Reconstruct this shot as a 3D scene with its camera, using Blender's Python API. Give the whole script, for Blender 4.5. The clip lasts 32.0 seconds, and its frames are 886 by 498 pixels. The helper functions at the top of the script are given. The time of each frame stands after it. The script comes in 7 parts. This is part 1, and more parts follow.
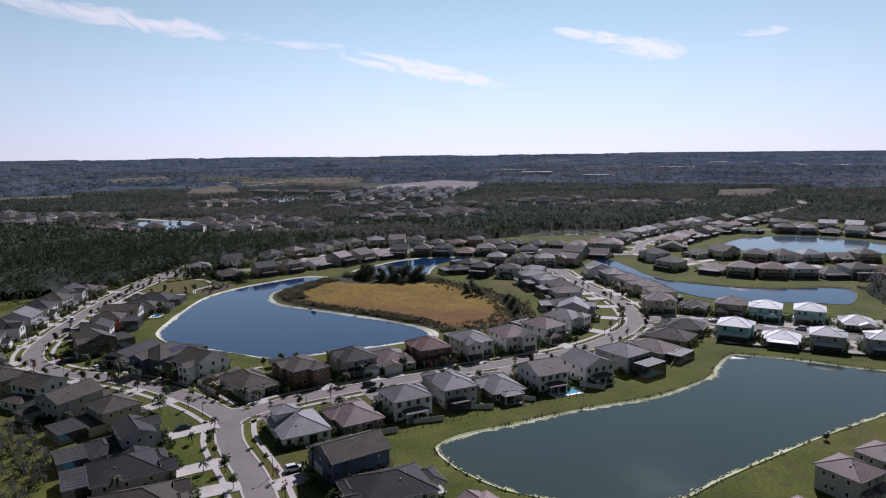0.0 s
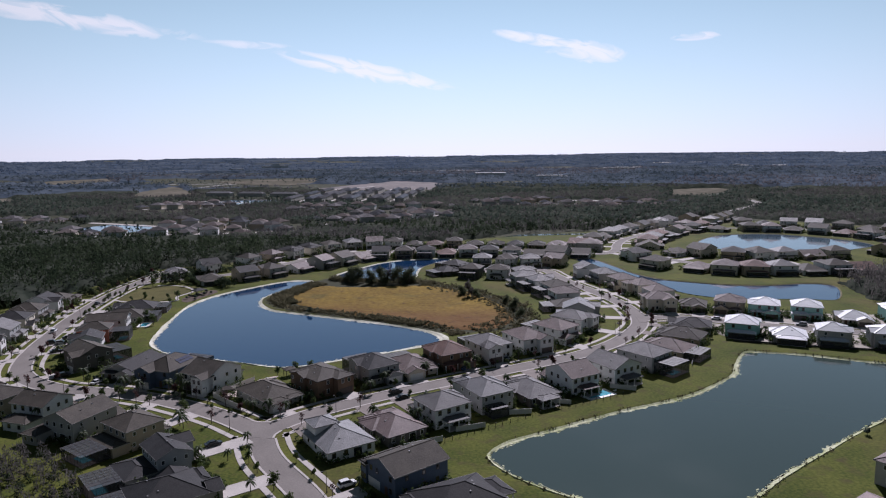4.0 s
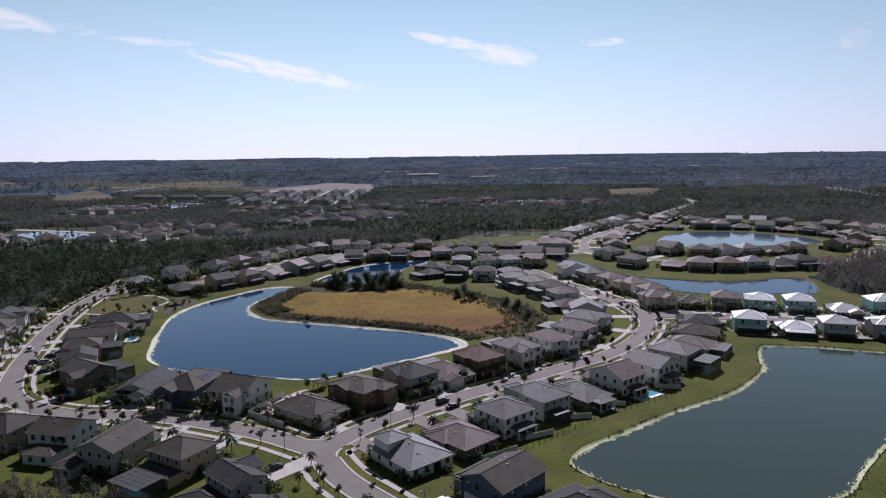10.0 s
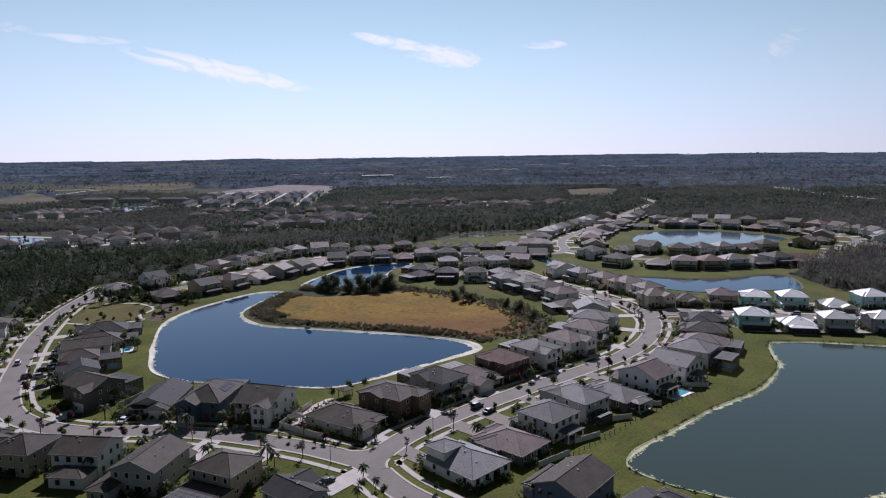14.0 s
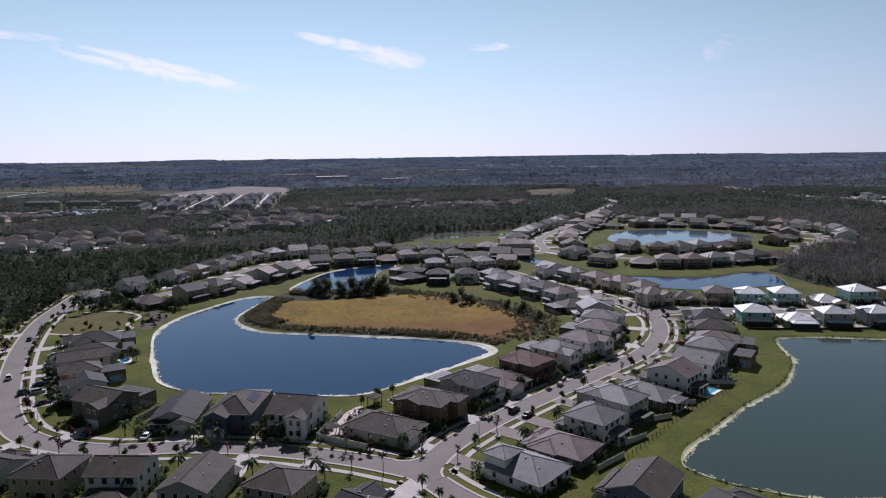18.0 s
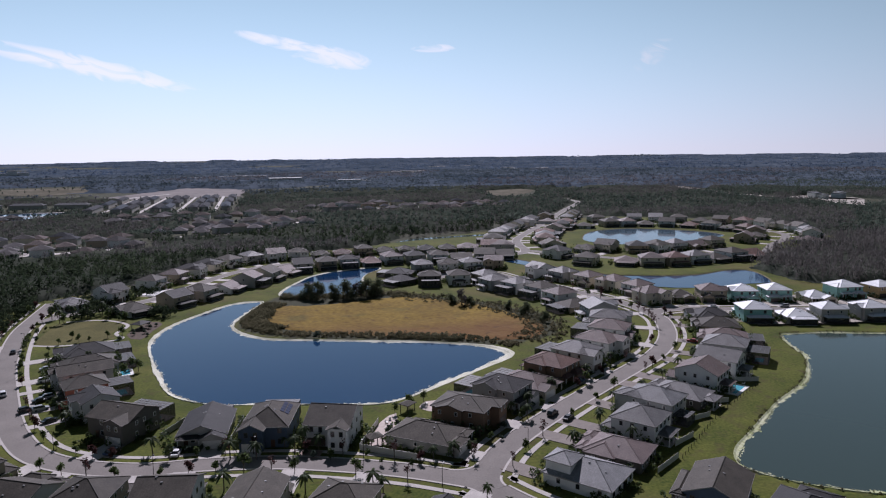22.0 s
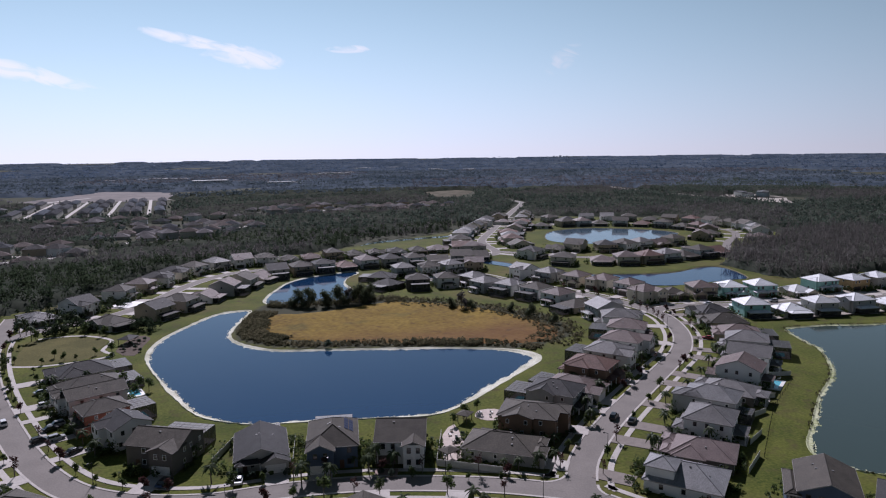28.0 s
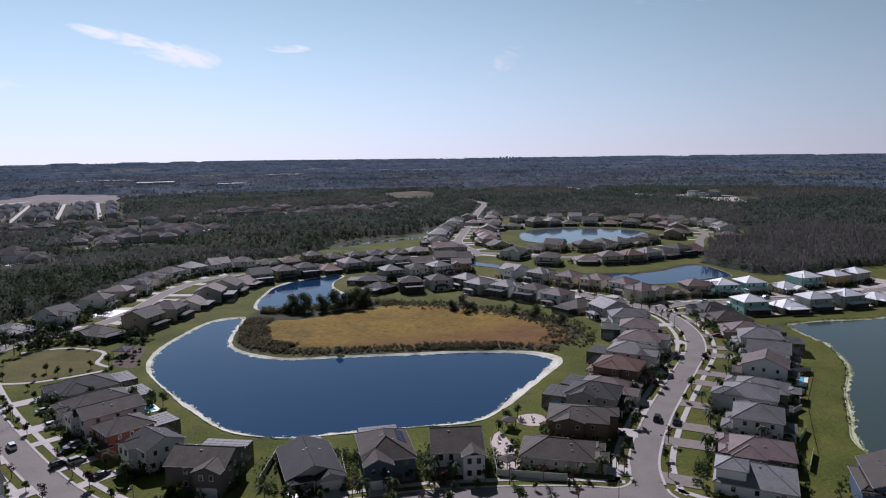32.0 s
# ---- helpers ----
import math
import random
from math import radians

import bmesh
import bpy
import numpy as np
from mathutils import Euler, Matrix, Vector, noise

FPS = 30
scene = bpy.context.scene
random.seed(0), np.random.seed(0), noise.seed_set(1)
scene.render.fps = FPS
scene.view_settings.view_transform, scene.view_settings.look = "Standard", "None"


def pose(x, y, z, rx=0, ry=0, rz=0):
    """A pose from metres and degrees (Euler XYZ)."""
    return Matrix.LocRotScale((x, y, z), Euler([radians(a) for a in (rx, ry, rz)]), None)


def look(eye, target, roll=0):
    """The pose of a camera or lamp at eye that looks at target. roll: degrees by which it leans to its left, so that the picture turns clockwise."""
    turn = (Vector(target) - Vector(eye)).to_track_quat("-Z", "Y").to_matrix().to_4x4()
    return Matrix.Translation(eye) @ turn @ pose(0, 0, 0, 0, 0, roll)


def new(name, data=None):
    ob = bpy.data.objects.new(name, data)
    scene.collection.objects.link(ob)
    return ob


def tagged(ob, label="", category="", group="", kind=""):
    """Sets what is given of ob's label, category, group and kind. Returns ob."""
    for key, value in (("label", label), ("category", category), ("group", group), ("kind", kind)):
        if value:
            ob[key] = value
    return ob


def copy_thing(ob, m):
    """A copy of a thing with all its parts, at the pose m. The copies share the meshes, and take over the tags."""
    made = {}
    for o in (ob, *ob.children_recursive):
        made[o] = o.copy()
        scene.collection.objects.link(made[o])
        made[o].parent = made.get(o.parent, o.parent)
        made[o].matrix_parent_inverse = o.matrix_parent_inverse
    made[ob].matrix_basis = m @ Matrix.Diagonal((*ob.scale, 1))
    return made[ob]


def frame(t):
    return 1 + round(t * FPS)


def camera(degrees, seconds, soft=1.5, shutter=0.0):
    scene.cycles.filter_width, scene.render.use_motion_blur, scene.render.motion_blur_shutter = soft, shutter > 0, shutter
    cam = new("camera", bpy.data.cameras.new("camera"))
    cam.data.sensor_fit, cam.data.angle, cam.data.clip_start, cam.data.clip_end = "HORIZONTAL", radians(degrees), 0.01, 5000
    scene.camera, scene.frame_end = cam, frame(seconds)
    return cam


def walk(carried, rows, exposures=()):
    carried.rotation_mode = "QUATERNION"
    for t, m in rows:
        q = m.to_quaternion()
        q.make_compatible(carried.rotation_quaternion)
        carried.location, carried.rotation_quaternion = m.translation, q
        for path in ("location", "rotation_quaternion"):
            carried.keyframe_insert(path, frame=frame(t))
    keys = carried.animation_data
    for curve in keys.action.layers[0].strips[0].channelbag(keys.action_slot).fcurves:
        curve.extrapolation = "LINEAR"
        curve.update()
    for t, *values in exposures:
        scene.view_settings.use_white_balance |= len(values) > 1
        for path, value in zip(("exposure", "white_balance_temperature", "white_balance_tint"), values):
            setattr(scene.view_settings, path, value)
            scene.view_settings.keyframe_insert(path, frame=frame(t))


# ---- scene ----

# ------------------------------------------------------------ camera and its flight
cam = camera(66.1, 32.0, soft=1.15)
PATH = [
    (0, (-1.00, 0.78, 77.52), (-19.96, 97.87, 62.87), -0.72),
    (4, (-28.19, 2.47, 77.33), (-39.18, 100.79, 62.74), -0.72),
    (8, (-54.88, 5.82, 77.15), (-57.95, 104.71, 62.61), -0.72),
    (12, (-81.01, 10.96, 76.96), (-76.21, 109.79, 62.49), -0.72),
    (16, (-106.51, 18.05, 76.77), (-93.92, 116.21, 62.36), -0.72),
    (20, (-131.32, 27.23, 76.58), (-111.01, 124.09, 62.23), -0.72),
    (24, (-155.39, 38.63, 76.39), (-127.42, 133.57, 62.11), -0.72),
    (28, (-178.66, 52.40, 76.20), (-143.12, 144.78, 61.98), -0.72),
    (32, (-201.06, 68.67, 76.02), (-158.05, 157.83, 61.85), -0.72),
]
walk(cam, [(t, look(eye, target, roll)) for t, eye, target, roll in PATH], [(0, 0.07, 6050, 24), (32, 0.03, 6000, 24)])

# ------------------------------------------------------------ sky, sun, exposure
SUN_EL, SUN_AZ = radians(39), radians(9)      # azimuth clockwise from +y
world = bpy.data.worlds.new("sky")
scene.world = world
world.use_nodes = True
wn, wl = world.node_tree.nodes, world.node_tree.links
wn.clear()


def wnode(kind, **props):
    n = wn.new(kind)
    for k, v in props.items():
        n.inputs[k].default_value = v
    return n


def wmath(op, a, b=None, c=None):
    n = wn.new("ShaderNodeMath")
    n.operation = op
    for i, v in enumerate((a, b, c)):
        if v is None:
            continue
        if isinstance(v, (int, float)):
            n.inputs[i].default_value = v
        else:
            wl.new(v, n.inputs[i])
    return n.outputs[0]


sky = wn.new("ShaderNodeTexSky")
sky.sky_type = "NISHITA"
sky.sun_disc = False
sky.sun_elevation, sky.sun_rotation = SUN_EL, SUN_AZ
sky.altitude, sky.air_density, sky.dust_density, sky.ozone_density = 0, 0.4, 0.05, 1.0
wcoord = wn.new("ShaderNodeTexCoord")
wsep = wn.new("ShaderNodeSeparateXYZ")
wl.new(wcoord.outputs["Generated"], wsep.inputs[0])
w_az = wmath("MULTIPLY", wmath("ARCTAN2", wsep.outputs[0], wsep.outputs[1]), 180 / math.pi)
w_el = wmath("MULTIPLY", wmath("ARCSINE", wsep.outputs[2]), 180 / math.pi)
wnoise = wn.new("ShaderNodeTexNoise")
wnoise.noise_dimensions = "2D"
wnoise.inputs["Scale"].default_value, wnoise.inputs["Detail"].default_value = 0.75, 9.0
wnoise.inputs["Distortion"].default_value = 0.7
wcomb = wn.new("ShaderNodeCombineXYZ")
wl.new(wmath("MULTIPLY", w_az, 0.5), wcomb.inputs[0])
wl.new(wmath("MULTIPLY", wmath("ADD", w_el, wmath("MULTIPLY", w_az, 0.2)), 1.6), wcomb.inputs[1])
wl.new(wcomb.outputs[0], wnoise.inputs["Vector"])
# wisps of high cloud: azimuth, elevation, half length, half width, slope, strength
CLOUDS = [(-35.0, 9.6, 10.5, 0.85, -0.10, 0.9), (-12.5, 6.3, 8.0, 0.85, -0.19, 0.95), (1.6, 8.5, 4.2, 0.55, -0.20, 0.95), (5.3, 7.5, 3.6, 0.95, -0.12, 1.0),
          (13.6, 8.2, 2.0, 0.35, 0.02, 0.8), (31.0, 7.2, 1.6, 1.1, 0.5, 0.35), (48.0, 11.5, 9.0, 0.6, 0.03, 0.3),
          (-22.0, 8.2, 4.0, 0.35, -0.02, 0.5)]
cover = 0.0
for az, el, hl, hw, slope, strength in CLOUDS:
    du = wmath("SUBTRACT", w_az, az)
    dv = wmath("SUBTRACT", wmath("SUBTRACT", w_el, el), wmath("MULTIPLY", du, slope))
    r2 = wmath("ADD", wmath("POWER", wmath("ABSOLUTE", wmath("DIVIDE", du, hl)), 2.0),
               wmath("POWER", wmath("ABSOLUTE", wmath("DIVIDE", dv, hw)), 2.0))
    m = wmath("MULTIPLY", wmath("MAXIMUM", wmath("SUBTRACT", 1.0, r2), 0.0), strength)
    cover = wmath("MAXIMUM", m, cover)
wramp = wn.new("ShaderNodeMapRange")
wramp.inputs[1].default_value, wramp.inputs[2].default_value = 0.30, 0.58
wl.new(wnoise.outputs[0], wramp.inputs[0])
ragged = wmath("MAXIMUM", wmath("ADD", cover, wmath("MULTIPLY_ADD", wramp.outputs[0], 0.85, -0.72)), 0.0)
cover = wmath("MINIMUM", wmath("MULTIPLY", wmath("MULTIPLY", ragged, wmath("MINIMUM", wmath("MULTIPLY", cover, 4.0), 1.0)), 0.95), 0.78)
wmix = wn.new("ShaderNodeMixRGB")
wl.new(cover, wmix.inputs[0])
# blue lower sky, paling into white haze over the horizon
w_up = wmath("MAXIMUM", w_el, 0.0)
last = sky.outputs[0]
for falloff, amount, colour in ((-0.048, 0.97, (15.2, 24.2, 27.6, 1)), (-0.18, 0.92, (21.3, 21.7, 22.9, 1))):
    whaze = wn.new("ShaderNodeMixRGB")
    wl.new(wmath("MULTIPLY", wmath("POWER", 2.718, wmath("MULTIPLY", w_up, falloff)), amount), whaze.inputs[0])
    wl.new(last, whaze.inputs[1])
    whaze.inputs[2].default_value = colour
    last = whaze.outputs[0]
wl.new(whaze.outputs[0], wmix.inputs[1])
wmix.inputs[2].default_value = (22.5, 22.8, 23.2, 1)
wbg = wn.new("ShaderNodeBackground")
wbg.inputs[1].default_value = 0.04
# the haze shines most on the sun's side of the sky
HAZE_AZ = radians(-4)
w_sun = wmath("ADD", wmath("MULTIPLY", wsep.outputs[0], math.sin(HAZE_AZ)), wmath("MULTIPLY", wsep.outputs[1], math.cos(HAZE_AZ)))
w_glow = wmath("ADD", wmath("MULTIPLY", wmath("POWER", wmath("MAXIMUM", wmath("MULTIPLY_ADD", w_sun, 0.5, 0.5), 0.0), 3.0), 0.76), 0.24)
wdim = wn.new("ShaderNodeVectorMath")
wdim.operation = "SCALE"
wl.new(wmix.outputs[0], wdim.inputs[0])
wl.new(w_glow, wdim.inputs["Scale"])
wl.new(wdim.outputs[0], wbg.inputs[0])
wout = wn.new("ShaderNodeOutputWorld")
wl.new(wbg.outputs[0], wout.inputs[0])

sun = new("sun", bpy.data.lights.new("sun", "SUN"))
sun.data.energy, sun.data.angle, sun.data.color = 4.4, radians(0.6), (1.0, 0.975, 0.975)
sun_dir = Vector((math.sin(SUN_AZ) * math.cos(SUN_EL), math.cos(SUN_AZ) * math.cos(SUN_EL), math.sin(SUN_EL)))
sun.matrix_world = look(sun_dir * 500, (0, 0, 0))


# ------------------------------------------------------------ materials
def material(name, rgb, rough=0.8, var=0.25, scale=0.6, fine=8.0, bump=0.2, spec=0.4, metal=0.0, tint=None, random_tone=0.0, island=0.0, dist=0.05, leaf=0.0):
    """A surface with two scales of tone, drawn in world metres, and fine relief."""
    m = bpy.data.materials.new(name)
    m.use_nodes = True
    n, l = m.node_tree.nodes, m.node_tree.links
    b = n["Principled BSDF"]
    b.inputs["Roughness"].default_value, b.inputs["Metallic"].default_value = rough, metal
    b.inputs["Specular IOR Level"].default_value = spec
    geo = n.new("ShaderNodeNewGeometry")
    big, small = n.new("ShaderNodeTexNoise"), n.new("ShaderNodeTexNoise")
    for t, s, d in ((big, scale, 4.0), (small, fine, 3.0)):
        t.inputs["Scale"].default_value, t.inputs["Detail"].default_value = s, d
        l.new(geo.outputs["Position"], t.inputs["Vector"])
    add = n.new("ShaderNodeMath")
    add.operation = "ADD"
    l.new(big.outputs[0], add.inputs[0])
    l.new(small.outputs[0], add.inputs[1])
    tone = n.new("ShaderNodeMapRange")
    tone.inputs[1].default_value, tone.inputs[2].default_value = 0.7, 1.3
    l.new(add.outputs[0], tone.inputs[0])
    mix = n.new("ShaderNodeMixRGB")
    mix.inputs[1].default_value = (*[c * (1 - var) for c in rgb], 1)
    light = tint or [min(1, c * (1 + var)) for c in rgb]
    mix.inputs[2].default_value = (*light, 1)
    l.new(tone.outputs[0], mix.inputs[0])
    out = mix.outputs[0]
    if random_tone or island:
        if island:
            src = geo.outputs["Random Per Island"]
        else:
            src = n.new("ShaderNodeObjectInfo").outputs["Random"]
        mr = n.new("ShaderNodeMapRange")
        amount = island or random_tone
        mr.inputs[3].default_value, mr.inputs[4].default_value = 1 - amount, 1 + amount
        l.new(src, mr.inputs[0])
        vm = n.new("ShaderNodeVectorMath")
        vm.operation = "SCALE"
        l.new(out, vm.inputs[0])
        l.new(mr.outputs[0], vm.inputs["Scale"])
        out = vm.outputs[0]
    l.new(out, b.inputs["Base Color"])
    if bump:
        bp = n.new("ShaderNodeBump")
        bp.inputs["Strength"].default_value, bp.inputs["Distance"].default_value = bump, dist
        l.new(small.outputs[0], bp.inputs["Height"])
        l.new(bp.outputs[0], b.inputs["Normal"])
    if leaf:
        # thin leaves let part of the light through
        tr, mx = n.new("ShaderNodeBsdfTranslucent"), n.new("ShaderNodeMixShader")
        mx.inputs[0].default_value = leaf
        l.new(out, tr.inputs["Color"])
        l.new(b.outputs[0], mx.inputs[1])
        l.new(tr.outputs[0], mx.inputs[2])
        l.new(mx.outputs[0], n["Material Output"].inputs["Surface"])
    return m


def roofing(name, rgb, course=0.3, width=0.35, rough=0.75, var=0.3, ribs=0.5, spec=0.22):
    """Roof covering in courses, laid by UV in metres (u along the eave, v up the slope)."""
    m = material(name, rgb, rough, var, 0.35, 3.0, 0.0, spec, random_tone=0.22)
    n, l = m.node_tree.nodes, m.node_tree.links
    b = n["Principled BSDF"]
    uv = n.new("ShaderNodeTexCoord")
    br = n.new("ShaderNodeTexBrick")
    br.inputs["Scale"].default_value = 1.0
    br.inputs["Brick Width"].default_value, br.inputs["Row Height"].default_value = width, course
    br.inputs["Mortar Size"].default_value = 0.02
    br.inputs["Color1"].default_value, br.inputs["Color2"].default_value = (1, 1, 1, 1), (0.72, 0.72, 0.72, 1)
    br.inputs["Mortar"].default_value = (0.45, 0.45, 0.45, 1)
    l.new(uv.outputs["UV"], br.inputs["Vector"])
    src = b.inputs["Base Color"].links[0].from_socket
    mul = n.new("ShaderNodeMixRGB")
    mul.blend_type = "MULTIPLY"
    mul.inputs[0].default_value = 0.6
    l.new(src, mul.inputs[1])
    l.new(br.outputs["Color"], mul.inputs[2])
    l.new(mul.outputs[0], b.inputs["Base Color"])
    bp = n.new("ShaderNodeBump")
    bp.inputs["Strength"].default_value, bp.inputs["Distance"].default_value = ribs, 0.05
    l.new(br.outputs["Color"], bp.inputs["Height"])
    l.new(bp.outputs[0], b.inputs["Normal"])
    return m


WALL = {
    "white": material("white_stucco", (0.7, 0.69, 0.67), 0.85, 0.07, 0.4, 6, 0.15),
    "greige": material("warm_grey_stucco", (0.4, 0.38, 0.35), 0.85, 0.08, 0.4, 6, 0.15),
    "cream": material("cream_stucco", (0.6, 0.54, 0.44), 0.85, 0.08, 0.4, 6, 0.15),
    "tan": material("tan_stucco", (0.38, 0.31, 0.23), 0.85, 0.1, 0.4, 6, 0.15),
    "brown": material("brown_stucco", (0.196, 0.123, 0.081), 0.85, 0.1, 0.4, 6, 0.15),
    "grey": material("grey_siding", (0.36, 0.36, 0.36), 0.8, 0.08, 0.4, 6, 0.15),
    "slate": material("slate_blue_siding", (0.07, 0.10, 0.15), 0.7, 0.12, 0.4, 6, 0.15),
    "dark": material("dark_taupe_stucco", (0.120, 0.108, 0.096), 0.85, 0.1, 0.4, 6, 0.15),
    "red": material("red_brick_facing", (0.27, 0.09, 0.06), 0.85, 0.15, 0.6, 6, 0.2),
    "teal": material("teal_housewrap", (0.30, 0.54, 0.49), 0.6, 0.1, 0.5, 6, 0.1),
    "osb": material("raw_sheathing_board", (0.50, 0.34, 0.17), 0.8, 0.15, 0.8, 5, 0.2),
    "block": material("grey_concrete_block", (0.42, 0.40, 0.37), 0.9, 0.12, 0.6, 6, 0.2),
}
ROOF = {
    "char": roofing("charcoal_shingles", (0.038, 0.037, 0.038)),
    "umber": roofing("umber_shingles", (0.078, 0.067, 0.054)),
    "slate": roofing("slate_blue_shingles", (0.055, 0.065, 0.085)),
    "ash": roofing("ash_grey_tiles", (0.165, 0.158, 0.156), 0.34, 0.28, 0.6, 0.25, 0.8),
    "silver": roofing("pale_grey_tiles", (0.225, 0.223, 0.226), 0.34, 0.28, 0.55, 0.2, 0.8),
    "mauve": roofing("mauve_brown_tiles", (0.155, 0.114, 0.104), 0.34, 0.28, 0.65, 0.25, 0.8),
    "rose": roofing("rose_grey_tiles", (0.235, 0.175, 0.165), 0.34, 0.28, 0.55, 0.2, 0.9),
    "terra": roofing("terracotta_tiles", (0.162, 0.089, 0.071), 0.34, 0.28, 0.7, 0.25, 0.8),
    "white": roofing("white_roof_underlay", (0.78, 0.79, 0.80), 1.0, 8.0, 0.5, 0.05, 0.2),
}
FAR_ROOF = {
    "char": roofing("dull_charcoal_shingles", (0.11, 0.112, 0.12), spec=0.0),
    "slate": roofing("dull_slate_blue_shingles", (0.12, 0.132, 0.15), spec=0.0),
    "silver": roofing("dull_pale_grey_shingles", (0.27, 0.27, 0.28), spec=0.0),
    "umber": roofing("dull_umber_shingles", (0.165, 0.156, 0.155), spec=0.0),
    "mauve": roofing("dull_mauve_tiles", (0.215, 0.202, 0.204), spec=0.0),
    "terra": roofing("dull_terracotta_tiles", (0.195, 0.168, 0.16), spec=0.0),
}
TRIM = material("white_painted_trim", (0.75, 0.74, 0.71), 0.55, 0.05, 1, 6, 0.05)
TRIM_DARK = material("bronze_painted_trim", (0.07, 0.06, 0.055), 0.5, 0.1, 1, 6, 0.05)
# darker than TRIM: shade on the boards is put into their colour
FASCIA = material("shade_toned_fascia_board", (0.30, 0.285, 0.265), 0.6, 0.08, 1, 6, 0.05)
GARAGE = material("white_garage_panel", (0.68, 0.67, 0.64), 0.5, 0.05, 1, 6, 0.05)
GARAGE_DARK = material("brown_garage_panel", (0.09, 0.07, 0.06), 0.5, 0.1, 1, 6, 0.05)
DOOR = material("stained_door_wood", (0.10, 0.05, 0.03), 0.45, 0.2, 2, 9, 0.1)
VENT = material("roof_vent_metal", (0.16, 0.16, 0.16), 0.6, 0.1, 2, 9, 0.0, 0.4)
SOLAR = material("solar_cell_glass", (0.035, 0.045, 0.085), 0.6, 0.1, 2, 9, 0.0, 0.05)
GLASS = material("dark_window_glass", (0.02, 0.024, 0.03), 0.05, 0.1, 1, 4, 0.0, 0.8)
ASPHALT = material("worn_asphalt", (0.205, 0.184, 0.168), 0.9, 0.16, 0.12, 2.5, 0.2, 0.3)
CONCRETE = material("pale_concrete", (0.450, 0.415, 0.385), 0.85, 0.15, 0.3, 4, 0.15)
PAVER = material("rose_concrete_pavers", (0.297, 0.216, 0.180), 0.85, 0.2, 0.5, 6, 0.25)
SAND = material("bleached_shore_crust", (0.50, 0.49, 0.33), 0.9, 0.3, 0.10, 2.0, 0.5, tint=(0.74, 0.73, 0.62), dist=0.15)
PALE_ALGAE = material("pale_crust_and_algae", (0.33, 0.39, 0.10), 0.9, 0.3, 0.07, 1.2, 0.5, tint=(0.66, 0.66, 0.47), dist=0.15)
FENCE = material("pale_vinyl_fence", (0.55, 0.54, 0.50), 0.6, 0.1, 0.5, 5, 0.05)
IRON = material("black_metal", (0.02, 0.02, 0.02), 0.45, 0.1, 1, 5, 0.0, 0.5, 0.3)
SCREEN = material("insect_screen_frame", (0.035, 0.033, 0.03), 0.5, 0.1, 1, 5, 0.0)
POOL = material("pool_water", (0.10, 0.42, 0.52), 0.08, 0.1, 0.8, 3, 0.1, 0.5)
BARK = material("grey_bark", (0.12, 0.10, 0.085), 0.9, 0.3, 2, 9, 0.3)
LEAF = material("green_leaves", (0.075, 0.105, 0.035), 0.7, 0.3, 0.3, 3, 0.0, 0.25, island=0.45, leaf=0.45)
LEAF_DULL = material("dull_grey_green_leaves", (0.090, 0.108, 0.062), 0.8, 0.3, 0.3, 3, 0.0, 0.15, island=0.4, leaf=0.4)
LEAF_RED = material("purple_brown_leaves", (0.075, 0.035, 0.032), 0.7, 0.3, 0.3, 3, 0.0, 0.25, island=0.45, leaf=0.45)
PALM = material("palm_fronds", (0.085, 0.115, 0.05), 0.6, 0.25, 0.5, 3, 0.0, 0.3, island=0.3, leaf=0.45)
# lighter, cooler than PINE_BELT: distance haze is mixed into the leaf colour
PINE = material("hazed_pine_foliage", (0.058, 0.084, 0.068), 0.9, 0.3, 0.02, 0.3, 0.0, 0.0, tint=(0.112, 0.135, 0.106), island=0.25, leaf=0.5)
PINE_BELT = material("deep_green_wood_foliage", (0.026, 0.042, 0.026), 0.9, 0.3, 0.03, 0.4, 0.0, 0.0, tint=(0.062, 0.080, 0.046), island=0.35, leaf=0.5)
CYPRESS = material("bare_grey_twigs", (0.100, 0.094, 0.090), 0.95, 0.2, 0.04, 0.9, 0.0, 0.0, tint=(0.150, 0.138, 0.130), island=0.25, leaf=0.5)
# distant foliage: aerial haze is painted in as blue-grey, stronger towards the horizon
FARWOOD = material("hazed_far_foliage", (0.060, 0.086, 0.100), 0.9, 0.3, 0.0042, 0.05, 0.0, 0.0, tint=(0.114, 0.134, 0.146), island=0.15, leaf=0.6)
FARBARE = material("hazed_far_bare_wood", (0.100, 0.102, 0.116), 0.9, 0.3, 0.005, 0.06, 0.0, 0.0, tint=(0.148, 0.144, 0.152), island=0.15, leaf=0.6)
HORIZON_WOOD = material("hazed_horizon_foliage", (0.074, 0.112, 0.172), 0.95, 0.3, 0.0016, 0.012, 0.0, 0.0, tint=(0.128, 0.164, 0.222), island=0.12, leaf=0.6)
SHRUB = material("olive_shrub_foliage", (0.092, 0.096, 0.056), 0.85, 0.3, 0.08, 0.8, 0.0, 0.05, tint=(0.175, 0.155, 0.095), island=0.35, leaf=0.6)
PAVER_GREY = material("grey_brown_pavers", (0.204, 0.174, 0.153), 0.85, 0.2, 0.5, 6, 0.25)
BARE = material("pale_sandy_building_soil", (0.40, 0.36, 0.31), 0.95, 0.25, 0.12, 1.5, 0.4)
MEADOW = material("ochre_marsh_grass", (0.165, 0.102, 0.024), 0.95, 0.25, 0.03, 0.5, 0.5, 0.1, tint=(0.262, 0.178, 0.034), dist=0.4)
BANK = material("dull_tan_bank", (0.17, 0.15, 0.085), 0.95, 0.3, 0.2, 2.0, 0.4, 0.1)
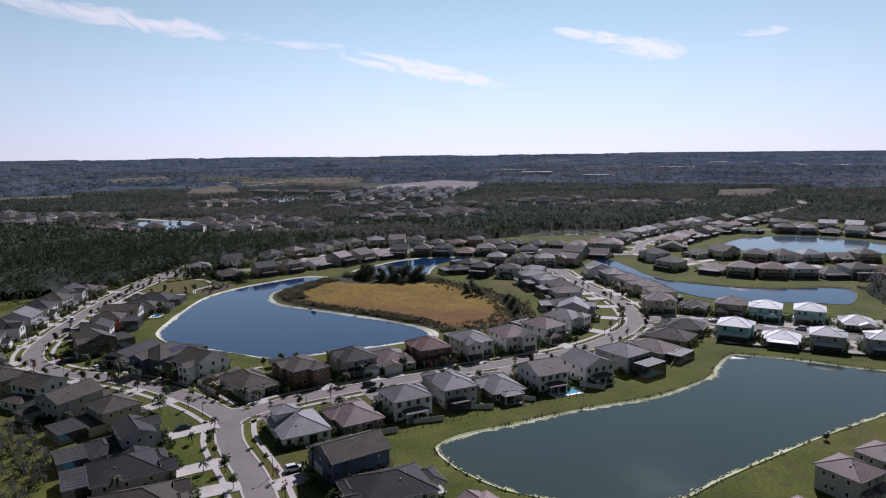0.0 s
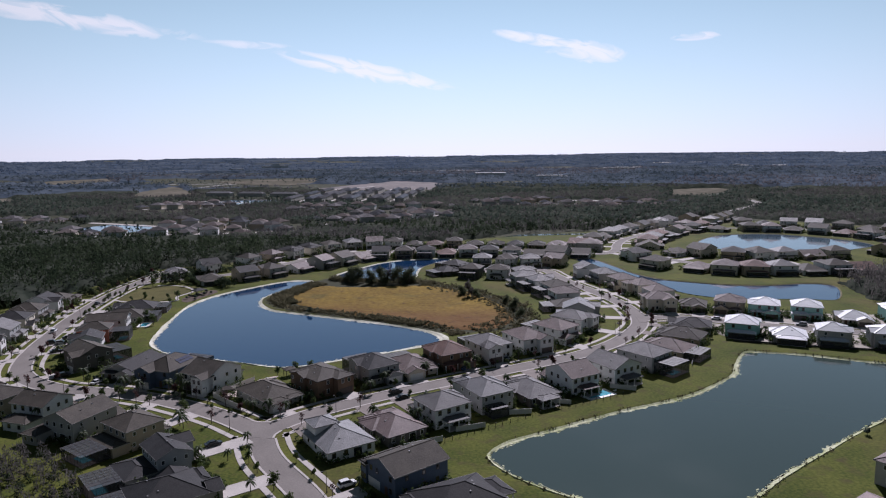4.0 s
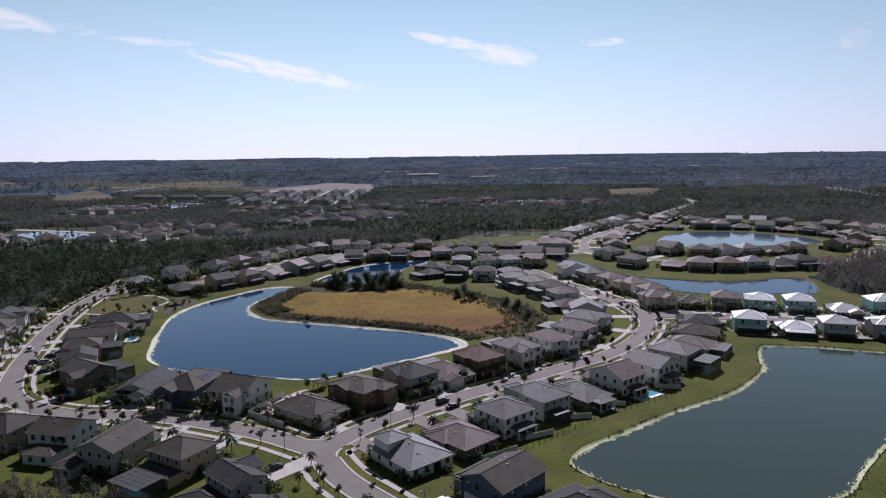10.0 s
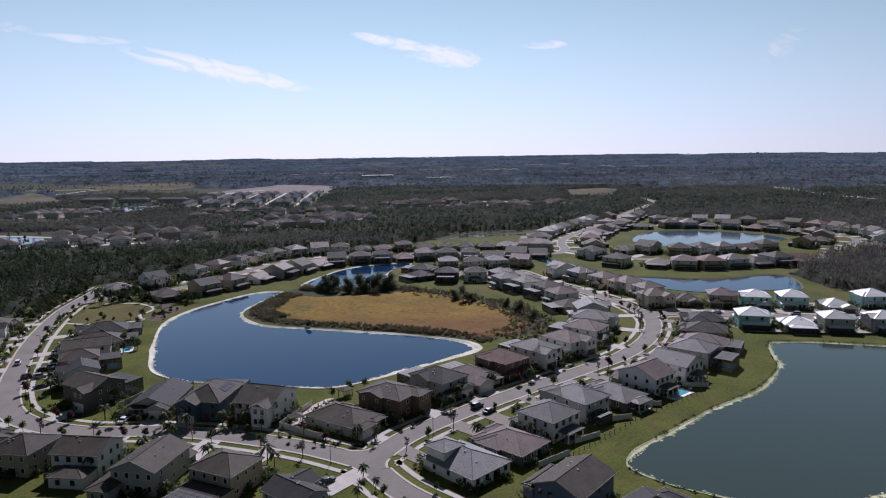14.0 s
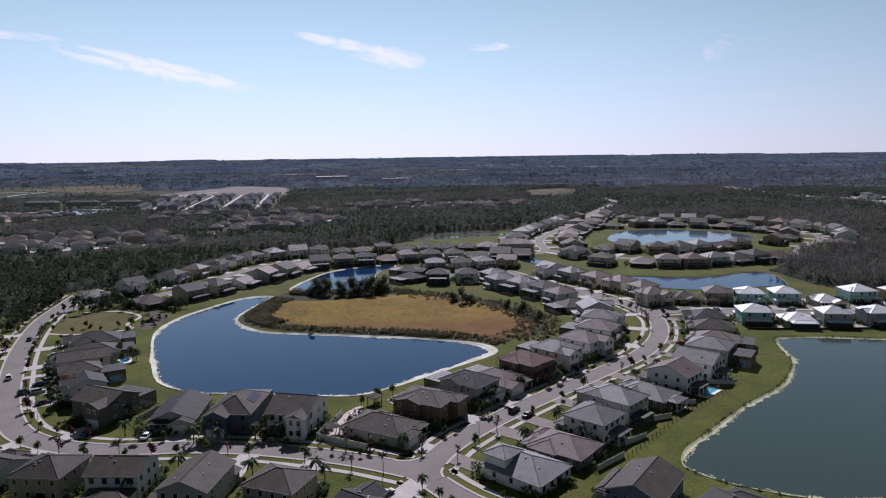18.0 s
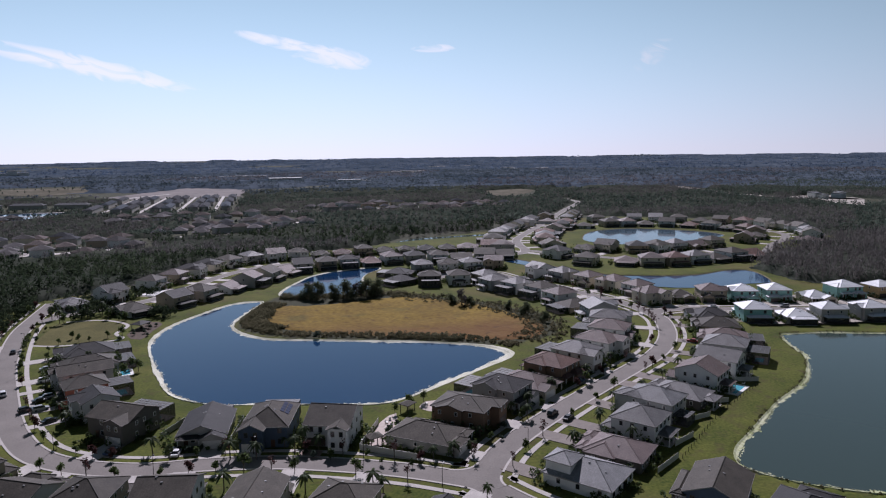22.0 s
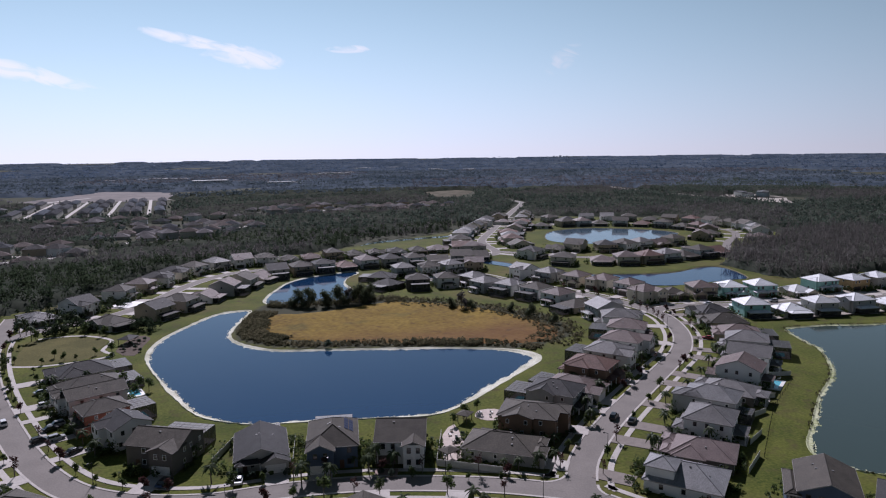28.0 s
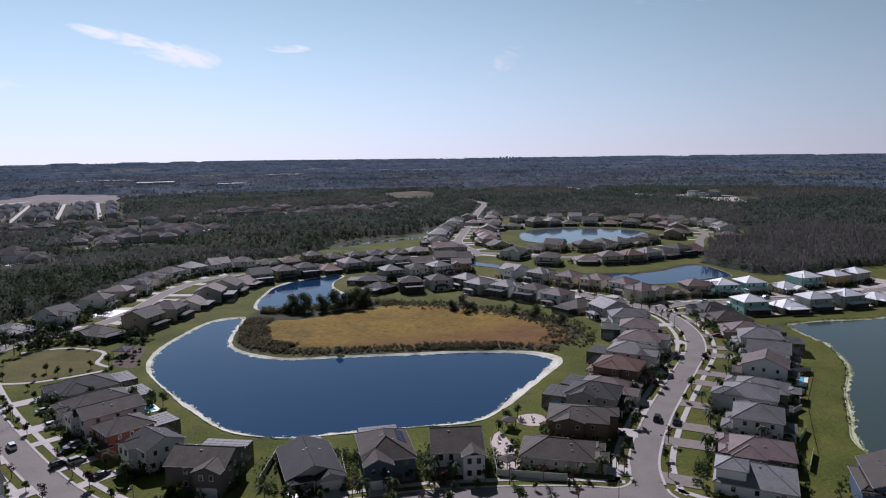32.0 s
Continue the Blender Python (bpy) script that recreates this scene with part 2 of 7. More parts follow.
FIELD = material("dry_far_field", (0.130, 0.124, 0.098), 0.95, 0.3, 0.01, 0.08, 0.0, 0.0, tint=(0.200, 0.182, 0.146))
SAND_FAR = material("pinkish_cleared_sand", (0.155, 0.130, 0.122), 0.95, 0.3, 0.012, 0.08, 0.2)
TYRE = material("black_rubber", (0.02, 0.02, 0.02), 0.8, 0.1, 2, 9, 0.0)


def ground_material():
    m = material("lawn_and_soil", (0.060, 0.088, 0.015), 0.95, 0.3, 0.05, 1.2, 0.5, 0.1, tint=(0.130, 0.136, 0.028), dist=0.08)
    n, l = m.node_tree.nodes, m.node_tree.links
    b = n["Principled BSDF"]
    src = b.inputs["Base Color"].links[0].from_socket
    geo = n.new("ShaderNodeNewGeometry")
    big = n.new("ShaderNodeTexNoise")
    big.inputs["Scale"].default_value, big.inputs["Detail"].default_value = 0.018, 5
    l.new(geo.outputs["Position"], big.inputs["Vector"])
    dry = n.new("ShaderNodeMapRange")
    dry.inputs[1].default_value, dry.inputs[2].default_value = 0.54, 0.74
    l.new(big.outputs[0], dry.inputs[0])
    mix = n.new("ShaderNodeMixRGB")
    mix.inputs[2].default_value = (0.125, 0.10, 0.042, 1)
    l.new(dry.outputs[0], mix.inputs[0])
    l.new(src, mix.inputs[1])
    worn = n.new("ShaderNodeTexNoise")
    worn.inputs["Scale"].default_value, worn.inputs["Detail"].default_value = 0.22, 6
    l.new(geo.outputs["Position"], worn.inputs["Vector"])
    wr = n.new("ShaderNodeMapRange")
    wr.inputs[1].default_value, wr.inputs[2].default_value = 0.52, 0.72
    wr.inputs[4].default_value = 0.75
    l.new(worn.outputs[0], wr.inputs[0])
    mixw = n.new("ShaderNodeMixRGB")
    mixw.inputs[2].default_value = (0.075, 0.06, 0.028, 1)
    l.new(wr.outputs[0], mixw.inputs[0])
    l.new(mix.outputs[0], mixw.inputs[1])
    mix = mixw
    attr = n.new("ShaderNodeAttribute")
    attr.attribute_name = "wild"
    mix2 = n.new("ShaderNodeMixRGB")
    mix2.inputs[2].default_value = (0.052, 0.054, 0.032, 1)
    l.new(attr.outputs["Fac"], mix2.inputs[0])
    l.new(mix.outputs[0], mix2.inputs[1])
    l.new(mix2.outputs[0], b.inputs["Base Color"])
    return m


def rusty_zone(m):
    """Reddish rush in broad uneven drifts on the lake side of the marsh, dull green hollows in places."""
    n, l = m.node_tree.nodes, m.node_tree.links
    b = n["Principled BSDF"]
    geo = n.new("ShaderNodeNewGeometry")
    sep = n.new("ShaderNodeSeparateXYZ")
    l.new(geo.outputs["Position"], sep.inputs[0])
    for scale, lo, hi, slope, colour, amount in ((0.035, 338, 304, 46.0, (0.150, 0.072, 0.034), 0.7), (0.05, 0.60, 0.74, 0.0, (0.090, 0.085, 0.030), 0.7), (0.22, 0.58, 0.72, 0.0, (0.085, 0.050, 0.026), 0.6)):
        t = n.new("ShaderNodeTexNoise")
        t.inputs["Scale"].default_value, t.inputs["Detail"].default_value = scale, 6
        l.new(geo.outputs["Position"], t.inputs["Vector"])
        src = t.outputs[0]
        if slope:
            ma = n.new("ShaderNodeMath")
            ma.operation = "MULTIPLY_ADD"
            ma.inputs[1].default_value = slope
            l.new(src, ma.inputs[0])
            l.new(sep.outputs[1], ma.inputs[2])
            sub = n.new("ShaderNodeMath")
            sub.operation = "SUBTRACT"
            sub.inputs[1].default_value = slope * 0.5
            l.new(ma.outputs[0], sub.inputs[0])
            src = sub.outputs[0]
        mr = n.new("ShaderNodeMapRange")
        mr.inputs[1].default_value, mr.inputs[2].default_value, mr.inputs[4].default_value = lo, hi, amount
        l.new(src, mr.inputs[0])
        mx = n.new("ShaderNodeMixRGB")
        l.new(mr.outputs[0], mx.inputs[0])
        l.new(b.inputs["Base Color"].links[0].from_socket, mx.inputs[1])
        mx.inputs[2].default_value = (*colour, 1)
        l.new(mx.outputs[0], b.inputs["Base Color"])


rusty_zone(MEADOW)


def water_material(name, rgb, rough, wave):
    m = bpy.data.materials.new(name)
    m.use_nodes = True
    n, l = m.node_tree.nodes, m.node_tree.links
    b = n["Principled BSDF"]
    b.inputs["Base Color"].default_value = (*rgb, 1)
    b.inputs["Roughness"].default_value, b.inputs["IOR"].default_value = rough, 1.333
    geo = n.new("ShaderNodeNewGeometry")
    t = n.new("ShaderNodeTexNoise")
    t.inputs["Scale"].default_value, t.inputs["Detail"].default_value = 0.7, 4
    l.new(geo.outputs["Position"], t.inputs["Vector"])
    bp = n.new("ShaderNodeBump")
    bp.inputs["Strength"].default_value, bp.inputs["Distance"].default_value = wave, 0.03
    l.new(t.outputs[0], bp.inputs["Height"])
    l.new(bp.outputs[0], b.inputs["Normal"])
    wind = n.new("ShaderNodeTexNoise")
    wind.inputs["Scale"].default_value, wind.inputs["Detail"].default_value = 0.018, 5
    l.new(geo.outputs["Position"], wind.inputs["Vector"])
    mr = n.new("ShaderNodeMapRange")
    mr.inputs[1].default_value, mr.inputs[2].default_value = 0.4, 0.7
    mr.inputs[3].default_value, mr.inputs[4].default_value = rough, rough + 0.07
    l.new(wind.outputs[0], mr.inputs[0])
    l.new(mr.outputs[0], b.inputs["Roughness"])
    return m


# bare trees greyed: haze is mixed into the twig colour
BROWNWOOD = material("hazed_bare_wood", (0.098, 0.094, 0.092), 0.95, 0.25, 0.02, 0.3, 0.0, 0.0, tint=(0.150, 0.140, 0.132), island=0.22, leaf=0.5)
# filler sheet: shade between the trees is put into this dark colour
CANOPY = material("painted_shade_canopy", (0.036, 0.047, 0.036), 0.95, 0.35, 0.012, 0.12, 0.6, 0.0, tint=(0.074, 0.080, 0.064), dist=1.5)
# far sheet: its lighter blue-grey is haze put into the base colour
FAR_CANOPY = material("haze_painted_far_canopy", (0.044, 0.066, 0.092), 0.95, 0.3, 0.0042, 0.025, 0.3, 0.0, tint=(0.112, 0.134, 0.164), dist=3.0)
GROUND = ground_material()
# far lake: reflection of the bright low sky is painted into the base colour
WATER_PALE = water_material("sky_painted_lake_water", (0.075, 0.115, 0.150), 0.05, 0.12)
WATER = water_material("lake_water", (0.009, 0.037, 0.094), 0.04, 0.11)
WATER_MURKY = water_material("murky_lake_water", (0.042, 0.062, 0.054), 0.05, 0.09)


# ------------------------------------------------------------ building helpers
def mesh(name, verts, faces, mat=None, uvs=None, smooth=False):
    me = bpy.data.meshes.new(name)
    me.from_pydata(verts, [], faces)
    if mat:
        me.materials.append(mat)
    if uvs:
        layer = me.uv_layers.new(name="UVMap")
        layer.data.foreach_set("uv", [c for uv in uvs for c in uv])
    if smooth:
        me.polygons.foreach_set("use_smooth", [True] * len(me.polygons))
    return me


def piece(name, me, parent=None, m=None, label=""):
    """One mesh object under a thing or a part."""
    ob = new(name, me)
    if parent:
        ob.parent = parent
    if m is not None:
        ob.matrix_basis = m
    if label:
        tagged(ob, label)
    return ob


class Shape:
    """Collects boxes and polygons into one mesh."""
    def __init__(self):
        self.v, self.f = [], []

    def box(self, x0, y0, z0, x1, y1, z1):
        k = len(self.v)
        self.v += [(x, y, z) for z in (z0, z1) for x, y in ((x0, y0), (x1, y0), (x1, y1), (x0, y1))]
        self.f += [tuple(k + i for i in q) for q in ((3, 2, 1, 0), (4, 5, 6, 7), (0, 1, 5, 4), (1, 2, 6, 5), (2, 3, 7, 6), (3, 0, 4, 7))]
        return self

    def poly(self, pts, *faces):
        k = len(self.v)
        self.v += pts
        self.f += [tuple(k + i for i in q) for q in faces]
        return self

    def tube(self, a, b, r0, r1, n=6):
        a, b = Vector(a), Vector(b)
        q = (b - a).to_track_quat("Z", "Y").to_matrix()
        k = len(self.v)
        for p, r in ((a, r0), (b, r1)):
            self.v += [tuple(p + q @ Vector((r * math.cos(2 * math.pi * i / n), r * math.sin(2 * math.pi * i / n), 0))) for i in range(n)]
        self.f += [(k + i, k + (i + 1) % n, k + n + (i + 1) % n, k + n + i) for i in range(n)]
        self.f += [tuple(k + i for i in reversed(range(n))), tuple(k + n + i for i in range(n))]
        return self

    def mesh(self, name, mat, smooth=False):
        return mesh(name, self.v, self.f, mat, None, smooth)


def curve_points(pts, closed=False, step=3.0):
    """A smooth line through a few plan points."""
    P = [Vector((*p[:2], 0)) for p in pts]
    n = len(P)
    out = []
    for i in range(n if closed else n - 1):
        p0, p1, p2, p3 = (P[(i + k) % n] if closed else P[min(max(i + k, 0), n - 1)] for k in (-1, 0, 1, 2))
        k = max(2, int((p2 - p1).length / step))
        for j in range(k):
            t = j / k
            out.append(0.5 * ((2 * p1) + (p2 - p0) * t + (2 * p0 - 5 * p1 + 4 * p2 - p3) * t * t + (3 * p1 - p0 - 3 * p2 + p3) * t ** 3))
    if not closed:
        out.append(P[-1])
    return [(p.x, p.y) for p in out]


def normals(line, closed=False):
    n = len(line)
    out = []
    for i in range(n):
        a = line[(i - 1) % n] if closed else line[max(i - 1, 0)]
        b = line[(i + 1) % n] if closed else line[min(i + 1, n - 1)]
        dx, dy = b[0] - a[0], b[1] - a[1]
        s = math.hypot(dx, dy) or 1
        out.append((-dy / s, dx / s))
    return out


def area_of(line):
    return 0.5 * sum(a[0] * b[1] - b[0] * a[1] for a, b in zip(line, line[1:] + line[:1]))


def ribbon(name, line, left, right, z_top, z_low, mat, closed=False, crown=0.0):
    """A slab along a line, from offset left to offset right, with sides."""
    N = normals(line, closed)
    v, f = [], []
    for (x, y), (nx, ny) in zip(line, N):
        for off, z in ((left, z_low), (left, z_top), ((left + right) / 2, z_top + crown), (right, z_top), (right, z_low)):
            v.append((x + nx * off, y + ny * off, z))
    n = len(line)
    for i in range(n if closed else n - 1):
        j = (i + 1) % n
        for k in range(4):
            f.append((5 * i + k, 5 * i + k + 1, 5 * j + k + 1, 5 * j + k)[::1 if left > right else -1])
    return mesh(name, v, f, mat)


def nearest(line, x, y):
    best = None
    for a, b in zip(line, line[1:]):
        dx, dy = b[0] - a[0], b[1] - a[1]
        t = max(0, min(1, ((x - a[0]) * dx + (y - a[1]) * dy) / (dx * dx + dy * dy + 1e-9)))
        p = (a[0] + t * dx, a[1] + t * dy)
        d = math.hypot(x - p[0], y - p[1])
        if best is None or d < best[0]:
            best = (d, p)
    return best


def inside(poly, X, Y):
    """Which of the points lie in the outline (numpy)."""
    hit = np.zeros(X.shape, bool)
    for (x0, y0), (x1, y1) in zip(poly, poly[1:] + poly[:1]):
        cross = ((y0 > Y) != (y1 > Y)) & (X < (x1 - x0) * (Y - y0) / (y1 - y0 + 1e-12) + x0)
        hit ^= cross
    return hit


def distance(line, X, Y, closed=True):
    d = np.full(X.shape, 1e9)
    for (x0, y0), (x1, y1) in zip(line, (line[1:] + line[:1]) if closed else line[1:]):
        dx, dy = x1 - x0, y1 - y0
        t = np.clip(((X - x0) * dx + (Y - y0) * dy) / (dx * dx + dy * dy + 1e-9), 0, 1)
        d = np.minimum(d, np.hypot(X - x0 - t * dx, Y - y0 - t * dy))
    return d


# ------------------------------------------------------------ the plan: lakes, streets
LAKE_A = curve_points([(-151, 392), (-164.5, 390), (-178, 372.5), (-190, 350), (-194, 325), (-188, 293), (-184, 278), (-177, 257.5), (-164, 245.5), (-150, 241.5),
                       (-128, 235.5), (-113, 232), (-101, 237), (-88.5, 246), (-75, 255), (-61, 266), (-59, 273), (-66, 283), (-84, 293), (-105, 301),
                       (-127, 309), (-146, 316), (-155.5, 325), (-161, 335), (-163, 345), (-161, 357), (-157, 370), (-152, 384)], True)
LAKE_B = curve_points([(-141, 407), (-137, 424), (-130, 440), (-122, 456), (-110, 468), (-95, 474), (-80, 478), (-76, 472), (-86, 458), (-92, 440),
                       (-92, 422), (-91, 407), (-100, 398), (-120, 396), (-136, 400)], True)
LAKE_C = curve_points([(57, 262), (49, 246), (45, 235.5), (36, 224.5), (26, 214.5), (13, 205.5), (2, 199), (-9, 191), (-19, 183.5), (-28, 177), (-33, 172),
                       (-35.5, 166), (-31, 158.5), (-23, 151.5), (-12, 146), (5, 144), (22, 149), (33, 160), (46, 172.5), (65, 190), (83, 205), (105, 222), (140, 240),
                       (170, 244), (160, 254), (130, 252), (102, 252), (78, 260), (66, 262)], True)
LAKE_D = curve_points([(12, 478), (22, 482), (34, 452), (42, 427), (54, 408), (70, 399), (89, 392), (109, 391), (134, 398), (145, 390), (132, 358), (115, 357), (93, 356),
                       (77, 357), (62, 366), (50, 385), (36, 412), (28, 437), (18, 460)], True)
LAKE_E = curve_points([(113, 560), (133, 598), (155, 617), (190, 622), (217, 604), (240, 578), (243, 552), (228, 538), (198, 520), (168, 522), (140, 520), (118, 535)], True)
LAKES = [("lake_water_1", LAKE_A, WATER), ("lake_water_2", LAKE_B, WATER), ("lake_water_3", LAKE_C, WATER_MURKY),
         ("lake_water_4", LAKE_D, WATER), ("lake_water_5", LAKE_E, WATER_PALE)]

S1 = curve_points([(-99, 175), (-91, 187), (-81, 197), (-65, 210), (-43, 226), (-24, 239.5), (-7, 252), (8, 268), (19, 286), (25.5, 304), (25.5, 326), (20, 350),
                   (10, 374), (2, 392), (-5, 414), (-12, 432), (-30, 428), (-52, 431)])
S2 = curve_points([(-99, 175), (-113, 184.5), (-128, 192), (-145, 198.5), (-162, 202), (-178, 203.5), (-193, 209.5), (-205, 219), (-214, 233), (-222, 251),
                   (-230, 273), (-238, 297), (-246, 327), (-252, 357), (-254, 380), (-256, 420)])
S0 = curve_points([(-99, 175), (-91, 160), (-75.5, 142), (-60, 120), (-42, 96), (-30, 70), (-25, 40)])
S3 = curve_points([(25.5, 312), (45, 314), (65, 307), (90, 299), (120, 291), (160, 288), (230, 290)])
SF = curve_points([(-251, 376), (-240, 389), (-219, 401), (-199, 425), (-176, 474), (-151, 503), (-120, 510), (-85, 512), (-45, 515), (-10, 512), (20, 503), (36, 505), (45, 522),
                   (50, 550), (60, 580), (83, 618), (110, 660), (160, 740), (216, 828), (266, 904), (291, 950), (298, 1010)])
SE = curve_points([(44, 516), (66, 488), (90, 462), (120, 450), (160, 455), (200, 462)])
STREETS = [("road_1", S1), ("road_2", S2), ("road_3", S0), ("road_4", S3), ("road_5", SF), ("road_6", SE)]

# ------------------------------------------------------------ ground, one sheet to the horizon


def axis(lo, hi, step, reach, grow=1.07):
    mid = list(np.arange(lo, hi + step, step))
    up, s = [hi + step], step
    while up[-1] < reach:
        s = min(s * grow, 220)
        up.append(up[-1] + s)
    down, s = [lo], step
    while down[-1] > -reach:
        s = min(s * grow, 220)
        down.append(down[-1] - s)
    return np.array(sorted(set(down[1:] + mid + up)))


def far_rise(X, Y):
    """Lifts the far ground gently, shaped so the horizon fits the camera's view."""
    return 20.0 * np.clip((np.hypot(X + 90, Y - 30) - 2000) / 3000, 0, 1.1) ** 2


def open_country(X, Y):
    """Clearings and fields between the far woods, drawn out across the view."""
    return np.array([noise.noise((a * 0.0021, b * 0.0034, 7.3)) + 0.5 * noise.noise((a * 0.0056, b * 0.009, 1.9)) > (0.27 if a < -150 else 0.36) for a, b in zip(X.ravel(), Y.ravel())]).reshape(X.shape)


gx, gy = axis(-270, 270, 3.0, 5300), axis(100, 640, 3.0, 5300)
GX, GY = np.meshgrid(gx, gy)
g_in = np.minimum(1.0, 5200 / np.maximum(np.hypot(GX + 95, GY - 35), 1.0))
GX, GY = -95 + (GX + 95) * g_in, 35 + (GY - 35) * g_in
GZ = far_rise(GX, GY)
near = (np.abs(GX) < 330) & (GY > 60) & (GY < 720)
nx_, ny_ = GX[near], GY[near]
nz = np.zeros(nx_.shape)
for _, outline, _ in LAKES:
    d = distance(outline, nx_, ny_)
    d[inside(outline, nx_, ny_)] *= -1
    nz = np.minimum(nz, np.clip(0.36 * (d - 1.0), -2.2, 0))
GZ[near] = nz
gv = np.stack([GX, GY, GZ], -1).reshape(-1, 3)
nxg, nyg = len(gx), len(gy)
idx = np.arange(nxg * nyg).reshape(nyg, nxg)
gf = np.stack([idx[:-1, :-1], idx[:-1, 1:], idx[1:, 1:], idx[1:, :-1]], -1).reshape(-1, 4)
ground_mesh = mesh("ground", gv.tolist(), gf.tolist(), GROUND)
ESTATE = [(-300, 130), (-215, 165), (-120, 95), (-60, 0), (60, 60), (250, 160), (330, 250), (330, 640), (240, 720), (150, 720), (60, 640), (-60, 580), (-160, 540), (-225, 440), (-290, 420)]
wild = np.where(inside(ESTATE, GX, GY), 0.0, 1.0)
wd = distance(ESTATE, GX, GY)
wild = np.where(wild > 0, np.clip(wd / 15, 0, 1), 0.0)
ISLAND = [(-162, 345), (-156, 328), (-140, 316), (-105, 302), (-84, 294), (-62, 282), (-50, 281), (-30, 290), (-22, 305), (-24, 330), (-40, 356), (-62, 376), (-80, 392), (-95, 400), (-130, 404), (-143, 400), (-152, 384), (-159, 362)]
wild = np.maximum(wild, np.where(inside(ISLAND, GX, GY), 1.0, 0.0))
at = ground_mesh.attributes.new("wild", "FLOAT", "POINT")
at.data.foreach_set("value", wild.reshape(-1))
tagged(piece("ground", ground_mesh), "mown green lawns running out into brown wild land", "ground", kind="structure")

for name, outline, mat in LAKES:
    sgn = 1 if area_of(outline) > 0 else -1
    N = normals(outline, True)
    bm = bmesh.new()
    vs = [bm.verts.new((x - sgn * nx * 1.2, y - sgn * ny * 1.2, -0.36)) for (x, y), (nx, ny) in zip(outline, N)]
    bm.faces.new(vs if sgn > 0 else vs[::-1])
    bmesh.ops.triangulate(bm, faces=bm.faces[:])
    me = bpy.data.meshes.new(name)
    bm.to_mesh(me)
    bm.free()
    me.materials.append(mat)
    tagged(piece(name, me), "still dark blue lake water mirroring the sky" if mat is WATER else "lake water mirroring the sky, pale reflection also painted into its colour" if mat is WATER_PALE else "murky grey-green lake water with a dull sheen", "water", kind="structure")


def shore(name, outline, mat, outer, inner, label, flecks=0):
    """A ragged crust along the water's edge, breaking up into floating flecks."""
    rnd = random.Random(len(outline))
    line = curve_points(outline, True, 0.8)
    sgn = 1 if area_of(line) > 0 else -1
    N = normals(line, True)
    v, f, reach = [], [], []
    for i, ((x, y), (nx, ny)) in enumerate(zip(line, N)):
        q = noise.noise((x * 0.05, y * 0.05, 3.1))
        q2 = noise.noise((x * 0.3, y * 0.3, 8.0))
        q3 = noise.noise((x * 0.9, y * 0.9, 2.0))
        o = max(0.2, outer * (1 + 0.5 * q + 0.35 * q2) + 0.12 * q3)
        wide = math.exp(-((x + 60) ** 2 + (y - 271) ** 2) / 150) + 0.35 * math.exp(-((x + 90) ** 2 + (y - 246) ** 2) / 500)
        o += 1.7 * wide
        k = max(0.08, inner * max(0.15, 1 + 1.1 * q) * (0.75 + 0.9 * q2 + 0.5 * q3)) + 0.9 * wide
        reach.append(k)
        top = min(0.05, 0.36 * (o - 1) + 0.17)
        for off, z in ((o + 0.15, top - 0.45), (o, top), (o * 0.3, min(0.05, 0.36 * (o * 0.3 - 1) + 0.12)), (0.0, -0.27), (-k * 0.7, -0.325), (-k, -0.352)):
            v.append((x - sgn * nx * off, y - sgn * ny * off, z))
    n = len(line)
    for i in range(n):
        j = (i + 1) % n
        for k in range(5):
            f.append((6 * i + k, 6 * j + k, 6 * j + k + 1, 6 * i + k + 1)[::sgn])
    tagged(piece(name, mesh(name, v, f, mat)), label, "shore", kind="structure")
    v, f = [], []
    for _ in range(flecks):
        i = rnd.randrange(n)
        (x, y), (nx, ny) = line[i], N[i]
        if noise.noise((x * 0.06, y * 0.06, 5.0)) < rnd.uniform(-0.5, 0.25):
            continue
        off = reach[i] * rnd.uniform(0.7, 1.1) + rnd.expovariate(5.0)
        cx, cy = x + sgn * nx * off, y + sgn * ny * off
        a, b = rnd.uniform(0.2, 0.75), rnd.uniform(0.1, 0.32)
        k0 = len(v)
        for m in range(7):
            c, d = math.cos(m * 0.898) * a * rnd.uniform(0.6, 1.25), math.sin(m * 0.898) * b * rnd.uniform(0.6, 1.25)
            v.append((cx - ny * c + nx * d, cy + nx * c + ny * d, -0.347))
        f.append(tuple(range(k0, k0 + 7)))
    if f:
        tagged(piece("floating_algae", mesh("floating_algae", v, f, mat)), "pale flecks of algae floating off the bank", "algae", kind="stuff")


shore("shore_1", LAKE_A, SAND, 0.9, 0.9, "bleached white crust along the lake edge", 1500)
shore("shore_2", LAKE_B, SAND, 0.9, 0.5, "thin pale crust along the pond edge")
shore("shore_3", LAKE_C, PALE_ALGAE, 0.5, 0.8, "yellow-green algae and pale crust along the bank", 2600)
shore("shore_4", LAKE_D, BANK, 0.6, 0.3, "dull tan bank along the canal edge")
shore("shore_5", LAKE_E, BANK, 0.6, 0.3, "dull tan bank along the far lake edge")

# ------------------------------------------------------------ streets
HALF = 3.3
for i, (name, line) in enumerate(STREETS):
    tagged(piece(name, ribbon(name, line, HALF, -HALF, 0.05 + 0.004 * i, -0.2, ASPHALT, crown=0.05)), "grey-brown worn asphalt street", "road", kind="structure")


CORNERS = []


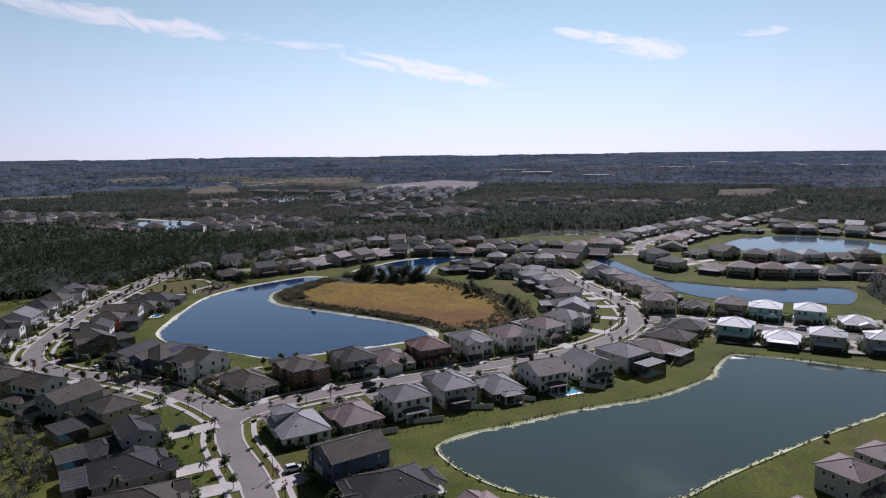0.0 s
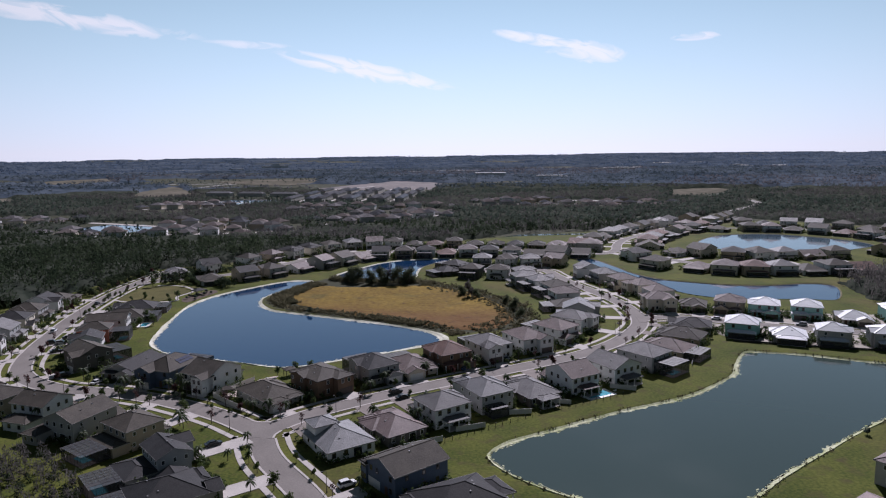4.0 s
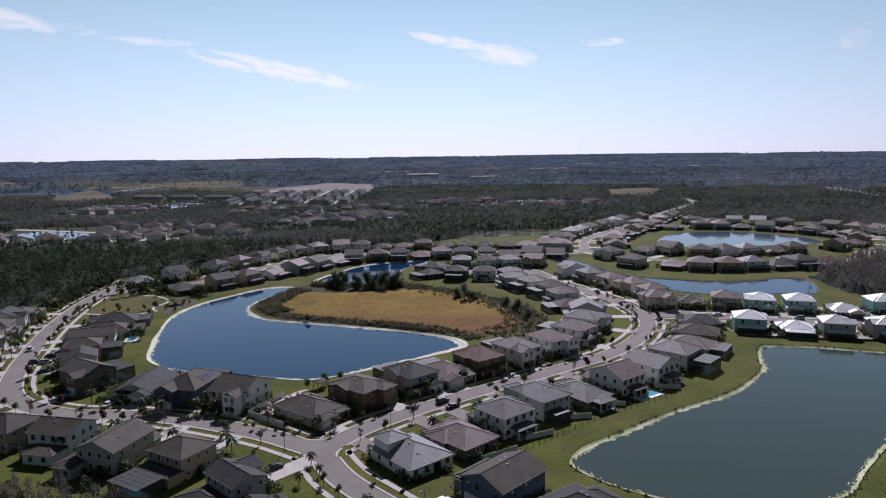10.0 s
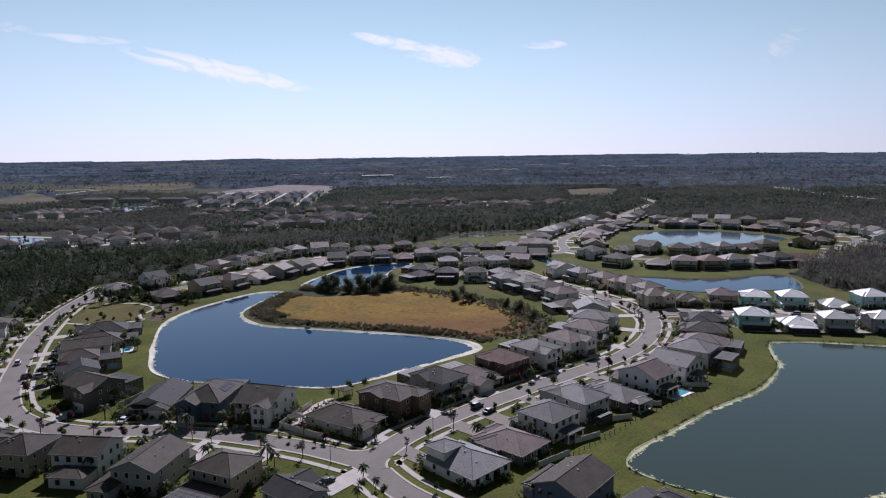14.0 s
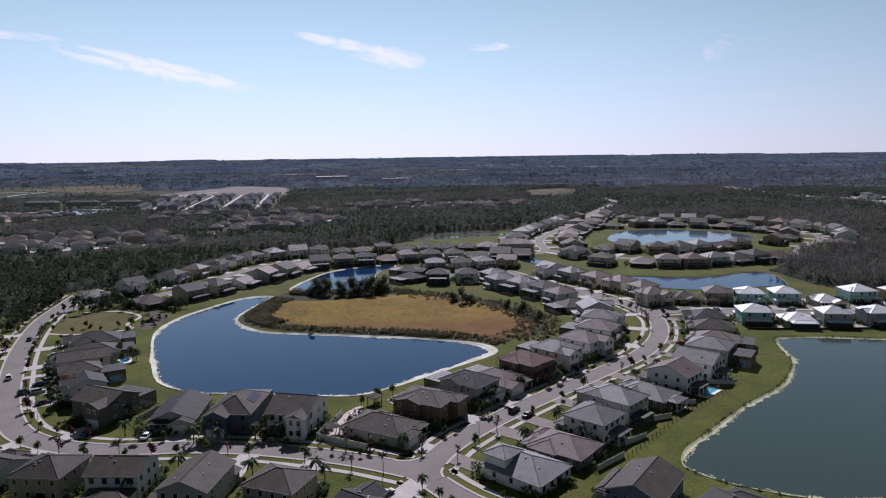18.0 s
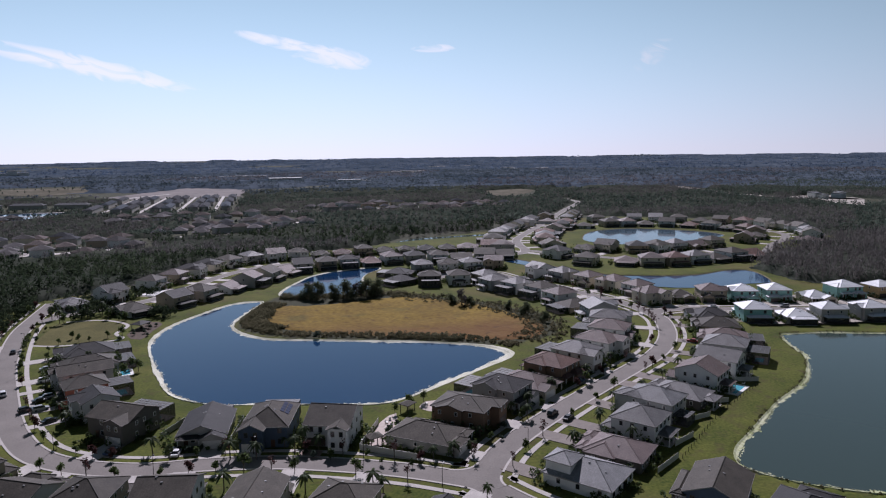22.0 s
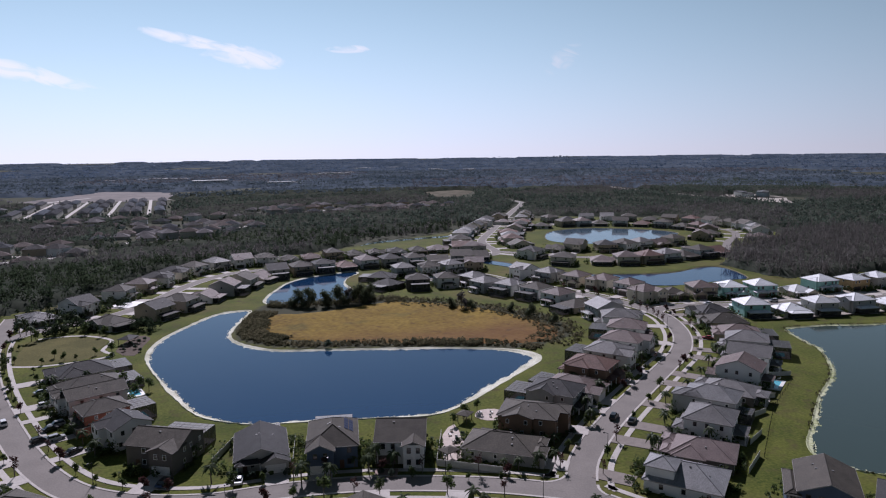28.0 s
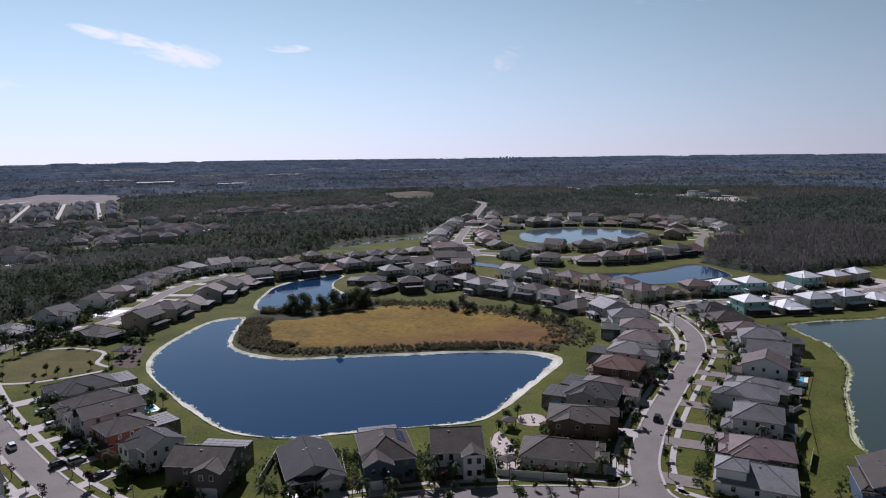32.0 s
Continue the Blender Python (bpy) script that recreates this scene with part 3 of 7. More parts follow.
def junction(node, ways, mat=ASPHALT, R=6.0):
    """Rounded street corners: an asphalt fillet, its kerb and the pavement round it."""
    angles = sorted(math.atan2(b, a) % (2 * math.pi) for a, b in ways)
    for i, a0 in enumerate(angles):
        a1 = angles[(i + 1) % len(angles)]
        gap = (a1 - a0) % (2 * math.pi)
        if gap > 2.75:
            continue
        phi, mid = gap / 2, a0 + gap / 2
        c = (node[0] + math.cos(mid) * (HALF + R) / math.sin(phi), node[1] + math.sin(mid) * (HALF + R) / math.sin(phi))
        t = (HALF + R) / math.tan(phi)
        lo, hi = a0 + math.pi * 1.5, a0 + gap + math.pi / 2
        arc = lambda r: [(c[0] + math.cos(lo + (hi - lo) * k / 14) * r, c[1] + math.sin(lo + (hi - lo) * k / 14) * r) for k in range(15)]
        pts = [node, (node[0] + math.cos(a0) * t, node[1] + math.sin(a0) * t)] + arc(R) + [(node[0] + math.cos(a1) * t, node[1] + math.sin(a1) * t)]
        CORNERS.append(pts)
        n = len(pts)
        z = 0.112 + 0.004 * i
        v = [(x, y, z) for x, y in pts] + [(x, y, -0.2) for x, y in pts]
        tagged(piece("road_corner", mesh("road_corner", v, [tuple(range(n))[::1 if area_of(pts) > 0 else -1]] + [(k, n + k, n + (k + 1) % n, (k + 1) % n) for k in range(n)], mat)), "grey-brown asphalt street corner", "road", kind="structure")
        tagged(piece("kerb", ribbon("kerb", arc(R - 0.3), 0.3, -0.3, 0.15, -0.2, CONCRETE)), "pale rounded concrete kerb", "kerb", kind="structure")
        if R > 4.5:
            tagged(piece("pavement", ribbon("pavement", arc(R - 3.4), 0.75, -0.75, 0.12, -0.2, CONCRETE)), "pale concrete pavement round a corner", "pavement", kind="structure")


junction((-99, 175), [(0.55, 0.83), (-0.83, 0.56), (0.32, -0.95)])
junction((25.5, 312), [(0.97, 0.1), (0.0, 1.0), (-0.02, -1.0)])


def side_strip(name, line, off, width, z, label, category, others, mat=CONCRETE, gap=1.0):
    """Kerb or pavement along one side of a street, broken where another street joins."""
    N = normals(line)
    runs, run = [], []
    for (x, y), (nx, ny) in zip(line, N):
        p = (x + nx * off, y + ny * off)
        px, py = np.array([p[0]]), np.array([p[1]])
        clear = all(nearest(o, *p)[0] > HALF + gap for o in others) and not any(inside(c, px, py)[0] for c in CORNERS)
        if clear:
            run.append(p)
        elif run:
            runs.append(run)
            run = []
    runs.append(run)
    for run in runs:
        if len(run) > 3:
            run = curve_points(run, step=1.5)
            tagged(piece(name, ribbon(name, run, width / 2, -width / 2, z, -0.2, mat)), label, category, kind="structure")


for name, line in STREETS:
    others = [l for n_, l in STREETS if n_ != name]
    for side in (1, -1):
        side_strip("kerb", line, side * (HALF + 0.3), 0.6, 0.15, "pale concrete kerb", "kerb", others, gap=0.1)
        if name in ("road_1", "road_2", "road_3", "road_4"):
            side_strip("pavement", line, side * (HALF + 3.4), 1.5, 0.12, "pale concrete pavement", "pavement", others, gap=0.5)

# ------------------------------------------------------------ houses
def roof_shell(kind, x0, y0, x1, y1, z, pitch, over):
    """Top outline and slopes of a hipped or gabled roof over a rectangle: vertices, slopes, border."""
    X0, Y0, X1, Y1 = x0 - over, y0 - over, x1 + over, y1 + over
    ze = z - over * pitch
    xm, ym = (X0 + X1) / 2, (Y0 + Y1) / 2
    W, D = X1 - X0, Y1 - Y0
    c = [(X0, Y0, ze), (X1, Y0, ze), (X1, Y1, ze), (X0, Y1, ze)]
    if kind == "hip":
        if W >= D:
            zr = ze + pitch * D / 2
            c += [(X0 + D / 2, ym, zr), (X1 - D / 2 + 0.001, ym, zr)]
            f = [(0, 1, 5, 4), (2, 3, 4, 5), (1, 2, 5), (3, 0, 4)]
        else:
            zr = ze + pitch * W / 2
            c += [(xm, Y0 + W / 2, zr), (xm, Y1 - W / 2 + 0.001, zr)]
            f = [(0, 1, 4), (2, 3, 5), (1, 2, 5, 4), (3, 0, 4, 5)]
        return c, f, [0, 1, 2, 3]
    if kind == "gable_x":
        zr = ze + pitch * D / 2
        c += [(X0, ym, zr), (X1, ym, zr)]
        return c, [(0, 1, 5, 4), (2, 3, 4, 5)], [0, 1, 5, 2, 3, 4]
    zr = ze + pitch * W / 2
    c += [(xm, Y0, zr), (xm, Y1, zr)]
    return c, [(1, 2, 5, 4), (3, 0, 4, 5)], [0, 4, 1, 2, 5, 3]


class RoofMesh:
    def __init__(self):
        self.v, self.f, self.uv, self.fascia, self.caps = [], [], [], Shape(), Shape()

    def add(self, kind, x0, y0, x1, y1, z, pitch=0.42, over=0.45):
        c, slopes, border = roof_shell(kind, x0, y0, x1, y1, z, pitch, over)
        k, n, t = len(self.v), len(c), 0.16
        self.v += c + [(a, b, h - t) for a, b, h in c]
        faces = [tuple(k + i for i in s) for s in slopes] + [tuple(k + n + i for i in reversed(s)) for s in slopes]
        m = len(border)
        faces += [(k + n + border[i], k + n + border[(i + 1) % m], k + border[(i + 1) % m], k + border[i]) for i in range(m)]
        for face in faces:
            p = [Vector(self.v[i]) for i in face]
            nrm = (p[1] - p[0]).cross(p[2] - p[0]).normalized()
            e = Vector((0, 0, 1)).cross(nrm)
            e = e.normalized() if e.length > 0.01 else Vector((1, 0, 0))
            u = nrm.cross(e)
            self.f.append(face)
            self.uv += [(q.dot(e), q.dot(u)) for q in p]
        # fascia boards just outside the border
        cx, cy = (x0 + x1) / 2, (y0 + y1) / 2
        grow = lambda p, e: (p[0] + math.copysign(e, p[0] - cx) * (abs(p[0] - cx) > 0.01), p[1] + math.copysign(e, p[1] - cy) * (abs(p[1] - cy) > 0.01))
        ring = [c[i] for i in border]
        pts = [(*grow(p, e), p[2] + dz) for e, dz in ((0.04, -0.22), (0.04, 0.015), (0.004, 0.015), (0.004, -0.22)) for p in ring]
        self.fascia.poly(pts, *[(k * m + i, k * m + (i + 1) % m, (k + 1) % 4 * m + (i + 1) % m, (k + 1) % 4 * m + i) for k in range(4) for i in range(m)])
        # ridge and hip caps
        lines = [(4, 5)] + ([(0, 4), (3, 4), (1, 5), (2, 5)] if kind == "hip" and (x1 - x0) >= (y1 - y0) else [(0, 4), (1, 4), (2, 5), (3, 5)] if kind == "hip" else [])
        for a, b in lines:
            if (Vector(c[a]) - Vector(c[b])).length > 0.3:
                self.caps.tube(c[a], c[b], 0.10, 0.10, 5)

    def top(self, x, y):
        """Height of the covering over a place (highest slope)."""
        best = 0
        for f in self.f:
            p = [self.v[i] for i in f]
            n = (Vector(p[1]) - Vector(p[0])).cross(Vector(p[2]) - Vector(p[0]))
            if n.z <= 1e-6:
                continue
            okay = True
            for a, b in zip(p, p[1:] + p[:1]):
                if (b[0] - a[0]) * (y - a[1]) - (b[1] - a[1]) * (x - a[0]) < -1e-6:
                    okay = False
            if okay:
                best = max(best, p[0][2] - (n.x * (x - p[0][0]) + n.y * (y - p[0][1])) / n.z)
        return best


CACHE = {}


def shared(key, make):
    if key not in CACHE:
        CACHE[key] = make()
    return CACHE[key]


def window_meshes(ww, wh, dark):
    def frame_mesh():
        s, b, o = Shape(), 0.09, 0.07
        ring = [(-ww / 2, 0), (ww / 2, 0), (ww / 2, wh), (-ww / 2, wh), (-ww / 2 + b, b), (ww / 2 - b, b), (ww / 2 - b, wh - b), (-ww / 2 + b, wh - b)]
        pts = [(u, -o, z) for u, z in ring] + [(u, 0.03, z) for u, z in ring]
        fs = []
        for i in range(4):
            j = (i + 1) % 4
            fs += [(i, j, 4 + j, 4 + i), (8 + j, 8 + i, i + 0, j + 0)[::1], (4 + i, 4 + j, 12 + j, 12 + i), (8 + i, 8 + j, 12 + j, 12 + i)[::-1]]
        s.poly(pts, *fs)
        return s.mesh("window_frame", TRIM_DARK if dark else TRIM)
    key = (round(ww, 2), round(wh, 2), dark)
    f = shared(("frame",) + key, frame_mesh)
    p = shared(("pane",) + key, lambda: Shape().box(-ww / 2 + 0.07, -0.03, 0.07, ww / 2 - 0.07, 0.0, wh - 0.07).mesh("pane", GLASS))
    return f, p


def garage_mesh(ww, mat):
    def make():
        prof = []
        for k in range(4):
            z = 0.02 + k * 0.55
            prof += [(-0.02, z), (-0.06, z + 0.03), (-0.06, z + 0.52), (-0.02, z + 0.55)]
        n = len(prof)
        s = Shape()
        s.poly([(-ww / 2, a, z) for a, z in prof] + [(ww / 2, a, z) for a, z in prof], *[(i, n + i, n + i + 1, i + 1) for i in range(n - 1)])
        return s.mesh("garage_door", mat)
    return shared(("garage", ww, mat.name), make)


screen_mat = bpy.data.materials.new("dark_insect_mesh")
screen_mat.use_nodes = True
_n, _l = screen_mat.node_tree.nodes, screen_mat.node_tree.links
_t, _m = _n.new("ShaderNodeBsdfTransparent"), _n.new("ShaderNodeMixShader")
_m.inputs[0].default_value = 0.72
_n["Principled BSDF"].inputs["Base Color"].default_value = (0.045, 0.046, 0.048, 1)
_n["Principled BSDF"].inputs["Roughness"].default_value = 0.6
_l.new(_t.outputs[0], _m.inputs[1])
_l.new(_n["Principled BSDF"].outputs[0], _m.inputs[2])
_l.new(_m.outputs[0], _n["Material Output"].inputs[0])


def cage(parent, x0, y0, x1, y1, h):
    """Screened pool enclosure behind a house: one welded frame of bars, and its mesh."""
    nx, ny = max(2, round((x1 - x0) / 1.6)), max(2, round((y1 - y0) / 1.6))
    xs = [x0 + (x1 - x0) * i / nx for i in range(nx + 1)]
    ys = [y0 + (y1 - y0) * i / ny for i in range(ny + 1)]
    zs = [0.0, 0.9, h]
    bm = bmesh.new()

    def quad(*pts):
        bm.faces.new([bm.verts.new(p) for p in pts])
    for a, b in zip(xs, xs[1:]):
        for c, d in zip(ys, ys[1:]):
            quad((a, c, h), (b, c, h), (b, d, h), (a, d, h))
        for c, d in zip(zs, zs[1:]):
            quad((b, y1, c), (a, y1, c), (a, y1, d), (b, y1, d))
    for a, b in zip(ys, ys[1:]):
        for c, d in zip(zs, zs[1:]):
            quad((x0, b, c), (x0, a, c), (x0, a, d), (x0, b, d))
            quad((x1, a, c), (x1, b, c), (x1, b, d), (x1, a, d))
    bmesh.ops.remove_doubles(bm, verts=bm.verts[:], dist=0.01)
    bmesh.ops.wireframe(bm, faces=bm.faces[:], thickness=0.09, use_replace=True, use_boundary=True)
    me = bpy.data.meshes.new("screen_enclosure")
    bm.to_mesh(me)
    bm.free()
    me.materials.append(SCREEN)
    c = piece("screen_enclosure", me, parent, label="dark metal screened patio enclosure")
    q = Shape()
    q.poly([(x0, y0, 0), (x1, y0, 0), (x1, y1, 0), (x0, y1, 0), (x0, y0, h), (x1, y0, h), (x1, y1, h), (x0, y1, h)], (4, 5, 6, 7), (2, 3, 7, 6), (3, 0, 4, 7), (1, 2, 6, 5))
    piece("screen_panel", q.mesh("screen_panel", screen_mat), c)
    piece("patio_slab", Shape().box(x0, y0, -0.1, x1, y1, 0.12).mesh("patio_slab", PAVER_GREY), parent)
    if x1 - x0 > 7 and y1 - y0 > 6:
        px, py = (x0 + x1) / 2, y0 + (y1 - y0) * 0.58
        piece("pool_water", Shape().box(px - 2.6, py - 1.5, 0.05, px + 2.6, py + 1.5, 0.14).mesh("pool_water", POOL), parent, label="turquoise pool water under the screen")


TONE = {"white": "white stucco", "cream": "cream stucco", "tan": "tan stucco", "greige": "warm grey stucco", "brown": "brown stucco", "grey": "grey-sided", "slate": "dark blue-sided",
        "dark": "dark taupe", "red": "red brick-faced", "teal": "teal-wrapped unfinished", "osb": "raw timber unfinished", "block": "bare concrete block unfinished"}
ROOF_TONE = {"rose": "rose-grey tile", "char": "charcoal shingle", "umber": "dark brown shingle", "ash": "grey tile", "silver": "pale grey tile", "mauve": "mauve-brown tile", "terra": "terracotta tile", "slate": "slate-blue shingle", "white": "white underlay"}
HOUSES = []
PLOTS = []      # placing, width, depth and garage side of each near house


def house(x, y, road, st, w, d, kind, wall, roof, g=1, wing="hip", back="", detail=2, upper=None, pitch=0.42, turn=None, solar=False, drive="concrete", extra=(), group="houses of the lakeside estate"):
    """One house. The front looks to its street; g: side of the garage; wing: roof of the front wing; back: rear patio."""
    dist, p = nearest(road, x, y)
    ang = turn if turn is not None else math.degrees(math.atan2(p[1] - y, p[0] - x)) + 90
    M = pose(x, y, 0, 0, 0, ang)
    H = 6.0 if st == 2 else 3.1
    base = new("house")
    base.matrix_basis = M
    tagged(base, f"{'two' if st == 2 else 'one'}-storey {TONE[wall]} house with a {ROOF_TONE[roof]} roof", "house", group)
    base.empty_display_size = 0.5
    HOUSES.append((x, y, max(w, d) / 2 + 2))
    PLOTS.append((M, w, d, g))
    x0, x1, y0, y1 = -w / 2, w / 2, -d / 2, d / 2
    fr = 2.6 if w > 10 else 2.0
    wg = min(6.2, w * 0.52)
    bx0, bx1 = (x1 - wg, x1) if g > 0 else (x0, x0 + wg)
    s, r = Shape(), RoofMesh()
    s.box(x0, y0 + fr, -0.2, x1, y1, H)
    r.add(kind, x0, y0 + fr, x1, y1, H, pitch)
    gz, bay = pitch, None
    if kind == "gable_x":
        ym, zr = (y0 + fr + y1) / 2, H + gz * (y1 - y0 - fr) / 2 - 0.2
        s.poly([(x0, y0 + fr, H), (x0, y1, H), (x0, ym, zr), (x1, y0 + fr, H), (x1, y1, H), (x1, ym, zr)], (0, 2, 1), (3, 4, 5))
    if kind == "gable_y":
        zr = H + gz * w / 2 - 0.2
        s.poly([(x0, y0 + fr, H), (x1, y0 + fr, H), (0, y0 + fr, zr), (x0, y1, H), (x1, y1, H), (0, y1, zr)], (0, 1, 2), (3, 5, 4))
    HW = H if wing.endswith("2") else 3.0
    wk = wing.rstrip("2")
    if wing != "none":
        s.box(bx0, y0, -0.2, bx1, y0 + fr + 0.05, HW)
        if wk == "gable":
            r.add("gable_y", bx0, y0, bx1, y0 + fr + (wg / 2 if HW == H else 0.05), HW, pitch)
            zr = HW + pitch * wg / 2 - 0.2
            s.poly([(bx0, y0, HW), (bx1, y0, HW), ((bx0 + bx1) / 2, y0, zr)], (0, 1, 2))
        else:
            r.add("hip", bx0, y0, bx1, y0 + fr + (wg if HW == H else 0.8), HW, pitch)
        px0, px1 = (x0, bx0) if g > 0 else (bx1, x1)
        if st == 2 and HW < H or st == 1:
            # entry porch beside the garage
            r.add("hip", px0 + 0.3, y0 + 0.7, px1 - 0.3, y0 + fr + 0.8, 2.9, 0.36, 0.3)
            for px in (px0 + 0.5, px1 - 0.5):
                piece("porch_post", shared("porch_post", lambda: Shape().box(-0.13, -0.13, 0, 0.13, 0.13, 2.85).mesh("porch_post", TRIM)), base, pose(px, y0 + 0.95, 0))
    # side bay with a cross roof
    if kind == "hip" and not extra and not upper and not solar and d > 13.5 and int(x * 3 + y * 5) % 5 < 3:
        bw = (d - fr) * 0.48
        sy = y0 + fr + (d - fr) * (0.08 if int(x + y) % 2 else 0.40)
        if g < 0:
            s.box(0.5, sy, -0.2, x1 + 0.9, sy + bw, H)
            r.add("gable_x" if int(y) % 3 == 0 else "hip", -w * 0.1, sy, x1 + 0.9, sy + bw, H, pitch)
        else:
            s.box(x0 - 0.9, sy, -0.2, -0.5, sy + bw, H)
            r.add("gable_x" if int(y) % 3 == 0 else "hip", x0 - 0.9, sy, w * 0.1, sy + bw, H, pitch)
        if int(y) % 3 == 0:
            ym, zr = sy + bw / 2, H + gz * bw / 2 - 0.2
            if g < 0:
                s.poly([(x1 + 0.9, sy, H), (x1 + 0.9, sy + bw, H), (x1 + 0.9, ym, zr)], (0, 1, 2))
            else:
                s.poly([(x0 - 0.9, sy, H), (x0 - 0.9, sy + bw, H), (x0 - 0.9, ym, zr)], (0, 2, 1))
        bay = (sy, sy + bw)
    for ex0, ey0, ex1, ey1, eh, ek in extra:
        s.box(ex0, ey0, -0.2, ex1, ey1, eh)
        r.add(ek, ex0, ey0, ex1, ey1, eh, 0.3 if eh < 4 else pitch)
    if upper:
        ux0, uy0, ux1, uy1 = upper
        s.box(ux0, uy0, 2.8, ux1, uy1, 6.0)
        r.add("hip", ux0, uy0, ux1, uy1, 6.0, pitch)
    if back == "porch":
        r.add("hip", -w * 0.28, y1 - 1.0, w * 0.30, y1 + 3.2, 2.9, 0.3, 0.3)
        for px in (-w * 0.26, 0.2, w * 0.28):
            piece("porch_post", shared("porch_post", lambda: 0), base, pose(px, y1 + 3.0, 0)) if "porch_post" in CACHE else None
        piece("patio_slab", Shape().box(-w * 0.28, y1, -0.1, w * 0.30, y1 + 3.4, 0.12).mesh("patio_slab", CONCRETE), base)
    elif back == "lanai":
        # roofed and screened terrace across the back
        r.add("hip", -w * 0.44, y1 - 1.0, w * 0.40, y1 + 3.4, 2.9, 0.28, 0.35)
        q = Shape()
        for a, b in ((-w * 0.43, -0.04), (0.0, w * 0.39)):
            q.box(a, y1 + 3.2, 0, b, y1 + 3.24, 2.8)
        q.box(-w * 0.43 - 0.02, y1 + 0.05, 0, -w * 0.43 + 0.02, y1 + 3.2, 2.8).box(w * 0.39 - 0.02, y1 + 0.05, 0, w * 0.39 + 0.02, y1 + 3.2, 2.8)
        piece("screen_panel", q.mesh("screen_panel", screen_mat), base)
        piece("patio_slab", Shape().box(-w * 0.44, y1, -0.1, w * 0.40, y1 + 3.4, 0.12).mesh("patio_slab", CONCRETE), base)
    elif back == "cage":
        cage(base, -w * 0.42, max([y1] + [e[3] for e in extra]) + 0.02, w * 0.42, max([y1] + [e[3] for e in extra]) + (7.5 if st == 2 and y < 340 else 6.0), 4.2 if st == 2 and not extra else 2.9)
    elif back == "small_cage":
        cage(base, -w * 0.1, y1 + 0.02, w * 0.42, y1 + 4.2, 2.9)
    body = piece("wall", s.mesh("wall", WALL[wall]), base)
    rm = mesh("roof", r.v, r.f, ROOF[roof], r.uv)
    rob = piece("roof", rm, base)
    piece("fascia", r.fascia.mesh("fascia", FASCIA if wall not in ("brown", "dark") else TRIM_DARK), rob)
    if detail > 0 and r.caps.v:
        piece("ridge_cap", r.caps.mesh("ridge_cap", ROOF[roof]), rob)
    dark = wall in ("white", "slate", "teal")
    rnd = random.Random(int(x * 7 + y * 13))
    # openings
    gw = 4.9 if wg > 5.5 else 2.6
    gy = y0 if wing != "none" else y0 + fr
    piece("garage_door", garage_mesh(gw, GARAGE_DARK if wall in ("white", "brown", "red") or y > 300 else GARAGE), base, pose((bx0 + bx1) / 2, gy - 0.01, 0.05))
    if detail > 0:
        ex = (x0 + bx0) / 2 if g > 0 else (bx1 + x1) / 2
        piece("front_door", shared("front_door", lambda: Shape().box(-0.55, -0.05, 0, 0.55, 0.02, 2.1).box(-0.4, -0.08, 0.2, 0.4, -0.04, 0.95).box(-0.4, -0.08, 1.15, 0.4, -0.04, 1.95).mesh("front_door", DOOR)), base, pose(ex - 0.9, y0 + fr - 0.01, 0.1))

    def win(u, v, z, ww, wh, face):
        fm, pm = window_meshes(ww, wh, dark)
        if detail > 1 or detail and y < 345:
            piece("pane", pm, piece("window", fm, base, pose(u, v, z, 0, 0, face)))
        else:
            piece("window", pm, base, pose(u, v, z, 0, 0, face))

    for ex0, ey0, ex1, ey1, eh, ek in extra:
        for lv in (1.0, 3.9) if eh > 4 else (0.9,):
            for u in (0.28, 0.72):
                if ey0 < y0 + fr:
                    win(ex0 + (ex1 - ex0) * u, ey0 - 0.02, lv, 1.0, 1.4, 0)
                else:
                    win(ex0 + (ex1 - ex0) * u, ey1 + 0.02, lv, 1.1, 1.3, 180)
    levels = (1.0, 3.9) if st == 2 else (1.0,)
    ex = (x0 + bx0) / 2 if g > 0 else (bx1 + x1) / 2
    for lv in levels:
        if detail > 0:
            win(ex + 0.9, y0 + fr - 0.02, lv, 1.1, 1.4, 0)
        if st == 2 and lv > 3:
            for u in ((bx0 + bx1) / 2 - 1.2, (bx0 + bx1) / 2 + 1.2):
                win(u, (y0 if HW == H else y0 + fr) - 0.02, lv, 1.0, 1.4, 0)
        n = 3 if detail > 1 else 1 if detail else int(lv == levels[-1])
        for k in range(n):
            v = y0 + fr + (k + 0.7) * (d - fr) / (n + 0.3) + rnd.uniform(-0.5, 0.5)
            out_ = lambda q: 0.9 if bay and bay[0] + 0.6 < q < bay[1] - 0.6 else None if bay and bay[0] - 0.6 < q < bay[1] + 0.6 else 0.0
            v2 = v + rnd.uniform(-0.6, 0.6)
            o1, o2 = out_(v) if g < 0 else 0.0, out_(v2) if g > 0 else 0.0
            if o1 is not None:
                win(x1 + o1 + 0.02, v, lv + 0.1, 0.9, 1.2, 90)
            if o2 is not None:
                win(x0 - o2 - 0.02, v2, lv + 0.1, 0.9, 1.2, -90)
        n = 4 if detail > 1 else 2
        for k in range(n):
            u = x0 + (k + 0.5) * w / n
            if lv < 3 and k == 1:
                win(u, y1 + 0.02, 0.12, 2.2, 2.2, 180)
            else:
                win(u, y1 + 0.02, lv, 1.1, 1.4, 180)
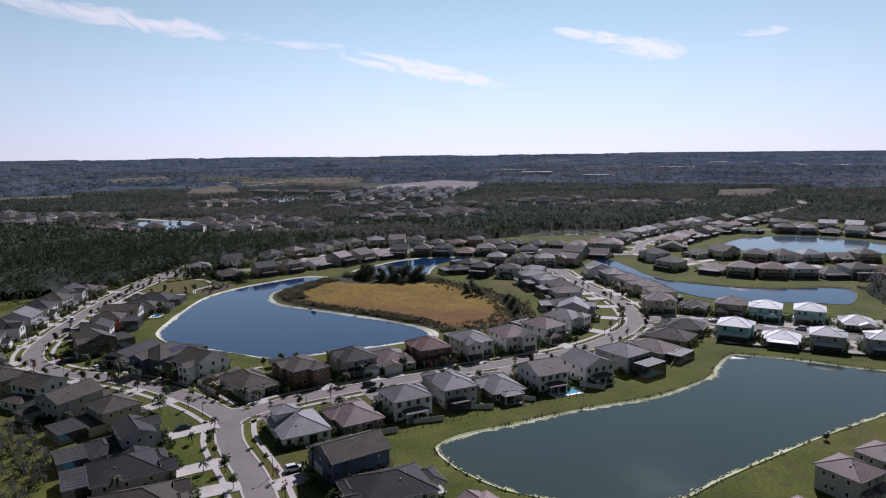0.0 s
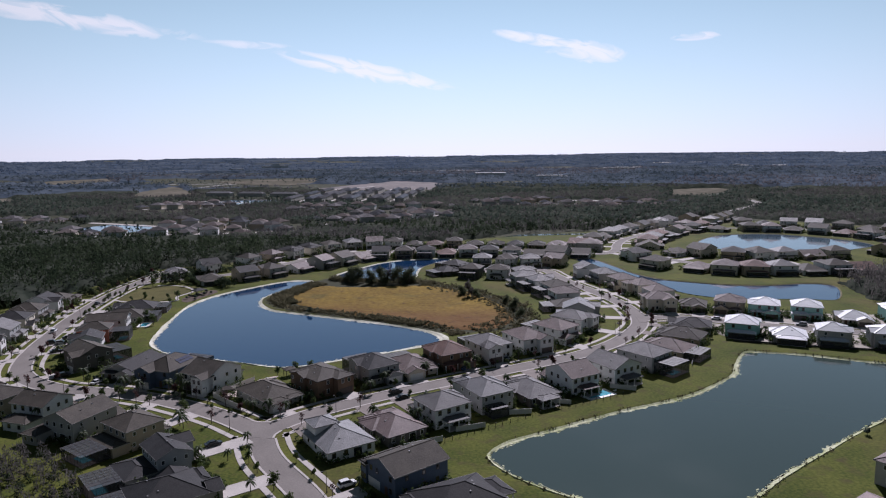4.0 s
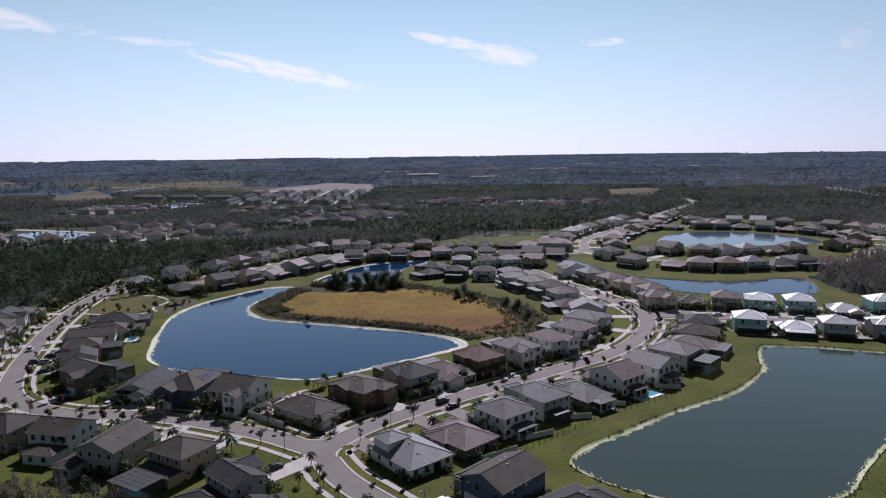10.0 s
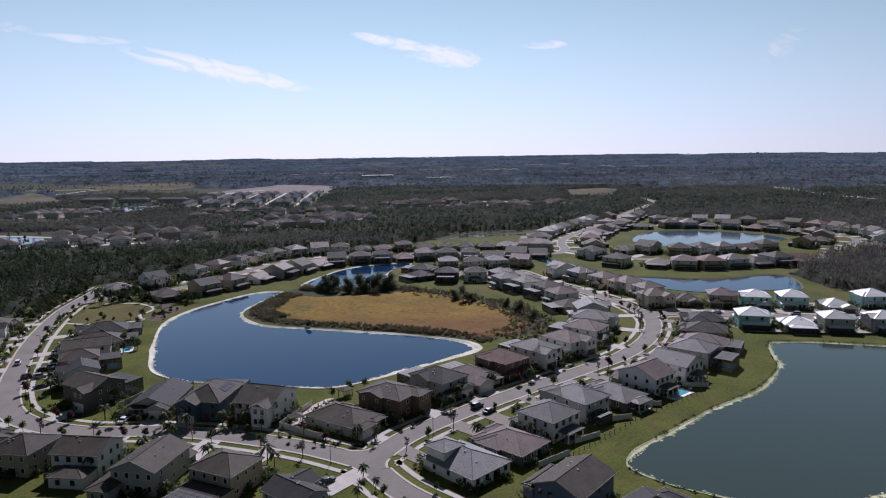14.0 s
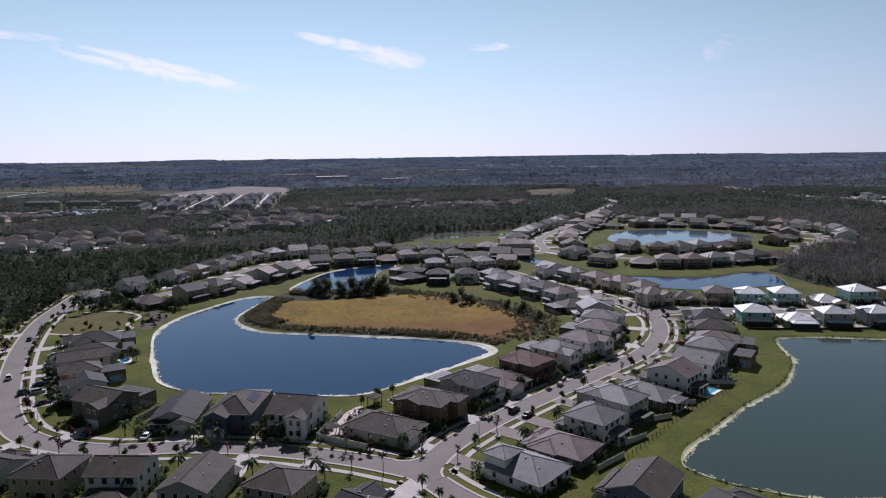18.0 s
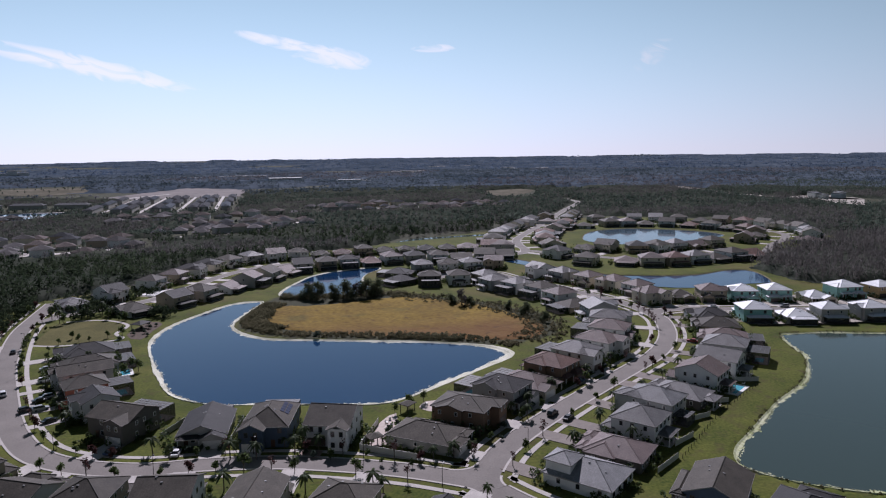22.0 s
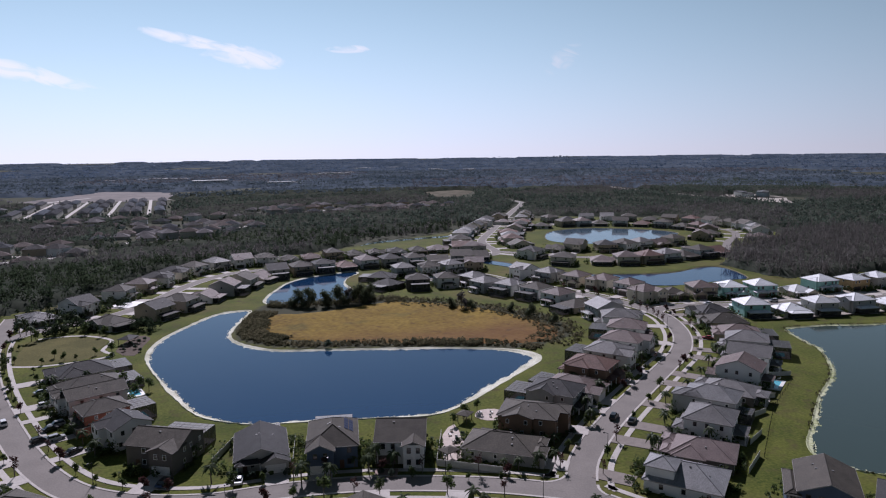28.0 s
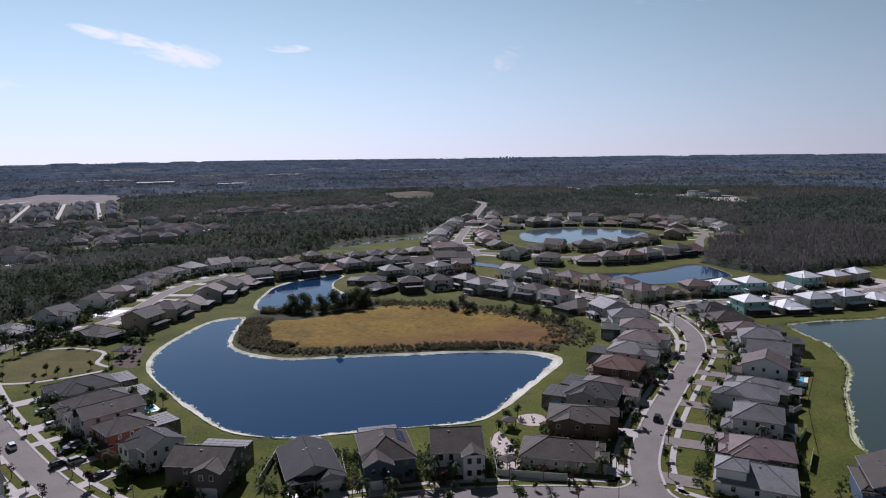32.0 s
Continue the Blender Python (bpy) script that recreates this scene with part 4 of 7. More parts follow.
    if detail > 0:
        vent = shared("vent", lambda: Shape().box(-0.24, -0.18, -0.15, 0.24, 0.18, 0.12).mesh("roof_vent", VENT))
        for k in range(3 if detail > 1 else 1):
            vx, vy = rnd.uniform(-0.3, 0.3) * w, rnd.uniform(-0.1, 0.35) * d
            piece("roof_vent", vent, base, pose(vx, vy, r.top(vx, vy)))
    if solar:
        z = r.top(w * 0.2, d * 0.15)
        for i in range(4):
            for j in range(2):
                px, py = w * 0.33 + j * 1.2 - 0.6, d * 0.02 + i * 1.7
                z0_ = r.top(px, py)
                sl = math.degrees(math.atan((r.top(px + 0.4, py) - r.top(px - 0.4, py)) / 0.8))
                sy = math.degrees(math.atan((r.top(px, py + 0.4) - r.top(px, py - 0.4)) / 0.8))
                piece("solar_panel", shared("solar", lambda: Shape().box(-0.55, -0.8, 0.04, 0.55, 0.8, 0.09).mesh("solar_panel", SOLAR)), base, pose(px, py, z0_ + 0.03, sy, -sl, 0))
    # driveway to the street
    a = M @ Vector(((bx0 + bx1) / 2, y0 - 0.1, 0))
    out = (M.to_3x3() @ Vector((0, -1, 0)))
    L = 0
    while L < 30 and nearest(road, a.x + out.x * L, a.y + out.y * L)[0] > HALF + 0.1:
        L += 0.25
    if L < 30 and drive:
        hw = gw / 2 + 0.3
        side = Vector((-out.y, out.x, 0))
        pts = [a + side * hw, a - side * hw, a - side * hw + out * L, a + side * hw + out * L]
        v = [(q.x, q.y, 0.135) for q in pts] + [(q.x, q.y, -0.2) for q in pts]
        tagged(piece("driveway", mesh("driveway", v, [(3, 2, 1, 0), (0, 1, 5, 4), (1, 2, 6, 5), (2, 3, 7, 6), (3, 0, 4, 7)], {"paver": PAVER, "grey": PAVER_GREY}.get(drive, CONCRETE))),
               "rose paver driveway" if drive == "paver" else "grey-brown paver driveway" if drive == "grey" else "pale concrete driveway", "driveway", kind="structure")
    return base


def row(road, table, **more):
    for x, y, st, w, d, kind, wall, roof, g, wing, back in table:
        house(x, y, road, st, w, d, kind, wall, roof, g, wing, back, **more)


# along the near shore of the central lake
house(-105.2, 199.6, S1, 1, 12, 20.5, "hip", "greige", "umber", -1, "hip", "", turn=51)
house(-130, 210, S2, 2, 12, 17, "gable_x", "white", "umber", -1, "none", "porch", drive="paver", extra=[(1.0, -8.5, 6.0, -4.0, 6.0, "gable_y")])
house(-146.5, 215, S2, 2, 12, 19, "hip", "slate", "umber", -1, "gable2", "cage", solar=True, pitch=0.5)
house(-163.5, 221.5, S2, 1, 12.5, 20, "gable_y", "greige", "char", 1, "gable", "small_cage")
house(-186.6, 228.8, S2, 2, 14.2, 14, "gable_x", "dark", "umber", 1, "gable2", "cage", turn=-33)
row(S2, [(-197, 245, 2, 9.5, 12, "gable_x", "white", "char", -1, "gable2", ""), (-204, 260, 2, 10, 14, "hip", "red", "umber", 1, "hip", "cage"),
         (-207.5, 275, 2, 9.5, 18, "gable_y", "white", "umber", -1, "hip2", ""), (-211, 292, 1, 13, 21, "hip", "greige", "umber", 1, "gable", "cage"),
         (-215, 310, 1, 13, 20, "hip", "cream", "char", -1, "gable", "cage")])
# west of the main street, backs to the lake
house(-91.6, 210, S1, 2, 12, 18, "hip", "brown", "umber", 1, "hip2", "", turn=51.5, pitch=0.3)
house(-76.4, 222.4, S1, 2, 11.5, 17, "hip", "grey", "char", 1, "gable", "cage", turn=40.6)
row(S1, [(-65, 230.5, 1, 12, 18, "hip", "cream", "mauve", -1, "gable", "cage"), (-53, 239, 2, 12, 17, "hip", "brown", "terra", 1, "hip", "porch"),
         (-38.5, 250, 2, 12, 17, "hip", "white", "ash", -1, "gable2", "cage"), (-24.5, 260.5, 2, 12, 17, "hip", "white", "mauve", 1, "gable2", "porch"),
         (-12, 275.5, 2, 12, 17, "hip", "white", "mauve", -1, "gable", "cage"), (-4, 292, 2, 12, 17, "hip", "white", "ash", 1, "hip2", "porch"),
         (0.5, 310, 2, 12, 16, "gable_x", "grey", "silver", 1, "gable2", "porch"), (-3, 328, 1, 12, 17, "hip", "tan", "umber", 1, "hip", "cage")])
# east of the main street, backs to the murky lake
house(-76, 169.7, S1, 1, 13.1, 19, "hip", "white", "silver", 1, "none", "", upper=(-0.8, -6.8, 5.6, -0.6), drive="grey", turn=219.5)
house(-63.1, 179, S1, 1, 12, 17.5, "hip", "dark", "rose", -1, "hip", "", drive="grey", turn=222)
house(-50.7, 190, S1, 2, 12, 14.5, "hip", "white", "ash", 1, "hip", "porch", drive="grey", turn=219)
house(-39, 202.4, S1, 2, 11, 17, "hip", "grey", "silver", 1, "hip2", "small_cage", drive="grey", turn=216)
row(S1, [(-25, 210, 1, 11.5, 18, "hip", "dark", "ash", -1, "hip", "porch"), (-11.5, 219.5, 2, 11, 16, "gable_x", "white", "mauve", 1, "gable", "porch"),
         (3, 230, 2, 12, 16, "gable_y", "white", "ash", -1, "hip", "porch"), (15.5, 244, 2, 12, 17, "hip", "grey", "ash", 1, "hip", "cage"),
         (27.5, 260, 1, 13, 18, "hip", "tan", "mauve", 1, "hip", "cage"), (36.5, 277, 1, 13, 18, "hip", "tan", "umber", -1, "hip", ""),
         (44, 293, 1, 12, 17, "hip", "grey", "char", -1, "gable", "")], drive="grey")
house(-54.7, 149.8, S0, 2, 11.5, 17.5, "gable_y", "slate", "umber", -1, "none", "", turn=-45, extra=[(-8.0, -6.5, -5.6, 5.0, 5.2, "hip")])
row(S0, [(-42, 139, 1, 14, 20, "hip", "white", "char", 1, "gable", "porch"), (-105, 138, 1, 14, 18, "hip", "greige", "char", -1, "gable", "cage"), (-92, 123, 1, 14, 20, "hip", "greige", "umber", 1, "gable", "cage")])
house(-19, 129.5, S0, 1, 14, 15, "hip", "cream", "rose", 1, "hip", "", turn=-42, drive="")
# backs towards the camera, south of the bend
house(-113.0, 153, S0, 2, 11.5, 10.5, "gable_x", "grey", "char", 1, "gable2", "cage", turn=137, extra=[(-5.5, 5.0, 5.5, 12.5, 3.0, "hip")])
house(-130.8, 168.4, S2, 2, 12.2, 13.2, "hip", "tan", "umber", 1, "hip", "cage", turn=150, extra=[(-6, 6.4, 5.5, 10.5, 3.0, "hip")])
house(-149.5, 173.5, S2, 2, 11, 17, "gable_y", "greige", "umber", -1, "gable", "", turn=164, extra=[(3.0, 4.0, 8.5, 13.0, 3.0, "hip")])
house(-167.5, 182, S2, 2, 12, 13, "gable_x", "white", "umber", 1, "gable", "small_cage", turn=168, extra=[(-5.5, 6.3, 3.0, 12.0, 3.0, "hip")])
row(S2, [(-184, 185, 2, 12, 14, "hip", "tan", "umber", -1, "hip", ""), (-199.5, 193, 1, 12, 16, "gable_x", "white", "umber", 1, "hip", ""), (-215, 205, 2, 12, 16, "hip", "tan", "umber", -1, "hip", "")])
# outer side of the west street
row(S2, [(-229, 222, 2, 12, 16, "hip", "grey", "char", 1, "gable", ""), (-237, 240, 2, 12, 16, "hip", "white", "char", -1, "gable2", ""), (-243, 257, 2, 12, 16, "gable_x", "grey", "ash", 1, "hip", ""),
         (-250, 275, 2, 12, 16, "hip", "cream", "char", -1, "gable", ""), (-256, 292, 2, 12, 16, "hip", "grey", "umber", 1, "hip", ""), (-261, 309, 2, 12, 16, "gable_x", "white", "char", -1, "gable2", ""),
         (-266, 327, 1, 12, 16, "hip", "tan", "umber", 1, "hip", "")], detail=1)
# houses being built on the east street; added dark screens stand in for shaded open backs
row(S3, [(64, 289, 2, 12, 15, "hip", "teal", "white", 1, "hip", "lanai"), (80, 281.5, 1, 12, 15, "hip", "block", "white", -1, "none", "lanai"), (95, 279, 2, 11, 14, "hip", "block", "white", 1, "hip", "lanai"),
         (114, 276, 2, 12, 14, "hip", "grey", "white", -1, "hip", "lanai"), (132, 273, 1, 12, 14, "hip", "block", "white", 1, "none", "lanai"), (84, 321, 2, 12, 15, "hip", "teal", "white", 1, "gable", ""),
         (101, 318, 2, 12, 15, "hip", "teal", "white", -1, "hip", ""), (117, 309, 1, 12, 15, "hip", "cream", "white", 1, "gable", ""), (139, 314, 2, 13, 15, "hip", "teal", "white", 1, "hip", ""),
         (157, 309, 2, 12, 14, "hip", "osb", "white", -1, "none", ""), (175, 309, 2, 12, 14, "hip", "block", "white", 1, "none", "")], detail=1, group="houses under construction")
row(S3, [(39, 331, 2, 13, 15, "hip", "cream", "mauve", 1, "gable2", ""), (55, 331, 1, 11, 15, "hip", "tan", "umber", 1, "gable", ""), (70, 327, 2, 12, 15, "hip", "tan", "mauve", -1, "gable", "")], detail=1)
# between the street and the canal, and on the spit
row(S1, [(41, 350, 2, 11, 15, "hip", "white", "mauve", 1, "hip", "lanai"), (36, 366, 2, 12, 15, "hip", "cream", "mauve", -1, "hip2", "lanai"), (28, 381, 2, 12, 15, "hip", "cream", "mauve", 1, "gable", "lanai"),
         (20, 398, 2, 12, 15, "hip", "grey", "ash", -1, "hip", "lanai"), (12, 415, 2, 12, 15, "gable_x", "white", "ash", 1, "gable2", "lanai"),
         (-4, 344, 2, 12, 15, "hip", "white", "mauve", 1, "hip2", "porch"), (-7, 361, 2, 12, 15, "hip", "white", "umber", -1, "hip", "cage"), (-15, 376, 2, 12, 15, "hip", "white", "ash", 1, "gable2", "cage"),
         (-24, 388, 2, 12, 15, "hip", "grey", "ash", 1, "hip2", "porch"), (-24, 404, 2, 12, 14, "hip", "tan", "ash", 1, "hip2", "porch")], detail=1)
row(S1, [(-40, 410, 2, 12, 15, "hip", "white", "umber", 1, "hip", "porch"), (-56, 412, 2, 12, 15, "hip", "dark", "umber", -1, "hip", "cage"), (-71, 418, 1, 13, 15, "hip", "dark", "char", 1, "hip", "cage"),
         (-68, 440, 1, 13, 16, "hip", "dark", "char", -1, "hip", "cage"), (-52, 450, 2, 12, 15, "hip", "grey", "ash", 1, "hip", "lanai"), (-36, 448, 2, 12, 15, "hip", "white", "umber", -1, "hip2", "lanai"),
         (-20, 449, 2, 12, 15, "hip", "white", "ash", 1, "hip", "lanai"), (-4, 451, 2, 12, 15, "gable_x", "tan", "mauve", -1, "gable2", "lanai")], detail=1)
# north shore of the pond
ROOFS, WALLS = ["umber", "umber", "mauve", "mauve", "ash", "terra", "char", "umber"], ["tan", "cream", "white", "white", "greige", "white", "cream"]


def scatter_row(road, pts, seed, detail=0, **more):
    rnd = random.Random(seed)
    for x, y in pts:
        house(x, y, road, rnd.choice((1, 2, 2)), rnd.uniform(11.5, 13) + (0 if detail else 2), rnd.uniform(15, 18), rnd.choice(("hip", "hip", "hip", "gable_x")), rnd.choice(WALLS), rnd.choice(ROOFS),
              rnd.choice((1, -1)), rnd.choice(("hip", "gable", "hip2")), rnd.choice(("lanai", "cage", "lanai", "lanai")), detail=detail, **more)


scatter_row(SF, [(-211, 384), (-194, 395), (-183, 408), (-171, 424), (-160, 438), (-150, 452), (-139, 468), (-126, 480), (-110, 485), (-95, 489), (-80, 491), (-65, 493), (-49, 491), (-33, 489)], 1, 1)
scatter_row(SF, [(-243, 404), (-227, 418), (-211, 446), (-201, 463), (-193, 480), (-184, 497), (-172, 512), (-158, 524), (-142, 531), (-126, 531), (-110, 533), (-94, 534), (-78, 534), (-62, 536), (-46, 537), (-30, 535), (-14, 534)], 2, 1)
scatter_row(SF, [(-16, 488), (0, 483), (16, 492), (52, 480), (2, 534), (18, 524), (27, 522)], 3)
scatter_row(SF, [(70, 532), (72, 550), (79, 567), (86, 584), (96, 600), (108, 616), (121, 634), (29, 545), (34, 563), (42, 581), (51, 599), (62, 616), (73, 633), (86, 650), (148, 683), (128, 642), (150, 640), (134, 692), (98, 667), (110, 684), (122, 701), (161, 703), (174, 722), (186, 742), (146, 722), (140, 660)], 4)
scatter_row(SE, [(60, 446), (84, 498), (100, 496), (84, 438), (98, 430), (114, 428), (130, 430), (146, 432), (162, 434), (178, 438), (118, 482), (135, 482), (152, 484), (170, 487), (188, 490)], 5)
grow_out = lambda pts: [(178 + (x - 178) * 1.09, 570 + (y - 570) * 1.12) for x, y in pts]
RING = curve_points(grow_out([(113, 664), (140, 662), (170, 655), (215, 648), (255, 622), (280, 585), (285, 545), (262, 515), (235, 495), (200, 462)]))
tagged(piece("road_7", ribbon("road_7", RING, HALF, -HALF, 0.06, -0.2, ASPHALT, crown=0.05)), "grey-brown worn asphalt street", "road", kind="structure")
scatter_row(RING, grow_out([(180, 636), (196, 633), (212, 628), (228, 618), (243, 606), (254, 591), (262, 575), (264, 558), (258, 540), (245, 524), (224, 510), (186, 672), (204, 669), (222, 664), (240, 656), (258, 646), (272, 632),
                   (284, 618), (294, 602), (301, 584), (304, 566), (304, 548), (296, 530), (284, 514), (262, 494)]), 6)

# ------------------------------------------------------------ trees
def cloud(n, centre, radii, size, rnd, shell=0.5, up=0.0):
    """Leaf blades strewn through an ellipsoid: vertices and faces."""
    v, f = [], []
    for _ in range(n):
        d = Vector((rnd.gauss(0, 1), rnd.gauss(0, 1), rnd.gauss(0, 1))).normalized()
        q = rnd.uniform(shell, 1.0)
        c = Vector((centre[0] + d.x * radii[0] * q, centre[1] + d.y * radii[1] * q, centre[2] + d.z * radii[2] * q))
        a = Vector((rnd.gauss(0, 1), rnd.gauss(0, 1), rnd.gauss(0, 0.6))).normalized()
        b = a.cross(Vector((rnd.gauss(0, 1), rnd.gauss(0, 1), rnd.gauss(0, 1)))).normalized()
        s = size * rnd.uniform(0.6, 1.4)
        k = len(v)
        v += [tuple(c - a * s), tuple(c + b * s * 0.6), tuple(c + a * s), tuple(c - b * s * 0.6)]
        f.append((k, k + 1, k + 2, k + 3))
    return v, f


def broadleaf(seed, h, r, mat, n=320, leaf=0.28, low=0.5):
    rnd = random.Random(seed)
    s = Shape()
    s.tube((0, 0, -0.2), (0, 0, h * 0.45), h * 0.028, h * 0.02)
    v, f = [], []
    for k in range(7):
        a = k * 2.4
        q = low + (0.95 - low) * ((k * 3) % 7) / 7
        out_ = r * 0.62 * (1.25 - q)
        tip = (math.cos(a) * out_, math.sin(a) * out_, h * q)
        s.tube((0, 0, h * rnd.uniform(0.3, 0.45)), tip, h * 0.012, h * 0.004, 4)
        cv, cf = cloud(n // 7, tip, (r * rnd.uniform(0.42, 0.6),) * 2 + (r * (0.5 if low > 0.4 else 0.62),), leaf, rnd, 0.2)
        k0 = len(v)
        v += cv
        f += [tuple(i + k0 for i in q) for q in cf]
    return s.mesh("trunk", BARK), mesh("crown", v, f, mat)


def palm_meshes(seed, h):
    rnd = random.Random(seed)
    s = Shape()
    s.tube((0, 0, -0.2), (0.1, 0, h * 0.5), 0.18, 0.14).tube((0.1, 0, h * 0.5), (0.15, 0.05, h), 0.14, 0.12)
    v, f = [], []
    for k in range(16):
        a = k * 2.4 + rnd.uniform(-0.2, 0.2)
        lift = rnd.uniform(-0.3, 0.9)
        L = rnd.uniform(1.9, 2.6)
        side = Vector((-math.sin(a), math.cos(a), 0))
        prev = None
        for j in range(6):
            t = j / 5
            c = Vector((0.15 + math.cos(a) * L * t, 0.05 + math.sin(a) * L * t, h + L * (lift * t - 0.9 * t * t)))
            wd = 0.36 * math.sin(math.pi * (0.12 + 0.85 * t))
            k0 = len(v)
            v += [tuple(c + side * wd - Vector((0, 0, wd * 0.6))), tuple(c), tuple(c - side * wd - Vector((0, 0, wd * 0.6)))]
            if prev is not None:
                f += [(prev, prev + 1, k0 + 1, k0), (prev + 1, prev + 2, k0 + 2, k0 + 1)]
            prev = k0
    return s.mesh("trunk", BARK), mesh("crown", v, f, PALM)


KINDS = {
    "green": ("street_tree", "small leafy green street tree on a grass verge", lambda: broadleaf(1, 4.6, 1.9, LEAF)),
    "round": ("street_tree", "young round-crowned green tree beside a street", lambda: broadleaf(2, 3.6, 1.5, LEAF)),
    "red": ("street_tree", "small purple-brown leaved tree on a grass verge", lambda: broadleaf(3, 4.0, 1.6, LEAF_RED)),
    "thin": ("street_tree", "thin half-bare young tree on a grass verge", lambda: broadleaf(4, 4.2, 1.3, LEAF_RED, 90, 0.22)),
    "bush": ("garden_bush", "dense dark green garden bush", lambda: broadleaf(5, 1.8, 1.3, PINE, 300, 0.22)),
    "big": ("broadleaf_tree", "tall dark green tree on the island", lambda: broadleaf(6, 8.5, 4.8, LEAF_DULL, 2400, 0.34, 0.22)),
    "bare": ("bare_tree", "leafless grey-brown tree on the island", lambda: broadleaf(7, 8.0, 3.0, CYPRESS, 520, 0.4, 0.3)),
    "palm": ("palm_tree", "palm tree with drooping green fronds in a front garden", lambda: palm_meshes(8, 4.5)),
    "tall_palm": ("palm_tree", "tall palm tree beside a street", lambda: palm_meshes(9, 6.5)),
}
PROTO = {}


def plant(kind, x, y, scale=1.0, turn=0.0, z=0.0):
    m = pose(x, y, z, 0, 0, turn) @ Matrix.Scale(scale, 4)
    if kind in PROTO:
        return copy_thing(PROTO[kind], m)
    name, label, make = KINDS[kind]
    base = new(name)
    base.matrix_basis = m
    tagged(base, label, "tree" if "bush" not in name else "bush", "street trees" if name == "street_tree" else "")
    trunk, crown = make()
    piece("trunk", trunk, base)
    piece("crown", crown, base)
    base.scale = (1, 1, 1)
    base.matrix_basis = m
    PROTO[kind] = base
    return base


def free_spot(x, y, gap=0.0):
    return all(math.hypot(x - hx, y - hy) > hr * 0.62 + gap for hx, hy, hr in HOUSES)


rnd = random.Random(11)
for line, start, end in ((S1, 0.03, 0.75), (S2, 0.05, 0.95), (S0, 0.1, 0.45)):
    N = normals(line)
    i = int(len(line) * start)
    while i < len(line) * end:
        for side in (1, -1):
            if rnd.random() < (0.8 if line is S2 else 0.66):
                x, y = line[i][0] + N[i][0] * side * (HALF + 1.7), line[i][1] + N[i][1] * side * (HALF + 1.7)
                if all(nearest(o, x, y)[0] > HALF + 1 for o in (S1, S2, S0, S3)):
                    plant(rnd.choice(("green", "round", "red", "thin", "thin", "round")), x, y, rnd.uniform(0.75, 1.2), rnd.uniform(0, 360))
        i += rnd.choice((2, 3))
for hx, hy, hr in list(HOUSES):
    if hy < 340:
        for _ in range(1):
            a, q = rnd.uniform(0, 6.28), hr * rnd.uniform(0.75, 0.95)
            x, y = hx + math.cos(a) * q, hy + math.sin(a) * q
            if free_spot(x, y, 0.4) and all(nearest(o, x, y)[0] > HALF + 4.6 for o in (S1, S2, S0, S3)):
                plant(rnd.choice(("palm", "palm", "round", "tall_palm")), x, y, rnd.uniform(0.6, 1.0), rnd.uniform(0, 360))

# young trees by the park lawn, hedges and palms round the near gardens
for kind, spots in (("round", [(-230, 332), (-223, 334), (-219, 334), (-227, 340), (-240, 339), (-242, 358), (-228, 310), (-213, 338), (-231, 322), (-132, 196), (-120, 190), (-113, 187)]),
                    ("green", [(-238, 369), (-214, 366), (-207, 337), (-206, 327), (-200, 294), (-195, 290), (-196, 282), (-192, 286), (-212, 370), (-220, 374), (-101, 228), (-106, 226), (-111, 222), (-243, 350), (-241, 330)]),
                    ("bush", [(-120, 206), (-112, 213), (-115, 209), (-159, 209), (-164, 211), (-172, 212), (-167, 210), (-138, 201), (-136, 199), (-98, 206), (-96, 203), (-87, 196), (-84, 203), (-78, 210), (-70, 216), (-66, 220)]),
                    ("palm", [(-154, 208), (-143, 207), (-220, 280), (-217, 269), (-207, 248), (-102, 189)])):
    for x, y in spots:
        plant(kind, x, y, 0.75 + (x * 13 + y * 7) % 10 * 0.05, x * 17 % 360)

# island thicket and lone bush at the water
for kind, x, y, sc in (("big", -122, 388, 1.05), ("big", -114, 385, 0.85), ("big", -107, 385, 1.05), ("bare", -102, 385, 1.1), ("big", -97, 384, 1.1), ("big", -91, 387, 1.0), ("big", -127, 391, 0.9),
                       ("bare", -54, 352, 1.0), ("big", -58, 356, 0.55), ("big", -50, 350, 0.5), ("big", -30, 326, 0.6), ("big", -27, 310, 0.5), ("big", -34, 338, 0.45),
                       ("bush", -204, 344, 1.0), ("bush", -201, 347, 1.1), ("bush", -203, 339, 0.9), ("bush", -199, 341, 1.0), ("bush", -198, 349, 1.1), ("bush", -200, 356, 1.0), ("bush", -197, 336, 0.9), ("bush", -196, 353, 0.9), ("bush", -127.7, 312.5, 1.6), ("bush", -95, 305.5, 0.9), ("bush", -77, 300, 0.9), ("bush", 65, 187.0, 1.1)):
    plant(kind, x, y, sc, x * 7 % 360)

